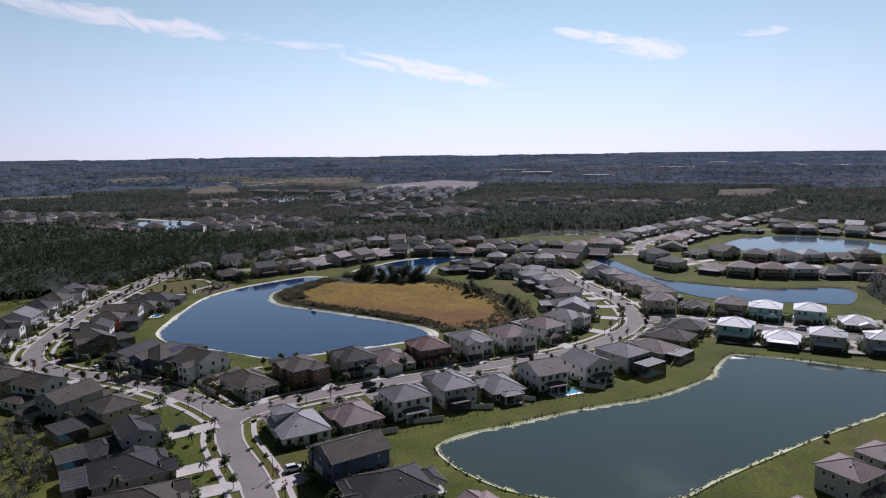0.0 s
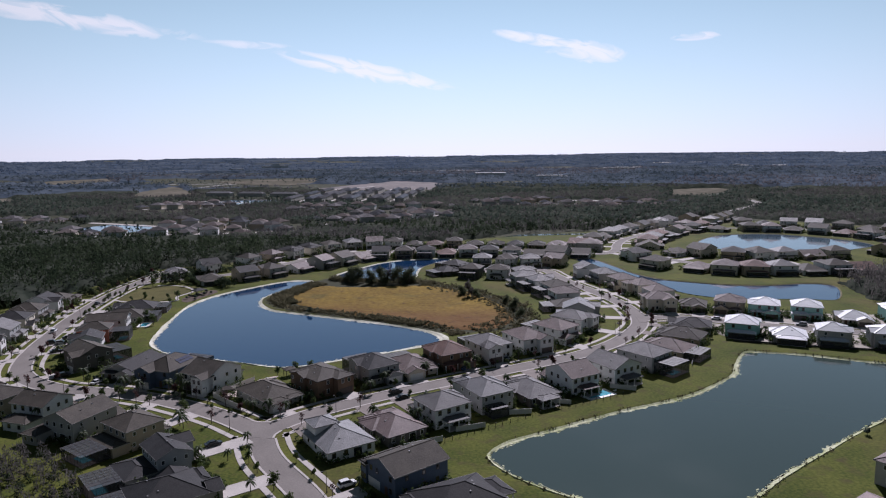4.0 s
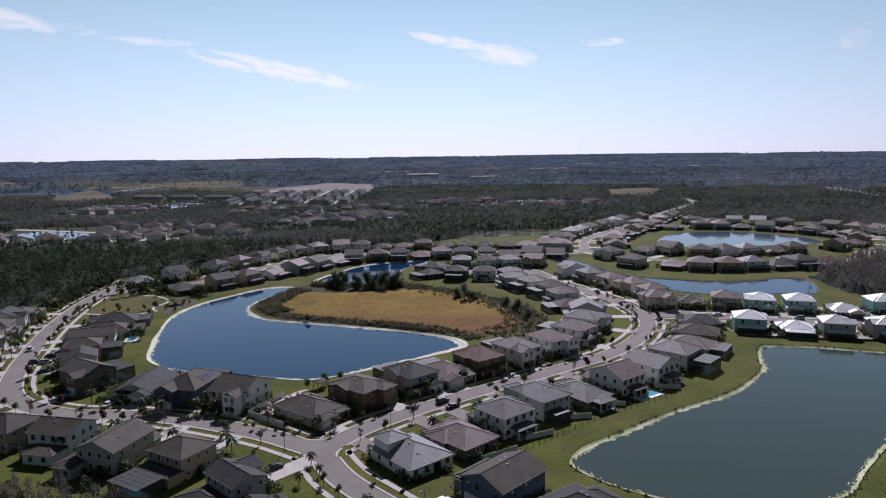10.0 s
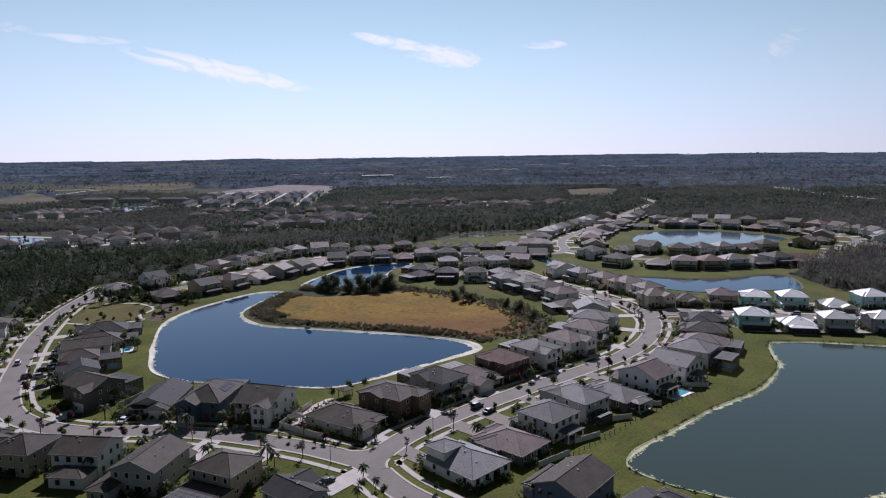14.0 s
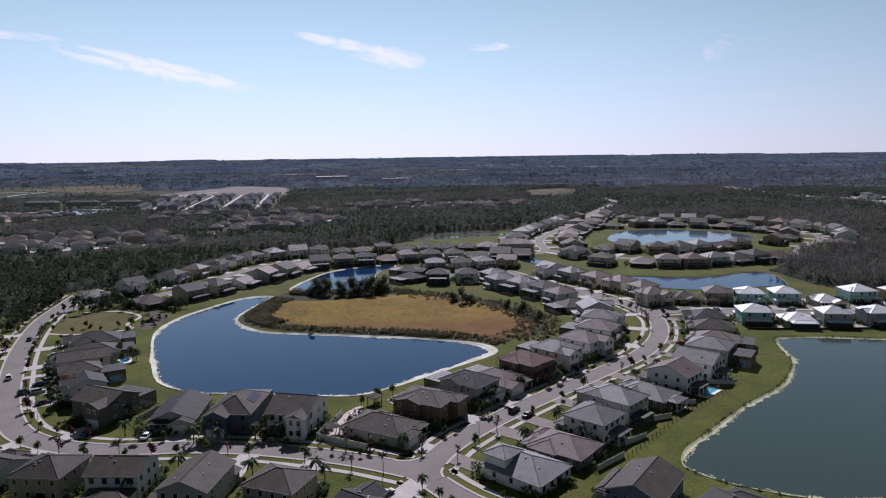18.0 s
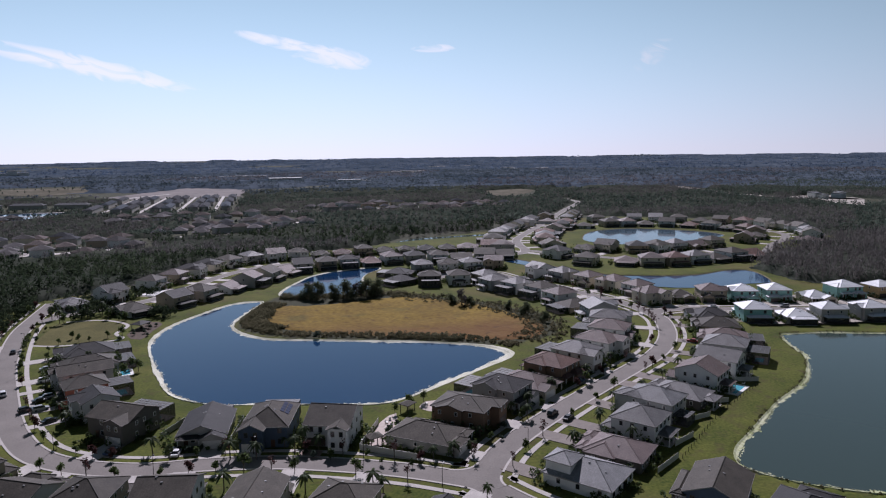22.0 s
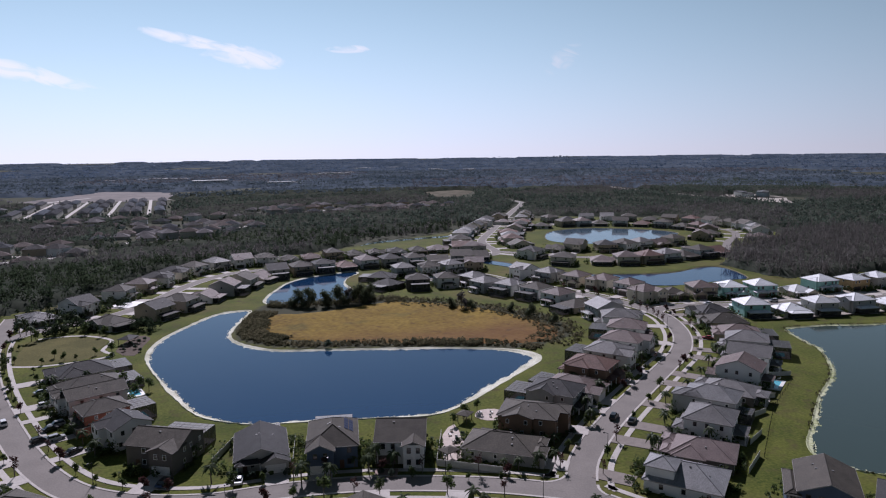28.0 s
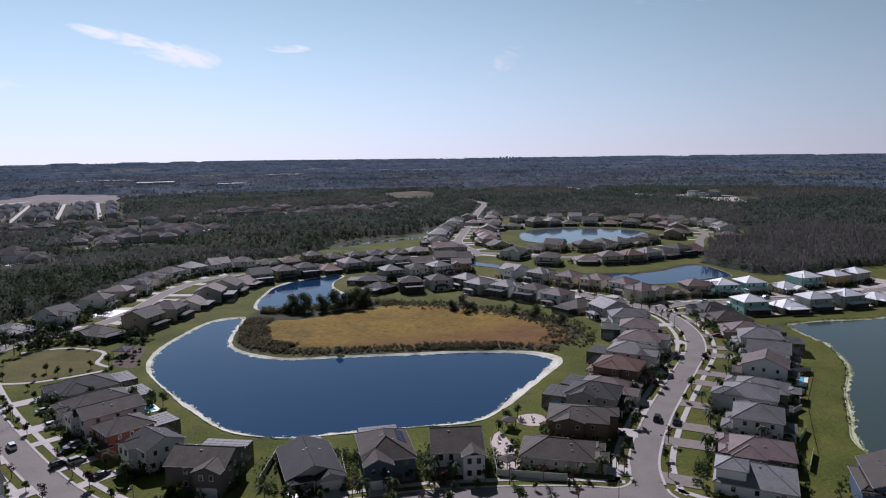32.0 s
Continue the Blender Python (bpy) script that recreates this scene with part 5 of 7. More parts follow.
# ------------------------------------------------------------ woods, shrubs: joined foliage
def blades(name, C, R, K, size, mat, label, seed, cone=0.0, flat=0.6, category="woods", thin=0.7):
    """One mesh of many leaf blades round many crown centres. C: centres (n,3), R: radii (n,3)."""
    rng = np.random.default_rng(seed)
    n = len(C)
    d = rng.normal(size=(n, K, 3))
    d /= np.linalg.norm(d, axis=-1, keepdims=True)
    q = rng.uniform(0.35, 1.0, (n, K, 1))
    off = d * q
    if cone:
        off[..., :2] *= (1 - cone * (off[..., 2:3] + 1) / 2)
    P = C[:, None, :] + off * R[:, None, :]
    a = rng.normal(size=(n, K, 3)) * (1, 1, flat)
    a /= np.linalg.norm(a, axis=-1, keepdims=True)
    b = np.cross(a, rng.normal(size=(n, K, 3)))
    b /= np.linalg.norm(b, axis=-1, keepdims=True)
    s = (size * rng.uniform(0.6, 1.4, (n, K, 1))) * np.ones((n, 1, 1))
    V = np.stack([P - a * s, P + b * s * thin, P + a * s, P - b * s * thin], 2).reshape(-1, 3)
    m = n * K
    me = bpy.data.meshes.new(name)
    me.vertices.add(m * 4)
    me.vertices.foreach_set("co", V.astype(np.float32).reshape(-1))
    me.loops.add(m * 4)
    me.loops.foreach_set("vertex_index", np.arange(m * 4, dtype=np.int32))
    me.polygons.add(m)
    me.polygons.foreach_set("loop_start", np.arange(0, m * 4, 4, dtype=np.int32))
    me.update(calc_edges=True)
    me.materials.append(mat)
    return tagged(piece(name, me), label, category, kind="stuff")


def strew(poly, spacing, seed, keep_out=()):
    rng = np.random.default_rng(seed)
    xs, ys = [p[0] for p in poly], [p[1] for p in poly]
    n = int((max(xs) - min(xs)) * (max(ys) - min(ys)) / spacing ** 2)
    X, Y = rng.uniform(min(xs), max(xs), n), rng.uniform(min(ys), max(ys), n)
    ok = inside(poly, X, Y)
    for o in keep_out:
        ok &= ~inside(o, X, Y)
    return X[ok], Y[ok], rng


ESTATE_FAR = [(-388, 968), (-192, 968), (-188, 1300), (-388, 1300)]
SANDS = [(-430, 1300), (-400, 1446), (-326, 1640), (-212, 1560), (-190, 1420), (-196, 1300), (-300, 1296)]
FAR_POND = [(-517, 1010), (-486, 1045), (-405, 1050), (-395, 985), (-464, 935)]
ROW_FAR = [(-575, 1085), (-400, 1060), (-395, 1175), (-570, 1200)]
FIELDS = [[(-758, 1252), (-798, 1462), (-668, 1269), (-600, 1150), (-640, 1090), (-690, 1110)], [(-787, 1681), (-575, 1794), (-505, 1575), (-582, 1477)],
          [(-997, 1031), (-908, 1104), (-831, 1009), (-915, 946)], [(-1300, 1718), (-1266, 1936), (-1055, 1638), (-1102, 1475)]]
TOWNS = [[(-500, 600), (-420, 575), (-300, 590), (-240, 630), (-250, 700), (-330, 730), (-500, 730)], [(-235, 680), (-160, 690), (-110, 770), (-100, 830), (-160, 930), (-240, 850)],
         ESTATE_FAR, SANDS, FAR_POND, ROW_FAR, *FIELDS, [(205, 1070), (245, 1266), (325, 1299), (345, 1236), (265, 1060)],
         [(295, 1000), (330, 1030), (300, 1040)], [(560, 900), (600, 900), (660, 1230), (610, 1240)], [(-1000, 1450), (-560, 1600), (-560, 1900), (-1000, 1800)], [(-760, 600), (-560, 620), (-520, 720), (-560, 800), (-760, 780)],
         [(-80, 900), (120, 905), (210, 950), (90, 1030), (-60, 1050), (-120, 990)], [(-560, 830), (-460, 820), (-420, 980), (-560, 1030)], [(-45, 590), (-30, 650), (70, 655), (130, 780), (100, 780), (60, 650), (40, 590)],
         [(560, 735), (600, 730), (700, 800), (700, 945), (600, 900)]]
WOOD_W = [(-620, 150), (-330, 178), (-262, 198), (-256, 222), (-266, 262), (-278, 300), (-286, 336), (-276, 352), (-268, 425), (-236, 448), (-216, 478), (-204, 520), (-180, 545), (-130, 555), (-73, 578), (-45, 600), (0, 622), (44, 640), (70, 668), (96, 692), (150, 742), (190, 770), (235, 735), (300, 690), (330, 690), (480, 800), (480, 1250), (-900, 1250), (-900, 500)]
SLOUGH = [(-46, 588), (-34, 596), (10, 604), (40, 607), (56, 612), (72, 640), (78, 668), (66, 672), (58, 640), (20, 632), (-24, 622), (-50, 606)]
BELT = [(-420, 380), (-275, 370), (-268, 425), (-236, 448), (-216, 478), (-204, 520), (-180, 545), (-130, 555), (-73, 578), (-45, 600), (0, 622), (44, 640), (70, 668), (96, 692), (150, 745), (180, 790), (140, 790), (60, 720), (-25, 665), (-80, 660), (-190, 600), (-260, 550), (-420, 530)]


def patchy(X, Y, s=0.011):
    """Stands of bare grey-brown trees among the evergreens."""
    return np.sin(X * s + 2.0 * np.sin(Y * s * 0.7)) + np.sin(Y * s * 1.3 - X * s * 0.5) > 0.25


X, Y, rng = strew(WOOD_W, 7.0, 21, TOWNS + [BELT])
ok = distance(SF, X, Y, False) > 9
X, Y = X[ok], Y[ok]
Xd, Yd, rng = strew(BELT, 5.2, 121, [SLOUGH])
X, Y = np.concatenate([X, Xd]), np.concatenate([Y, Yd])
Hh = rng.uniform(7.5, 12.0, X.shape) * np.clip(1.15 - (Y - 400) / 2500, 0.7, 1.15) * np.where((Y > 610 + 0.35 * X) & (Y < 1300), 0.72, 1.0)
bare = patchy(X, Y) & (Y > 560)
mix_ = (rng.uniform(0, 1, X.shape) < 0.22) & (Y > 600)
# deep green stays nearby; past this line trees take the haze-tinted colour
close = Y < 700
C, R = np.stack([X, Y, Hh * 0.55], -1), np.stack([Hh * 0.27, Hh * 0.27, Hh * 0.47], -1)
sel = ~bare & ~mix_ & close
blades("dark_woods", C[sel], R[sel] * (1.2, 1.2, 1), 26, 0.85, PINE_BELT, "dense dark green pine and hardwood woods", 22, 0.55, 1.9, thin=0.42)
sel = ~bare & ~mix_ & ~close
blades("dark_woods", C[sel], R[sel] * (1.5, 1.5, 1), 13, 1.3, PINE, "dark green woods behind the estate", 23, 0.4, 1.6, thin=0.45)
sel = bare | mix_
blades("bare_woods", C[sel], R[sel] * (1.35, 1.35, 0.95), 14, 1.25, BROWNWOOD, "leafless grey-brown woods", 122, 0.4, 2.6, thin=0.25)
WOOD_E = [(150, 398), (147, 352), (168, 338), (205, 342), (260, 330), (420, 300), (900, 300), (1000, 1250), (480, 1250), (480, 800), (330, 700), (330, 600), (320, 500), (270, 470), (210, 450)]
X, Y, rng = strew(WOOD_E, 3.9, 23, TOWNS)
near_ = (X < 400) & (Y < 500)
X1, Y1 = X[near_], Y[near_]
Hh = rng.uniform(8.5, 12.5, X1.shape)
blades("bare_cypress_wood", np.stack([X1, Y1, Hh * 0.5], -1), np.stack([Hh * 0.2, Hh * 0.2, Hh * 0.52], -1), 22, 1.25, CYPRESS, "dense leafless grey cypress wood", 24, 0.65, 5.0, thin=0.13)
X2, Y2 = X[~near_][::4], Y[~near_][::4]
Hh = rng.uniform(7.5, 12.5, X2.shape)
bare = patchy(X2, Y2) | (rng.uniform(0, 1, X2.shape) < 0.15)
C, R = np.stack([X2, Y2, Hh * 0.5], -1), np.stack([Hh * 0.44, Hh * 0.44, Hh * 0.5], -1)
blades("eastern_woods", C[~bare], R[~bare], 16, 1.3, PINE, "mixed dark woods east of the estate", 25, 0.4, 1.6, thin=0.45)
blades("eastern_bare_woods", C[bare], R[bare], 15, 1.3, BROWNWOOD, "leafless grey-brown woods east of the estate", 125, 0.4, 2.6, thin=0.25)
# far country: clumps of canopy out to the horizon, bluer with distance as painted haze
for k, (reach0, reach1, spacing, size, mat, bare_mat, label) in enumerate(((0, 2500, 17, 5.0, FARWOOD, FARBARE, "far mixed woodland with blue haze painted into its colour"), (2500, 4950, 46, 12, HORIZON_WOOD, HORIZON_WOOD, "woodland reaching the horizon, its haze painted in as blue"))):
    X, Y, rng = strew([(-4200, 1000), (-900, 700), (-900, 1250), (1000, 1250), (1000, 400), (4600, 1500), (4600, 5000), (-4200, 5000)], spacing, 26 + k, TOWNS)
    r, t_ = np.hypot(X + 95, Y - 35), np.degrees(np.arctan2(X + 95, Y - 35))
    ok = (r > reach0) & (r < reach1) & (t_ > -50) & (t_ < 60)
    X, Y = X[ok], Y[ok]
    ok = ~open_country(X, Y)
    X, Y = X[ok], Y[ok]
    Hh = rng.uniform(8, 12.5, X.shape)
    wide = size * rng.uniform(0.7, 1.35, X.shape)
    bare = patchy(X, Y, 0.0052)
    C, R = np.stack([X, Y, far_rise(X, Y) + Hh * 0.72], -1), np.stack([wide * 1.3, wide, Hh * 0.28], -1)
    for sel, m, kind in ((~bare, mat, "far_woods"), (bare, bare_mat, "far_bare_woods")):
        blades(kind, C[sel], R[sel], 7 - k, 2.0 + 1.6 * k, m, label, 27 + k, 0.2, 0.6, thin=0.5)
# canopy sheet filling gaps under the tree tops, shade or haze painted in, in ever wider cells
rad = [340.0]
while rad[-1] < 5150:
    rad.append(rad[-1] * 1.012 + 0.6)
rad = np.array(rad)
turn_ = np.radians(np.arange(-62, 72, 0.36))
RR, TT = np.meshgrid(rad, turn_, indexing="ij")
rng = np.random.default_rng(33)
RR, TT = RR * (1 + rng.uniform(-0.005, 0.005, RR.shape)), TT + rng.uniform(-0.0025, 0.0025, TT.shape)
KX, KY = -95 + RR * np.sin(TT), 35 + RR * np.cos(TT)
cov = inside(WOOD_W, KX, KY) | inside(BELT, KX, KY) | inside(WOOD_E, KX, KY)
clear = open_country(KX, KY)
far_ = ((KY > 1245) | (KX > 1000) | (KX < -895)) & (KY > 300)
cov |= far_ & ~clear
for o in TOWNS + [SLOUGH]:
    cov &= ~inside(o, KX, KY)
cov &= distance(SF, KX, KY, False) > 8
lump = np.array([[noise.noise((a * 0.02, b * 0.02, 0.0)) for a, b in zip(ra, rb)] for ra, rb in zip(KX, KY)])
core = cov.copy()
core[1:-1, 1:-1] &= cov[:-2, 1:-1] & cov[2:, 1:-1] & cov[1:-1, :-2] & cov[1:-1, 2:]
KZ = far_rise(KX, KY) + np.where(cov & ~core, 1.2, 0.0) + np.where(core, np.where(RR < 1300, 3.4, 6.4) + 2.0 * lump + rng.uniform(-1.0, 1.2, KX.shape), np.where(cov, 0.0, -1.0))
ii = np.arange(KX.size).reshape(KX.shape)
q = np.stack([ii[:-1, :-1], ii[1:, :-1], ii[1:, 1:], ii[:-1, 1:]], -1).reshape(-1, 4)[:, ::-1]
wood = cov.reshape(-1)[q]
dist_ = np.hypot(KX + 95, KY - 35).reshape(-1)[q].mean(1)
for name, sel, mat, label in (("wood_canopy", (dist_ < 1350), CANOPY, "filler canopy behind the estate, coloured dark for shade between trees"), ("far_canopy", (dist_ >= 1350), FAR_CANOPY, "canopy of distant woods, blue haze painted into its colour")):
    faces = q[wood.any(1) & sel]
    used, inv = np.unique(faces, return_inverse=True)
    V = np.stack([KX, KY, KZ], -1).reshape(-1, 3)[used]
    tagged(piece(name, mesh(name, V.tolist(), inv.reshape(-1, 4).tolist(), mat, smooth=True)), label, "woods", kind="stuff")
# scrub behind the near gardens
X, Y, rng = strew([(-330, 150), (-235, 170), (-190, 163), (-147, 154), (-131, 146), (-121, 128), (-112, 105), (-118, 85), (-330, 60)], 3.0, 28)
ok = np.array([free_spot(a, b, 0.5) for a, b in zip(X, Y)])
X, Y = X[ok], Y[ok]
Hh = rng.uniform(2.5, 7, X.shape)
blades("garden_edge_scrub", np.stack([X, Y, Hh * 0.5], -1), np.stack([Hh * 0.3, Hh * 0.3, Hh * 0.5], -1), 40, 0.62, CYPRESS, "grey half-bare scrub behind the gardens", 29, 0.4, 2.6, category="scrub", thin=0.13)
X, Y, rng = strew([(-330, 150), (-235, 170), (-190, 163), (-147, 154), (-131, 146), (-121, 128), (-112, 105), (-118, 85), (-330, 60)], 4.0, 30)
ok = np.array([free_spot(a, b, 0.5) for a, b in zip(X, Y)])
X, Y = X[ok], Y[ok]
Hh = rng.uniform(1.5, 5, X.shape)
blades("green_scrub", np.stack([X, Y, Hh * 0.5], -1), np.stack([Hh * 0.4, Hh * 0.4, Hh * 0.5], -1), 50, 0.24, PINE_BELT, "green scrub behind the gardens", 31, 0.3, category="scrub")

# ------------------------------------------------------------ marsh meadow on the island
MEADOW_LINE = curve_points([(-141, 378), (-147, 362), (-148, 348), (-143, 333), (-124, 318), (-103, 307), (-82, 299), (-61, 289), (-44, 286), (-31, 300), (-33, 322), (-40, 341), (-52, 361), (-78, 381), (-103, 377), (-126, 374)], True)
mx, my = np.arange(-152, -30, 1.5), np.arange(284, 384, 1.5)
MX, MY = np.meshgrid(mx, my)
md = distance(MEADOW_LINE, MX, MY)
md[~inside(MEADOW_LINE, MX, MY)] *= -1
MZ = np.clip(md * 0.12, -0.3, 0.42) + np.array([[0.25 * noise.noise((a * 0.12, b * 0.12, 0)) + 0.12 * noise.noise((a * 0.6, b * 0.6, 5)) for a in mx] for b in my])
MZ = np.where(md > 0, np.maximum(MZ, 0.06), -0.3)
ii = np.arange(MX.size).reshape(MX.shape)
q = np.stack([ii[:-1, :-1], ii[:-1, 1:], ii[1:, 1:], ii[1:, :-1]], -1).reshape(-1, 4)
keep = (md > -2.2).reshape(-1)[q].all(1)
mm = mesh("marsh_meadow", np.stack([MX, MY, MZ], -1).reshape(-1, 3).tolist(), q[keep].tolist(), MEADOW)
tagged(piece("marsh_meadow", mm), "orange-brown dry marsh grass covering the island", "meadow", kind="stuff")


def band(line, lo, hi, n, seed):
    """Places in a band along a line."""
    rng = np.random.default_rng(seed)
    N = normals(line)
    i = rng.integers(0, len(line), n)
    o = rng.uniform(min(lo, hi), max(lo, hi), n)
    P = np.array(line)[i] + np.array(N)[i] * o[:, None] + rng.normal(0, 0.8, (n, 2))
    return P[:, 0], P[:, 1], rng


edges = [(curve_points([(-150, 384), (-155, 370), (-158, 356), (-160, 345), (-157, 336), (-150, 326)]), 1, 12, 1000, 0.6, 1.9),
         (curve_points([(-150, 326), (-140, 318), (-125, 312.5), (-105, 305), (-84, 297), (-64, 287), (-56, 277)]), 0, 7, 620, 0.4, 1.5),
         (curve_points([(-140, 396), (-125, 391), (-105, 389), (-88, 390), (-80, 384)]), -3, 5, 460, 1.0, 3.2),
         (curve_points([(-78, 384), (-58, 366), (-45, 350), (-33, 335), (-27, 312), (-32, 295), (-45, 284)]), -10, 9, 760, 0.4, 1.9)]
CX, CH = [], []
for k, (line, lo, hi, n, h0, h1) in enumerate(edges):
    X, Y, rng = band(line, lo, hi, n, 40 + k)
    h = rng.uniform(h0, h1, n)
    CX.append(np.stack([X, Y, h * 0.45], -1))
    CH.append(h)
X, Y, rng = strew([(-100, 303), (-72, 291), (-66, 294), (-78, 301), (-96, 309)], 1.3, 47)
h = rng.uniform(0.6, 2.2, X.shape)
CX.append(np.stack([X, Y, h * 0.45], -1))
CH.append(h)
CX, CH = np.concatenate(CX), np.concatenate(CH)
dry_side = ~inside(LAKE_A, CX[:, 0], CX[:, 1]) & ~inside(LAKE_B, CX[:, 0], CX[:, 1]) & (distance(LAKE_A, CX[:, 0], CX[:, 1]) > 1.2)
CX, CH = CX[dry_side], CH[dry_side]
blades("island_scrub", CX, np.stack([CH * 0.75, CH * 0.75, CH * 0.55], -1), 32, 0.26, SHRUB, "olive-brown scrub ringing the island", 45, 0.2, category="scrub")
X, Y, rng = strew([(-262, 398), (-212, 418), (-210, 440), (-262, 432)], 6, 50)
X2, Y2, rng = strew([(-236, 372), (-226, 380), (-205, 372), (-192, 362), (-190, 372), (-205, 384), (-232, 392)], 3, 51)
X3, Y3, _ = band(curve_points([(-250, 345), (-254, 365), (-256, 390), (-258, 420)]), 5, 18, 130, 53)
X4, Y4, _ = band(curve_points([(-246, 384), (-228, 396), (-210, 412), (-198, 428)]), 7, 16, 60, 54)
X5, Y5, _ = strew([(-252, 384), (-240, 392), (-222, 388), (-208, 398), (-214, 412), (-236, 410), (-252, 402)], 4.5, 55)
X, Y = np.concatenate([X, X2, X3, X4, X5]), np.concatenate([Y, Y2, Y3, Y4, Y5])
ok = np.array([free_spot(a, b, 1.0) and min(nearest(o, a, b)[0] for o in (S2, SF)) > HALF + 1.5 for a, b in zip(X, Y)])
X, Y = X[ok], Y[ok]
Hh = np.random.default_rng(5).uniform(2.5, 6, X.shape)
blades("park_trees", np.stack([X, Y, Hh * 0.55], -1), np.stack([Hh * 0.4, Hh * 0.4, Hh * 0.45], -1), 60, 0.38, PINE_BELT, "small dark trees round the park lawn", 52, 0.2)

# ------------------------------------------------------------ garden planting round the houses
rng = np.random.default_rng(60)
GC, GH = [], []
for hx, hy, hr in HOUSES:
    n = 46 if hy < 345 else 30 if hy < 440 else 52
    a = rng.uniform(0, 2 * math.pi, n)
    q = (hr - 2) * rng.uniform(0.95, 1.28, n)
    for x, y in zip(hx + np.cos(a) * q, hy + np.sin(a) * q):
        if all(nearest(o, x, y)[0] > HALF + 5.2 for o in (S1, S2, S0, S3, SF, SE, RING)) and free_spot(x, y, -1.2):
            GC.append((x, y))
            GH.append((rng.uniform(0.7, 2.6) if rng.random() < 0.8 else rng.uniform(2.5, 4.5)) * (1.3 if hy > 440 else 1.0))
# hedges and beds close along the walls, thickest at the front corners
for M, w, d, g in PLOTS:
    if M.translation.y > 345:
        continue
    for k in range(30):
        side = rng.integers(0, 5)
        if side < 2:
            p = ((w / 2 + rng.uniform(0.7, 1.5)) * (1 if side else -1), rng.uniform(-d / 2, d / 2))
        elif side < 4:
            p = (-g * rng.uniform(0.02, 0.52) * w, -d / 2 + rng.uniform(-2.2, 0.6))
        else:
            p = (rng.uniform(-0.5, 0.5) * w, d / 2 + rng.uniform(0.6, 2.4))
        q = M @ Vector((*p, 0))
        if all(nearest(o, q.x, q.y)[0] > HALF + 4.6 for o in (S1, S2, S0, S3)):
            GC.append((q.x, q.y))
            GH.append(rng.uniform(0.5, 1.5) if side < 4 else rng.uniform(0.5, 2.4))
GC, GH = np.array(GC), np.array(GH)
wet = np.zeros(len(GC), bool)
for _, outline, _ in LAKES:
    wet |= inside(outline, GC[:, 0], GC[:, 1]) | (distance(outline, GC[:, 0], GC[:, 1]) < 4)
GC, GH = GC[~wet], GH[~wet]
close = GC[:, 1] < 400
for sel, K, leaf in ((close, 30, 0.29), (~close, 13, 0.5)):
    blades("garden_shrubs", np.concatenate([GC, (GH * 0.5)[:, None]], 1)[sel], np.stack([0.5 + GH * 0.25, 0.5 + GH * 0.25, GH * 0.5], -1)[sel], K, leaf, LEAF, "dark green shrubs and hedges round the houses", 61, 0.2, category="shrubs")

# bare building plots
def plot(name, pts, z, mat, label, category="plot"):
    line = curve_points(pts, True, 4)
    v = [(x, y, z) for x, y in line] + [(x, y, -0.3) for x, y in line]
    n = len(line)
    f = [tuple(range(n))[::1 if area_of(line) > 0 else -1]] + [(i, n + i, n + (i + 1) % n, (i + 1) % n)[::-1] for i in range(n)]
    tagged(piece(name, mesh(name, v, f, mat)), label, category, kind="structure")


plot("building_plot", [(54, 299), (55, 285), (66, 277), (90, 270), (140, 264), (190, 262), (190, 283), (150, 284), (115, 287), (88, 295), (66, 303)], 0.03, BARE, "pale sandy soil of a building plot")
plot("building_plot", [(74, 332), (78, 312), (95, 304), (125, 297), (160, 293), (190, 293), (190, 322), (150, 326), (120, 324), (96, 330)], 0.03, BARE, "pale sandy soil of a building plot")

slab = new("foundation_slab")
slab.matrix_basis = pose(-207, 430, 0, 0, 0, 55)
tagged(slab, "pale concrete foundation slab of an unbuilt house", "slab")
piece("slab", Shape().box(-7, -6, -0.2, 7, 6, 0.35).mesh("slab", TRIM), slab)
piece("footing", Shape().box(-9, -7.5, -0.2, 9, 7.5, 0.12).mesh("footing", BARE), slab)

# ------------------------------------------------------------ fences
def fence(pts, h, mat, label, rail=False, pitch=2.4):
    """A fence run: posts and panels (or rails and pickets)."""
    base = new("garden_fence")
    base.matrix_basis = pose(*pts[0], 0)
    tagged(base, label, "fence")
    for (x0, y0), (x1, y1) in zip(pts, pts[1:]):
        L = math.hypot(x1 - x0, y1 - y0)
        n = max(1, round(L / pitch))
        ang = math.degrees(math.atan2(y1 - y0, x1 - x0))
        step = L / n
        if rail:
            def bay():
                # one ladder of bars with shared corners
                bm = bmesh.new()
                grid = [[bm.verts.new((step * k / 6, 0, z)) for z in (0.12, h)] for k in range(7)]
                for a, b in zip(grid, grid[1:]):
                    bm.faces.new((a[0], b[0], b[1], a[1]))
                bmesh.ops.wireframe(bm, faces=bm.faces[:], thickness=0.035, use_replace=True, use_boundary=True)
                me = bpy.data.meshes.new("fence_panel")
                bm.to_mesh(me)
                bm.free()
                me.materials.append(mat)
                return me
        else:
            def bay():
                return Shape().box(0.05, -0.03, 0.05, step - 0.05, 0.03, h - 0.06).mesh("fence_panel", mat)
        panel = shared(("bay", rail, round(step, 2), h), bay)
        post = shared(("post", rail, h), lambda: Shape().box(-0.06, -0.06, -0.2, 0.06, 0.06, h + 0.05).mesh("fence_post", mat))
        for k in range(n):
            x, y = x0 + (x1 - x0) * k / n - pts[0][0], y0 + (y1 - y0) * k / n - pts[0][1]
            piece("fence_panel", panel, base, pose(x, y, 0, 0, 0, ang))
            piece("fence_post", post, base, pose(x, y, 0, 0, 0, ang))


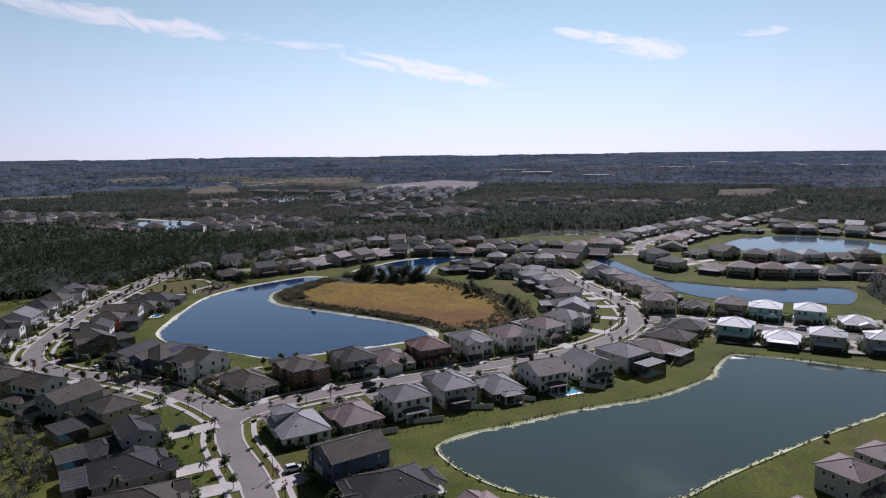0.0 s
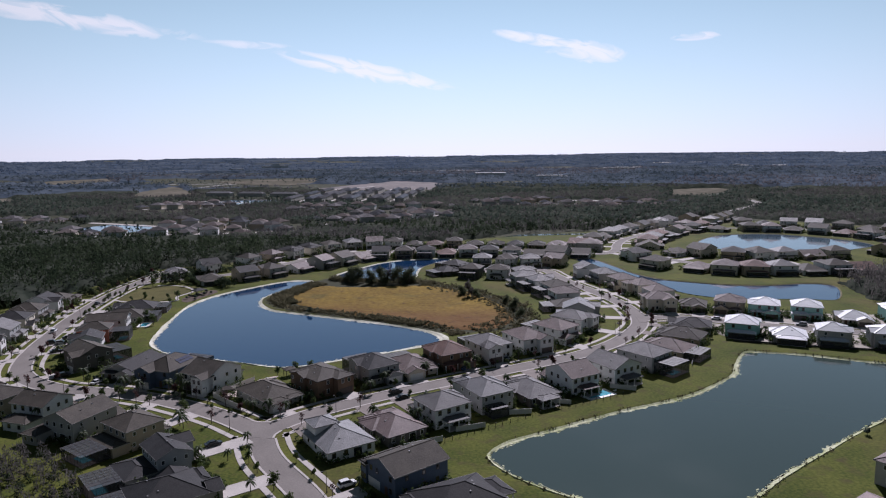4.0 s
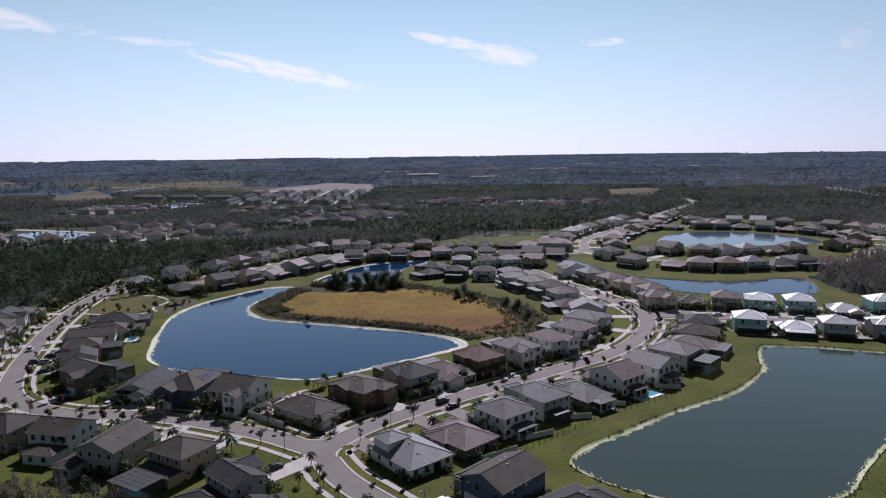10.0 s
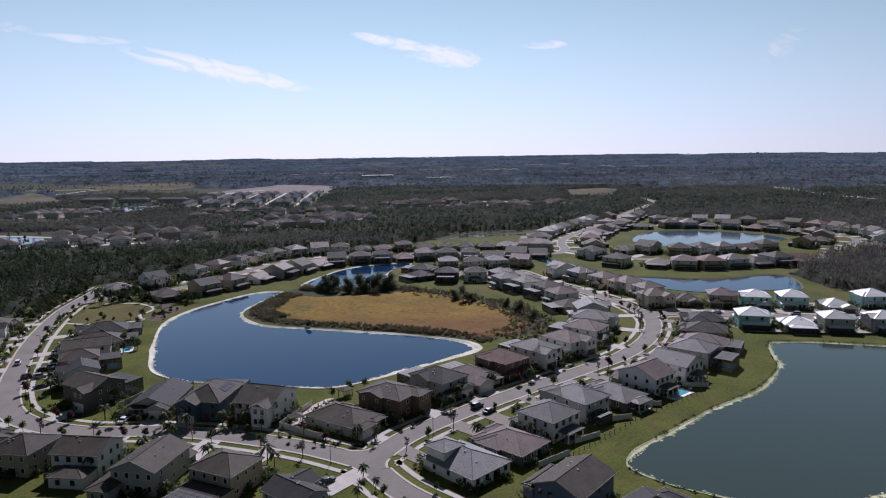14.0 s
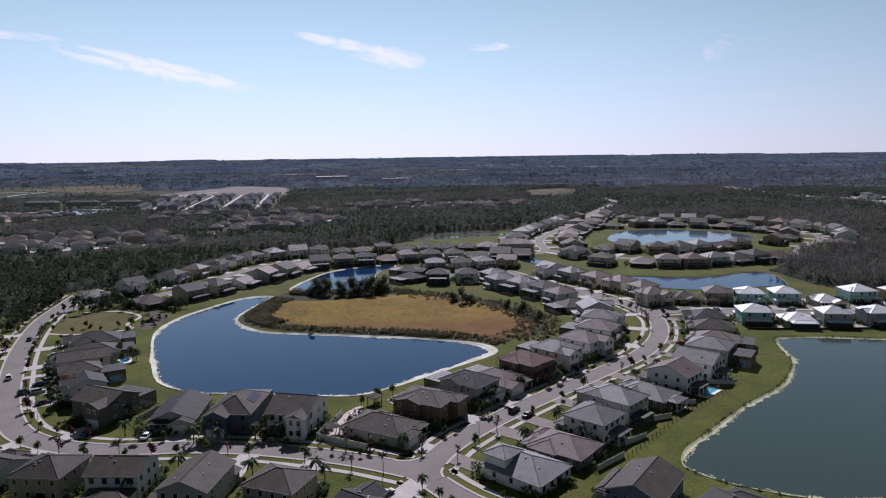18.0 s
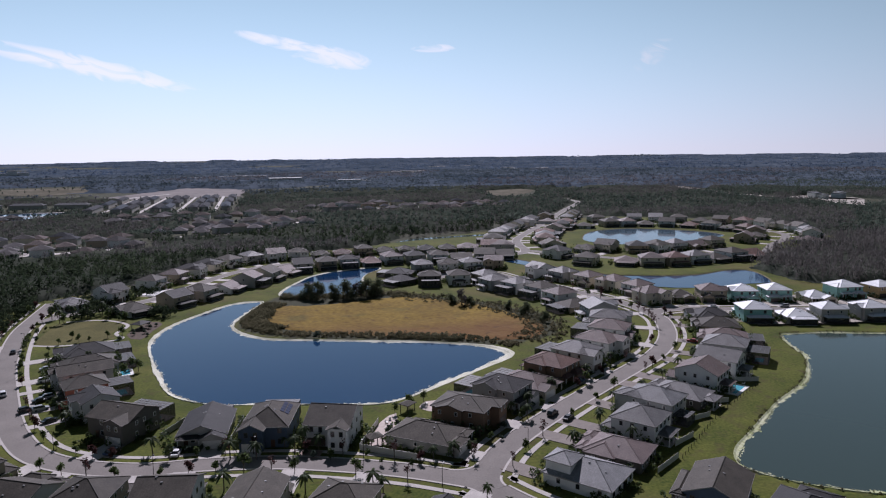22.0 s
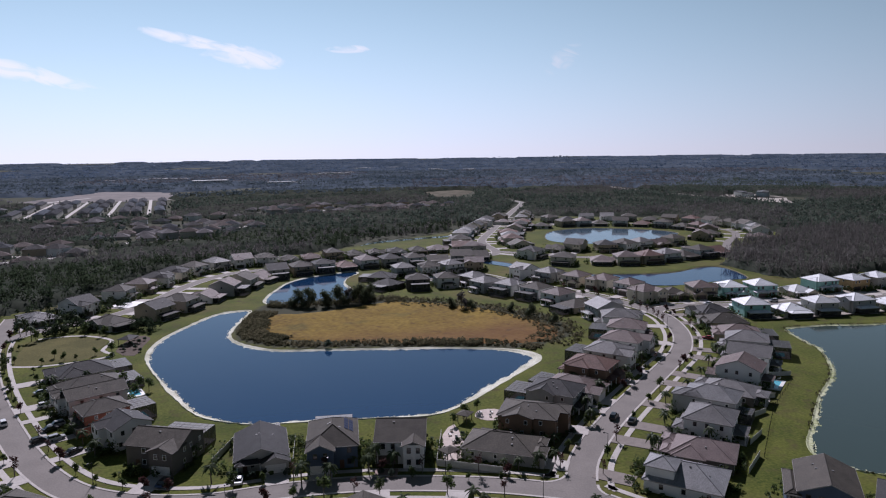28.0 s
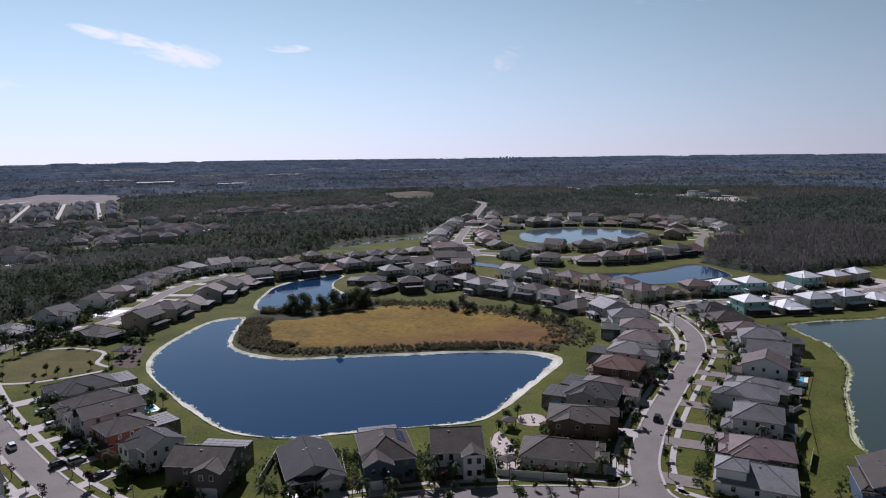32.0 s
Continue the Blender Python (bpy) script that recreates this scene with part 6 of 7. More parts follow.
VINYL, RAILS = "pale vinyl privacy fence beside a house", "thin black metal rail fence at the back lawn"
fence([(-116.9, 216), (-124.2, 200), (-111, 190.3)], 1.8, FENCE, VINYL)
fence([(-175.5, 221.5), (-167.5, 237)], 1.8, FENCE, VINYL)
fence([(-154, 228), (-156.8, 214)], 1.8, FENCE, VINYL)
fence([(-57.5, 168), (-48, 174)], 1.6, FENCE, VINYL)
fence([(-45, 180), (-37, 184)], 1.6, FENCE, VINYL)
fence([(-33, 193), (-24, 195)], 1.6, FENCE, VINYL)
fence([(-19, 204), (-12, 203)], 1.6, FENCE, VINYL)
fence([(1.5, 218.5), (9.5, 216.5)], 1.6, FENCE, VINYL)
fence([(-47.4, 173.2), (-32.4, 185.8), (-19.5, 196.5), (7, 213.5)], 1.2, IRON, RAILS, True, 2.6)
fence([(40, 265), (33, 243)], 1.2, FENCE, VINYL)
fence([(57, 276), (90, 268.5), (140, 262.5)], 0.9, IRON, "black silt fence along a building plot")

# ------------------------------------------------------------ patios, pools, park
STONE = material("pale_patio_pavers", (0.50, 0.42, 0.37), 0.85, 0.2, 0.5, 5, 0.25)
plot("patio", [(-110.7, 222), (-113.5, 207), (-116.5, 201.5), (-121.5, 201.5), (-119, 210), (-116, 217)], 0.06, STONE, "pale stone patio behind a house", "patio")
plot("patio", [(-103, 225), (-101, 221), (-97, 220.5), (-94, 224), (-95, 228), (-100, 229)], 0.06, STONE, "round rose stone patio by the lake", "patio")
MULCH = material("brown_bark_mulch", (0.085, 0.058, 0.042), 0.95, 0.35, 0.5, 4, 0.6)
plot("mulch_bed", [(-206, 340), (-200, 362), (-194, 357), (-196, 345), (-199, 331)], 0.04, MULCH, "brown mulch bed by the lake", "planting bed")
PARK = material("dry_park_lawn", (0.090, 0.088, 0.030), 0.95, 0.25, 0.08, 1.5, 0.4, 0.1, tint=(0.150, 0.132, 0.050), dist=0.06)
plot("park_lawn", [(-239, 371), (-223, 370), (-211, 358), (-213, 345), (-210, 336), (-228, 332), (-240, 336)], 0.03, PARK, "dry olive-brown park lawn", "lawn")
tagged(piece("park_path", ribbon("park_path", curve_points([(-238, 373), (-222, 372), (-209, 359), (-211, 344), (-207, 334), (-228, 330), (-241, 334)]), 0.8, -0.8, 0.06, -0.2, CONCRETE)), "pale curved park path", "path", kind="structure")


def pool(x, y, ang, w, d, label):
    base = new("swimming_pool")
    base.matrix_basis = pose(x, y, 0, 0, 0, ang)
    tagged(base, label, "pool")
    s = Shape()
    outer, inner = [(-w / 2 - 1.1, -d / 2 - 1.1), (w / 2 + 1.1, -d / 2 - 1.1), (w / 2 + 1.1, d / 2 + 1.1), (-w / 2 - 1.1, d / 2 + 1.1)], [(-w / 2, -d / 2), (w / 2, -d / 2), (w / 2, d / 2), (-w / 2, d / 2)]
    pts = [(u, v, z) for z in (0.16, -0.2) for ring in (outer, inner) for u, v in ring]
    f = []
    for i in range(4):
        j = (i + 1) % 4
        f += [(i, j, 4 + j, 4 + i), (8 + i, 8 + j, j, i), (4 + i, 4 + j, 12 + j, 12 + i)]
    s.poly(pts, *f)
    piece("pool_deck", s.mesh("pool_deck", TRIM), base, label="white pool deck")
    piece("pool_water", Shape().box(-w / 2, -d / 2, -0.2, w / 2, d / 2, 0.08).mesh("pool_water", POOL), base, label="turquoise pool water")


pool(-3.2, 212.2, 34, 8.5, 4.0, "turquoise swimming pool with a white deck behind a house")
pool(-196.4, 286, 105, 6.5, 3.0, "turquoise swimming pool beside a white house")


def pavilion(x, y, ang, w, d, label, roof="umber"):
    base = new("garden_pavilion")
    base.matrix_basis = pose(x, y, 0, 0, 0, ang)
    tagged(base, label, "pavilion")
    r = RoofMesh()
    r.add("hip", -w / 2, -d / 2, w / 2, d / 2, 2.6, 0.42, 0.3)
    piece("roof", mesh("roof", r.v, r.f, ROOF[roof], r.uv), base)
    post = shared("pavilion_post", lambda: Shape().box(-0.09, -0.09, 0, 0.09, 0.09, 2.6).mesh("post", TRIM_DARK))
    for u in (-1, 1):
        for v in (-1, 1):
            piece("post", post, base, pose(u * (w / 2 - 0.2), v * (d / 2 - 0.2), 0))


pavilion(-120, 202.5, 20, 3.6, 3.0, "dark-roofed garden pavilion on a stone patio")
pavilion(-107, 223, 40, 3.6, 3.2, "dark-roofed garden pavilion near the lake")
pavilion(-202, 351, 60, 6.5, 5.0, "dark-roofed boathouse pavilion by the lake", "char")


def lounge(x, y, ang):
    base = new("garden_chair")
    base.matrix_basis = pose(x, y, 0.06, 0, 0, ang)
    tagged(base, "white-cushioned lounge chair on a patio", "chair", "patio chairs")
    piece("seat", shared("lseat", lambda: Shape().box(-0.35, -0.4, 0.25, 0.35, 0.4, 0.42).mesh("seat", TRIM)), base)
    piece("backrest", shared("lback", lambda: Shape().box(-0.35, 0.32, 0.42, 0.35, 0.45, 0.85).mesh("backrest", TRIM)), base)
    for u in (-0.3, 0.3):
        for v in (-0.35, 0.35):
            piece("leg", shared("lleg", lambda: Shape().box(-0.03, -0.03, 0, 0.03, 0.03, 0.26).mesh("leg", IRON)), base, pose(u, v, 0))


for i, (x, y) in enumerate([(-113.6, 213), (-114.6, 215.4), (-115.4, 210.5), (-113.2, 218), (-117.5, 206), (-118.5, 207.5), (-99, 223), (-97.5, 225.5), (-100.5, 226.5), (-6, 215.5), (2.5, 215)]):
    lounge(x, y, i * 57)

# ------------------------------------------------------------ street lamps
def street_lamp(x, y):
    base = new("street_lamp")
    _, q = min((nearest(o, x, y) for o in (S0, S1, S2, S3)), key=lambda t: t[0])
    ang = math.degrees(math.atan2(q[1] - y, q[0] - x))
    base.matrix_basis = pose(x, y, 0, 0, 0, ang)
    tagged(base, "dark metal street lamp on a grass verge", "street lamp", "street lamps")
    piece("pole", shared("lamp_pole", lambda: Shape().tube((0, 0, -0.2), (0, 0, 5.2), 0.09, 0.06).mesh("pole", IRON)), base)
    piece("arm", shared("lamp_arm", lambda: Shape().tube((0, 0, 5.1), (0.9, 0, 5.35), 0.04, 0.035).mesh("arm", IRON)), base)
    piece("lantern", shared("lamp_head", lambda: Shape().box(0.7, -0.16, 5.1, 1.2, 0.16, 5.36).mesh("lantern", IRON)), base)
    piece("base_plate", shared("lamp_base", lambda: Shape().tube((0, 0, -0.1), (0, 0, 0.5), 0.16, 0.12, 8).mesh("base_plate", IRON)), base)


for x, y in [(-111.8, 170.8), (-231, 293), (-203.3, 221.3), (-125, 192.5), (-80.5, 189), (-173.8, 196.5), (-36, 236.5), (12, 282), (33, 305), (-242, 335), (-150, 204.5), (-73, 143)]:
    d, q = min((nearest(o, x, y) for o in (S0, S1, S2, S3)), key=lambda t: t[0])
    k = (HALF + 1.3) / max(d, 0.1)
    street_lamp(q[0] + (x - q[0]) * k, q[1] + (y - q[1]) * k)

# ------------------------------------------------------------ parked cars
PAINT = {n: material(n + "_car_paint", c, 0.28, 0.05, 1, 5, 0.0, 0.6) for n, c in (("black", (0.012, 0.012, 0.014)), ("white", (0.7, 0.7, 0.7)), ("blue", (0.03, 0.07, 0.16)), ("silver", (0.35, 0.36, 0.37)), ("red", (0.30, 0.02, 0.02)))}
LAMP_GLASS = material("car_lamp_glass", (0.5, 0.5, 0.48), 0.15, 0.05, 1, 5, 0.0, 0.7)


def loft(sections):
    """A closed body through cross sections (x, half width low, half width high, z low, z high)."""
    s = Shape()
    pts = []
    for x, a, b, z0, z1 in sections:
        pts += [(x, -a, z0), (x, -a * 1.02, (z0 + z1) / 2), (x, -b, z1), (x, b, z1), (x, a * 1.02, (z0 + z1) / 2), (x, a, z0)]
    n = len(sections)
    f = [(6 * i + k, 6 * i + (k + 1) % 6, 6 * i + 6 + (k + 1) % 6, 6 * i + 6 + k) for i in range(n - 1) for k in range(6)]
    f += [tuple(range(6))[::-1], tuple(6 * (n - 1) + k for k in range(6))]
    s.poly(pts, *f)
    return s


def car(x, y, ang, paint, suv=True):
    base = new("parked_car")
    base.matrix_basis = pose(x, y, 0.1, 0, 0, ang)
    tagged(base, f"{paint} {'sport utility car' if suv else 'saloon car'} parked at the street", "car", "parked cars")
    h = 1.02 if suv else 0.9
    t = 1.72 if suv else 1.42
    piece("body", shared(("car_body", suv, paint), lambda: loft([(-2.3, 0.75, 0.7, 0.45, 0.85), (-2.15, 0.88, 0.82, 0.32, h), (-0.9, 0.92, 0.86, 0.28, h), (0.8, 0.92, 0.86, 0.28, h - 0.02), (1.9, 0.9, 0.8, 0.3, h - 0.15), (2.25, 0.75, 0.65, 0.42, 0.75)]).mesh("body", PAINT[paint])), base)
    piece("cabin_glass", shared(("car_glass", suv), lambda: loft([(-2.05 if suv else -1.7, 0.80, 0.72, h - 0.04, h + 0.02), (-1.75 if suv else -1.0, 0.80, 0.64, h - 0.04, t - 0.05), (0.35, 0.80, 0.64, h - 0.04, t - 0.05), (1.15, 0.80, 0.72, h - 0.06, h)]).mesh("cabin_glass", GLASS)), base)
    piece("roof_panel", shared(("car_top", suv, paint), lambda: loft([(-1.8 if suv else -1.0, 0.66, 0.6, t - 0.07, t - 0.02), (-0.6, 0.66, 0.6, t - 0.06, t), (0.4, 0.66, 0.58, t - 0.07, t - 0.02)]).mesh("roof_panel", PAINT[paint])), base)
    for u in (-1.4, 1.4):
        for v in (-0.86, 0.86):
            wheel = piece("wheel", shared("car_tyre", lambda: Shape().tube((0, -0.11, 0), (0, 0.11, 0), 0.34, 0.34, 12).mesh("wheel", TYRE)), base, pose(u, v, 0.34))
            piece("rim", shared("car_rim", lambda: Shape().tube((0, -0.125, 0), (0, 0.125, 0), 0.2, 0.2, 10).mesh("rim", VENT)), wheel)
    for v in (-0.55, 0.55):
        piece("headlight", shared("car_light", lambda: Shape().box(-0.05, -0.14, -0.06, 0.06, 0.14, 0.06).mesh("headlight", LAMP_GLASS)), base, pose(2.16, v, 0.68))


for x, y, ang, paint, suv in [(-216.5, 262, 25, "black", False), (-214, 254, 25, "silver", True), (-208.5, 243, 40, "black", False), (-186, 215.5, 60, "black", True), (-170, 210, 80, "white", False), (-244, 324, 105, "black", False), (-67, 208.3, 40, "black", True), (-64, 204, 40, "black", False), (-47.5, 233, 130, "blue", False), (-230, 271.5, 110, "white", True), (-224.5, 297, 20, "silver", False), (-221, 283, 20, "white", True),
                              (-215.5, 264.5, 200, "silver", True), (-186.5, 215.5, 60, "blue", False), (-170.5, 211.5, 75, "black", False), (16, 262.5, 130, "red", False), (-67.5, 147.5, 40, "white", True), (-108.5, 166, 40, "black", False),
                              (-218, 254, 30, "black", True), (-33, 246, 125, "silver", False), (9, 330, 10, "white", True), (93, 302.5, 165, "silver", True), (60, 311, 160, "white", False), (-222.5, 312, 15, "blue", False)]:
    car(x, y, ang, paint, suv)

# ------------------------------------------------------------ distant settlements
FAR_HOUSES = []
PLOTS = []      # placing, width, depth and garage side of each near house


def far_houses(spots, seed):
    rr = random.Random(seed)
    for x, y in spots:
        FAR_HOUSES.append((x, y))
        base = new("distant_house")
        base.matrix_basis = pose(x, y, 0, 0, 0, rr.choice((0, 20, 60, 90, 110)))
        wall, roof = rr.choice(("greige", "white", "cream", "tan")), rr.choice(("umber", "char", "mauve", "terra"))
        st = rr.choice((1, 2))
        tagged(base, f"distant {TONE[wall]} house with a {ROOF_TONE[roof]} roof", "house", "distant houses")
        key = (wall, roof, st)
        hgt = 3.0 if st == 1 else 6.0

        def wall_mesh():
            return Shape().box(-7, -8, -0.3, 7, 8, hgt).mesh("wall", WALL[wall])

        def roof_mesh_():
            r = RoofMesh()
            r.add("hip", -7, -8, 7, 8, hgt)
            return mesh("roof", r.v, r.f, FAR_ROOF[roof], r.uv)
        piece("wall", shared(("fw", wall, st), wall_mesh), base)
        piece("roof", shared(("fr", roof, st), roof_mesh_), base)


rr = random.Random(77)
far_houses([(x + rr.uniform(-4, 4), y + rr.uniform(-4, 4)) for x, y in [(-346, 628), (-326, 640), (-306, 648), (-286, 652), (-268, 650), (-256, 640), (-366, 646), (-384, 660), (-350, 656), (-330, 666), (-310, 672), (-290, 678), (-270, 680),
            (-300, 700), (-325, 698), (-350, 688), (-375, 680), (-395, 705), (-345, 712), (-420, 585), (-395, 590), (-440, 580)]], 1)
far_houses([(x + rr.uniform(-4, 4), y + rr.uniform(-4, 4)) for x, y in [(-217, 783), (-205, 760), (-190, 740), (-175, 722), (-160, 712), (-205, 790), (-190, 770), (-172, 750), (-156, 735), (-156, 810), (-140, 788), (-145, 765), (-130, 800), (-186, 907), (-165, 900), (-140, 896), (-119, 893), (-200, 880)]], 2)


def terrace(x, y, n, ang, roof):
    base = new("townhouse_row")
    base.matrix_basis = pose(x, y, 0, 0, 0, ang)
    tagged(base, f"distant row of joined houses with {ROOF_TONE[roof]} roofs", "townhouse row", "distant townhouse rows")
    s, r = Shape(), RoofMesh()
    s.box(-6, -n * 6, -0.3, 6, n * 6, 6)
    r.add("hip", -6, -n * 6, 6, n * 6, 6.0, 0.42)
    piece("wall", s.mesh("wall", WALL["greige"]), base)
    piece("roof", mesh("roof", r.v, r.f, FAR_ROOF[roof], r.uv), base)


for i, x in enumerate((-375, -342, -328, -294, -280, -247, -233, -205)):
    for j in range(3):
        terrace(x, 1030 + 92 * j, 6, 2, ("char", "slate", "char")[(i + j) % 3])
    if i % 2 == 0:
        tagged(piece("road_far", ribbon("road_far", [(x + 16, 975), (x + 8, 1310)], 2.4, -2.4, 0.3, -0.3, CONCRETE)), "pale distant street", "road", kind="structure")
for k in range(3):
    terrace(-545 + 62 * k, 1140 - 12 * k, 4, 80, "silver")
far_houses([(60 + 24 * i, 930 + 14 * (i % 3)) for i in range(6)] + [(-90 + 30 * i, 985 + 20 * (i % 2)) for i in range(5)], 4)
far_houses([(-690 + 24 * (i % 8) + rr.uniform(-4, 4), 630 + 32 * (i // 8) + 4 * (i % 8)) for i in range(28)] + [(-310 + 22 * (i % 5), 830 + 30 * (i // 5) + 4 * (i % 5)) for i in range(14)] + [(-545 + 24 * (i % 5), 890 + 34 * (i // 5)) for i in range(15)], 5)


def patch(name, pts, mat, label, category, z=0.25):
    plot(name, pts, z, mat, label, category)


plot("pond_far", [(-478, 645), (-430, 612), (-405, 628), (-400, 655), (-425, 690), (-465, 690)], 0.1, WATER, "distant pond among trees", "water")
plot("slough", [(-44, 593), (-30, 602), (12, 612), (46, 616), (50, 624), (20, 622), (-24, 613)], 0.05, WATER_MURKY, "narrow dark slough behind the houses", "water")
plot("slough", [(62, 628), (72, 648), (74, 662), (68, 664), (62, 648)], 0.05, WATER_MURKY, "narrow dark slough behind the houses", "water")
plot("dock_path", [(-500, 705), (-390, 665), (-330, 620), (-330, 626), (-390, 672), (-500, 713)], 0.3, CONCRETE, "pale road by a distant pond", "road")
patch("bare_land", [(590, 960), (640, 850), (680, 830), (670, 905), (610, 985)], BARE, "pale cleared ground among the woods", "land")
patch("bare_land", SANDS, SAND_FAR, "pinkish cleared building land far off", "land")
plot("pond_far", FAR_POND, 0.1, WATER, "distant pond among trees", "water")
for k, line in enumerate(FIELDS):
    patch("far_field", line, FIELD, "tawny open field far off among woods", "field", 0.6)
patch("far_field", [(218, 1135), (255, 1262), (325, 1295), (338, 1238), (262, 1122)], FIELD, "brown open field among the woods", "field")
patch("bare_land", [(575, 985), (590, 985), (650, 1228), (632, 1232)], BARE, "pale cleared strip among the woods", "land")
for line in ([(-900, 1185), (-844, 1200), (-753, 1272), (-715, 1420), (-696, 1547), (-563, 1755), (-470, 1800)], [(-600, 1030), (-514, 1018), (-430, 985), (-354, 966)], [(-1050, 1560), (-800, 1560), (-640, 1600)], [(-640, 1060), (-520, 1070), (-400, 1058), (-390, 1300), (-330, 1420)], [(-330, 575), (-265, 628), (-300, 650), (-400, 648)]):
    tagged(piece("road_far", ribbon("road_far", curve_points(line, step=15), 4, -4, 0.3, -0.3, CONCRETE)), "pale distant road", "road", kind="structure")


def block(name, x, y, ang, boxes, wall, label, category):
    base = new(name)
    base.matrix_basis = pose(x, y, float(far_rise(np.array([x]), np.array([y]))[0]), 0, 0, ang)
    tagged(base, label, category)
    for x0, y0, x1, y1, h in boxes:
        piece("wall", Shape().box(x0, y0, -1, x1, y1, h).mesh("wall", WALL[wall]), base)
        piece("roof", Shape().box(x0 - 0.4, y0 - 0.4, h, x1 + 0.4, y1 + 0.4, h + 0.8).mesh("roof", ROOF["silver"]), base)
        n = 0 if h > 21 or name != "warehouse" else max(2, int((x1 - x0) / 9))
        for k in range(n):
            u = x0 + (k + 0.5) * (x1 - x0) / n
            piece("window", shared(("bigwin", round(h)), lambda: Shape().box(-2, -0.15, h * 0.3, 2, 0.1, h * 0.75).mesh("window", GLASS)), base, pose(u, y0, 0))


block("warehouse", -105, 1880, 5, [(-42, -20, 42, 20, 10)], "white", "long white flat-roofed warehouse far off", "warehouse")
block("hospital", -1014, 2696, 20, [(-50, -15, -10, 15, 14), (-8, -15, 20, 15, 23), (22, -15, 55, 15, 16)], "white", "grey multi-storey block far off", "building")
# skyline set nearer and lower than life to fit the camera's view
for i, h in enumerate((8, 11, 10, 15, 12, 17, 14, 15, 11, 13, 9, 8)):
    block("city_tower", 2230 + i * 20, 4310 - i * 11, 30, [(-6 - i % 3 * 2, -5, 6 + i % 2 * 3, 5, h)], "white", "pale city tower, brought nearer and sized to fit the view", "tower")
rq = random.Random(5)
for cx, cy, n, spread in ((648, 2891, 6, 110), (790, 2479, 7, 90), (64, 1716, 4, 30), (-760, 2300, 6, 160), (-300, 2150, 7, 130), (1500, 2900, 6, 180), (330, 2350, 4, 60), (676, 880, 5, 40), (-1250, 2500, 5, 160), (1950, 2300, 4, 120)):
    for k in range(n):
        w = rq.uniform(9, 26) if cy > 1500 else rq.uniform(4, 8)
        block("far_shed", cx + rq.uniform(-1, 1) * spread, cy + rq.uniform(-0.5, 0.5) * spread, rq.uniform(-15, 15), [(-w, -8, w, 8, rq.uniform(5, 9))], "white", "low pale flat-roofed building far off among woods", "building")
patch("bare_land", [(690, 940), (640, 880), (600, 800), (560, 745), (590, 735), (640, 790), (690, 850)], BARE, "pale lot among the woods", "land")
for kind, x, y, sc in (("tall_palm", -235.7, 376.6, 1.2), ("tall_palm", -230.7, 380.5, 1.2), ("tall_palm", -244, 382.7, 1.2), ("tall_palm", -245.8, 380.5, 1.1), ("tall_palm", -240, 371, 1.1), ("tall_palm", -225, 385, 1.1),
                       ("palm", -156.5, 203.5, 1.3), ("palm", -140.5, 203, 1.2), ("palm", -97, 190, 0.88), ("palm", -92, 199, 0.82), ("palm", -124, 178, 1.2), ("palm", -122, 176, 1.0), ("palm", -56, 200, 1.0), ("palm", -57.5, 198, 1.0),
                       ("palm", -150, 201.5, 1.2), ("palm", -134.5, 203, 1.1), ("palm", -176, 212, 1.2), ("palm", -203, 238, 1.2), ("palm", -209, 262, 1.1), ("palm", -206, 256, 1.3), ("palm", -216, 284, 1.1), ("palm", -222, 300, 1.2), ("palm", -100, 168, 0.82), ("palm", -97, 162, 0.68), ("palm", -101, 158, 0.75), ("palm", -89, 143, 0.75), ("palm", -88, 216, 1.2), ("palm", -72, 216, 1.2), ("palm", -107, 190, 0.88), ("palm", -110, 192, 0.75), ("palm", -139, 181, 1.2), ("palm", -157, 187, 1.2), ("palm", -43, 236, 1.2), ("palm", -28, 247, 1.1), ("palm", -14, 258, 1.2), ("palm", -20, 226, 1.0), ("palm", -8, 236, 1.0), ("palm", 5, 246, 1.0), ("palm", -46, 212, 1.0), ("palm", -70, 188, 1.0), ("palm", -69, 186.5, 0.9), ("palm", -32, 219, 0.9), ("palm", -60, 226, 1.2), ("palm", -75, 208, 1.1)):
    plant(kind, x, y, sc, x * 11 % 360)

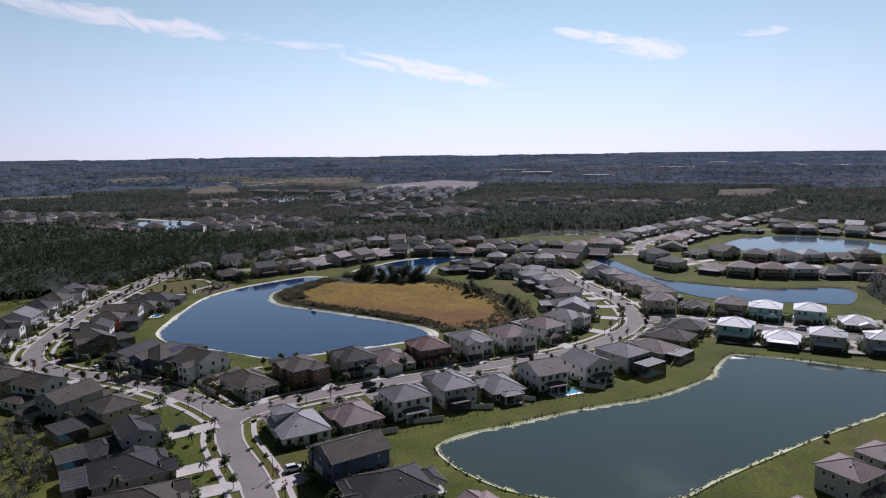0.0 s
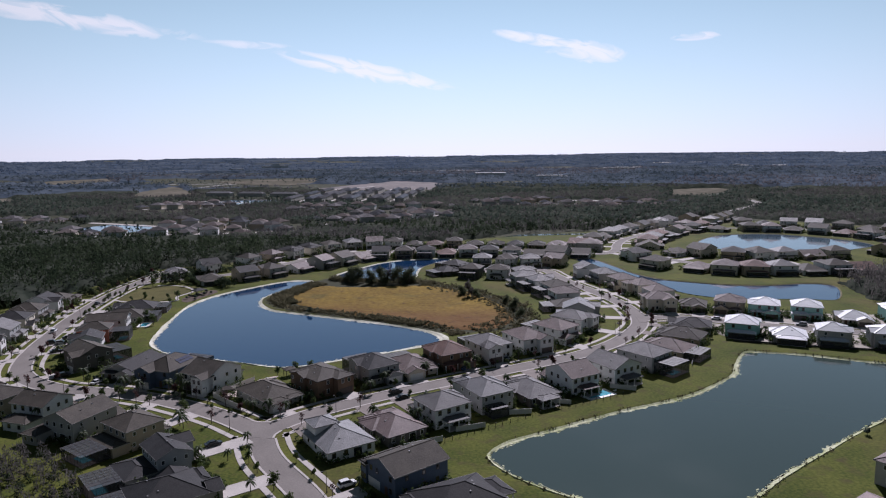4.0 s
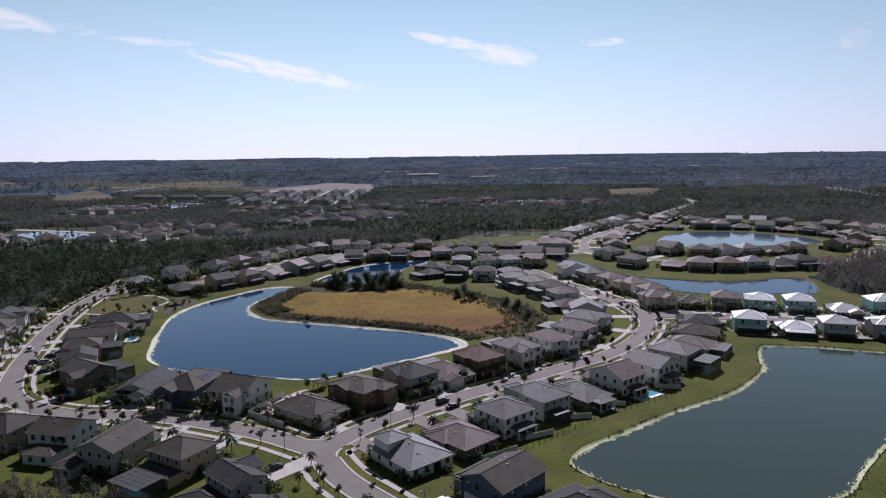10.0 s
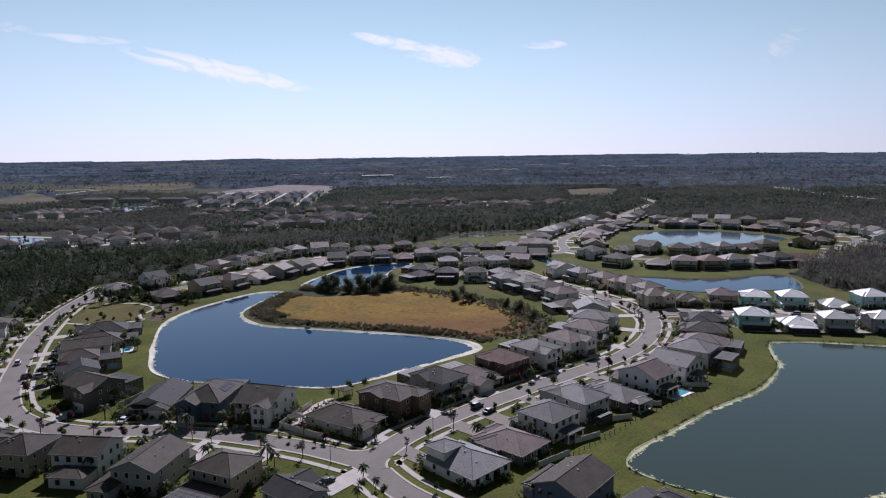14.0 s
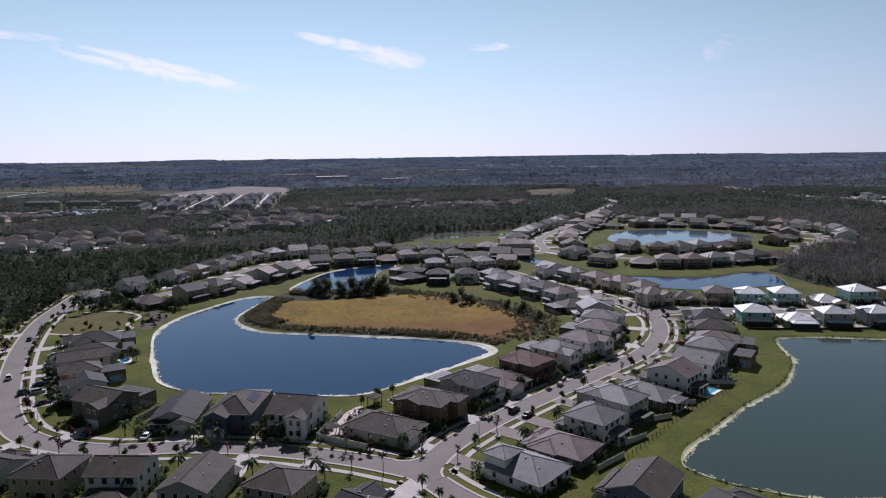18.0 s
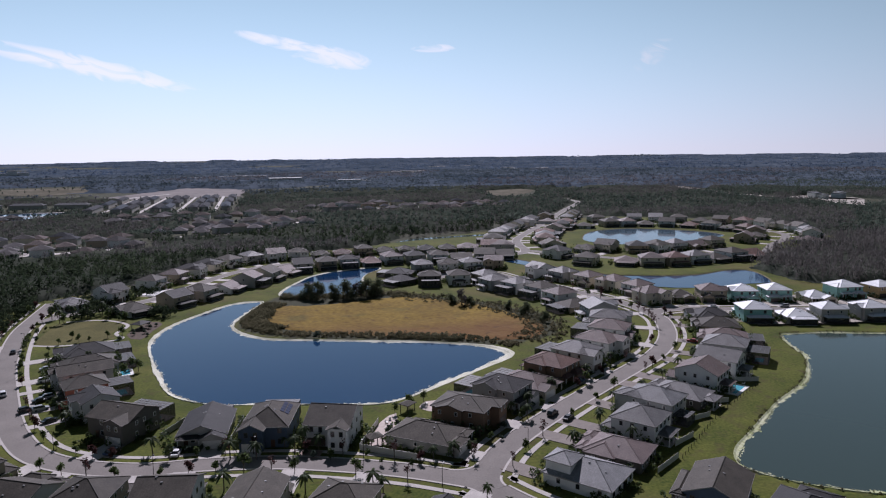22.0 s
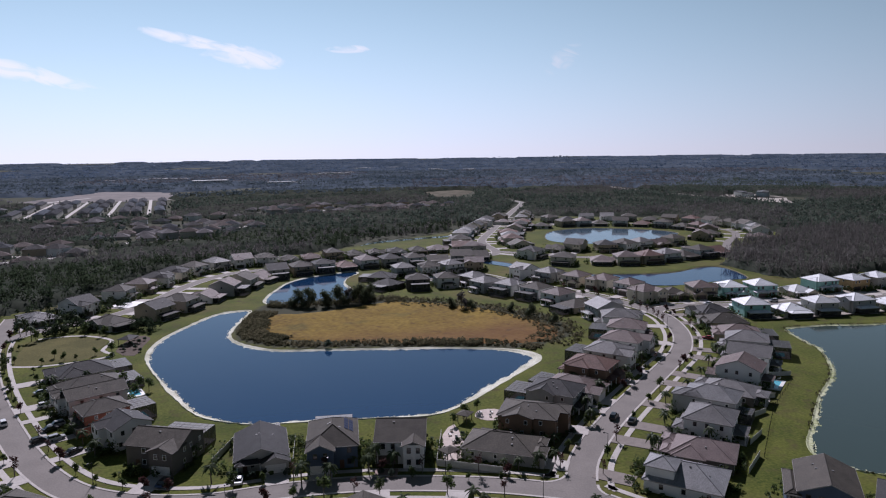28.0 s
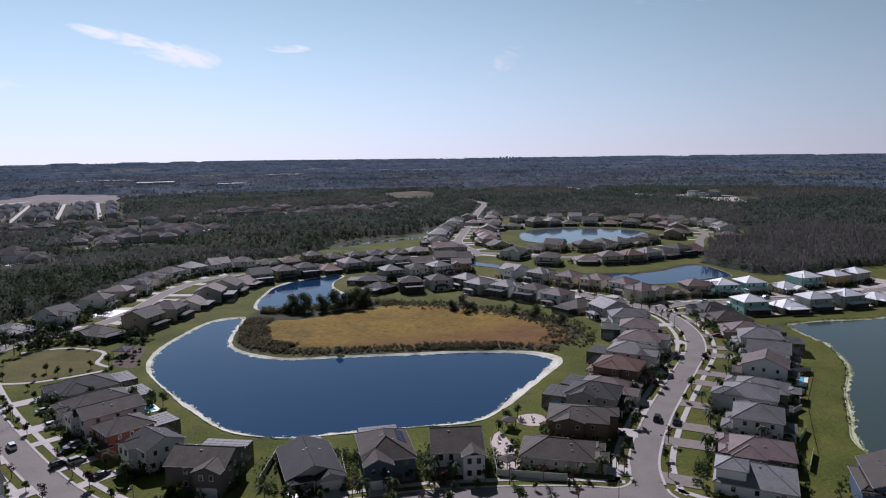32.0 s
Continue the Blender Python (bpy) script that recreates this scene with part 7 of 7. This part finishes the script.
far_houses([(-250 + 20 * (i % 8) + rr.uniform(-3, 3), 700 + 26 * (i // 8) + 8 * (i % 8) + rr.uniform(-3, 3)) for i in range(24) if not (i // 8 == 0 and i % 8 < 2)], 9)
far_houses([(-70 + 27 * (i % 9) + rr.uniform(-4, 4), 930 + 34 * (i // 9) - 3 * (i % 9)) for i in range(27)], 10)
far_houses([(-480 + 24 * (i % 9) + rr.uniform(-4, 4), 606 + 30 * (i // 9) + rr.uniform(-4, 4)) for i in range(9)], 12)
for line in ([(-420, 598), (-330, 612), (-262, 630)], [(-235, 690), (-170, 745), (-110, 800)], [(-60, 950), (60, 946), (180, 940)], [(-540, 880), (-440, 900)], [(40, 1010), (95, 1000), (150, 960), (200, 955)]):
    tagged(piece("road_far", ribbon("road_far", curve_points(line, step=15), 4.5, -4.5, 0.3, -0.3, CONCRETE)), "pale distant road", "road", kind="structure")
# trees standing among the distant houses
T = [strew(TOWNS[i], 9, 90 + i)[:2] for i in (0, 1, 2, 5, 11, 12, 13, 14, 15)]
X, Y = np.concatenate([t[0] for t in T]), np.concatenate([t[1] for t in T])
ok = np.ones(X.shape, bool)
for hx, hy in FAR_HOUSES:
    ok &= np.hypot(X - hx, Y - hy) > 9
ok &= (rng.uniform(0, 1, X.shape) < 0.16) & (distance(SF, X, Y, False) > 9) & ((Y < 1020) | (rng.uniform(0, 1, X.shape) < 0.3))
X, Y = X[ok], Y[ok]
Hh = np.random.default_rng(8).uniform(3.0, 6.5, X.shape)
blades("settlement_trees", np.stack([X, Y, Hh * 0.5], -1), np.stack([Hh * 0.4, Hh * 0.4, Hh * 0.5], -1), 20, 1.0, PINE, "dark trees among distant houses", 91, 0.4, 1.2, thin=0.6)

# houses beyond the murky lake's south bank
for x, y in ((61, 158), (75, 174), (47, 141)):
    house(x, y, S1, 2 if x == 61 else 1, 10, 12, "hip", "greige", "rose", 1, "hip", "", turn=41, drive="")
# dark weeds at the murky lake's edge
rng = np.random.default_rng(71)
line = curve_points(LAKE_C, True, 1.0)
N = normals(line, True)
sgn = 1 if area_of(line) > 0 else -1
pick = rng.integers(0, len(line), 520)
o = rng.uniform(0.2, 1.3, 520)
WC = np.array([(line[i][0] - sgn * N[i][0] * q, line[i][1] - sgn * N[i][1] * q, 0.15) for i, q in zip(pick, o)])
WC = WC[[noise.noise((x * 0.15, y * 0.15, 1)) > -0.05 for x, y, _ in WC]]
blades("shore_weeds", WC, np.full((len(WC), 3), 0.32), 14, 0.15, SHRUB, "dark weeds along the lake edge", 72, 0.1, 1.2, category="weeds")
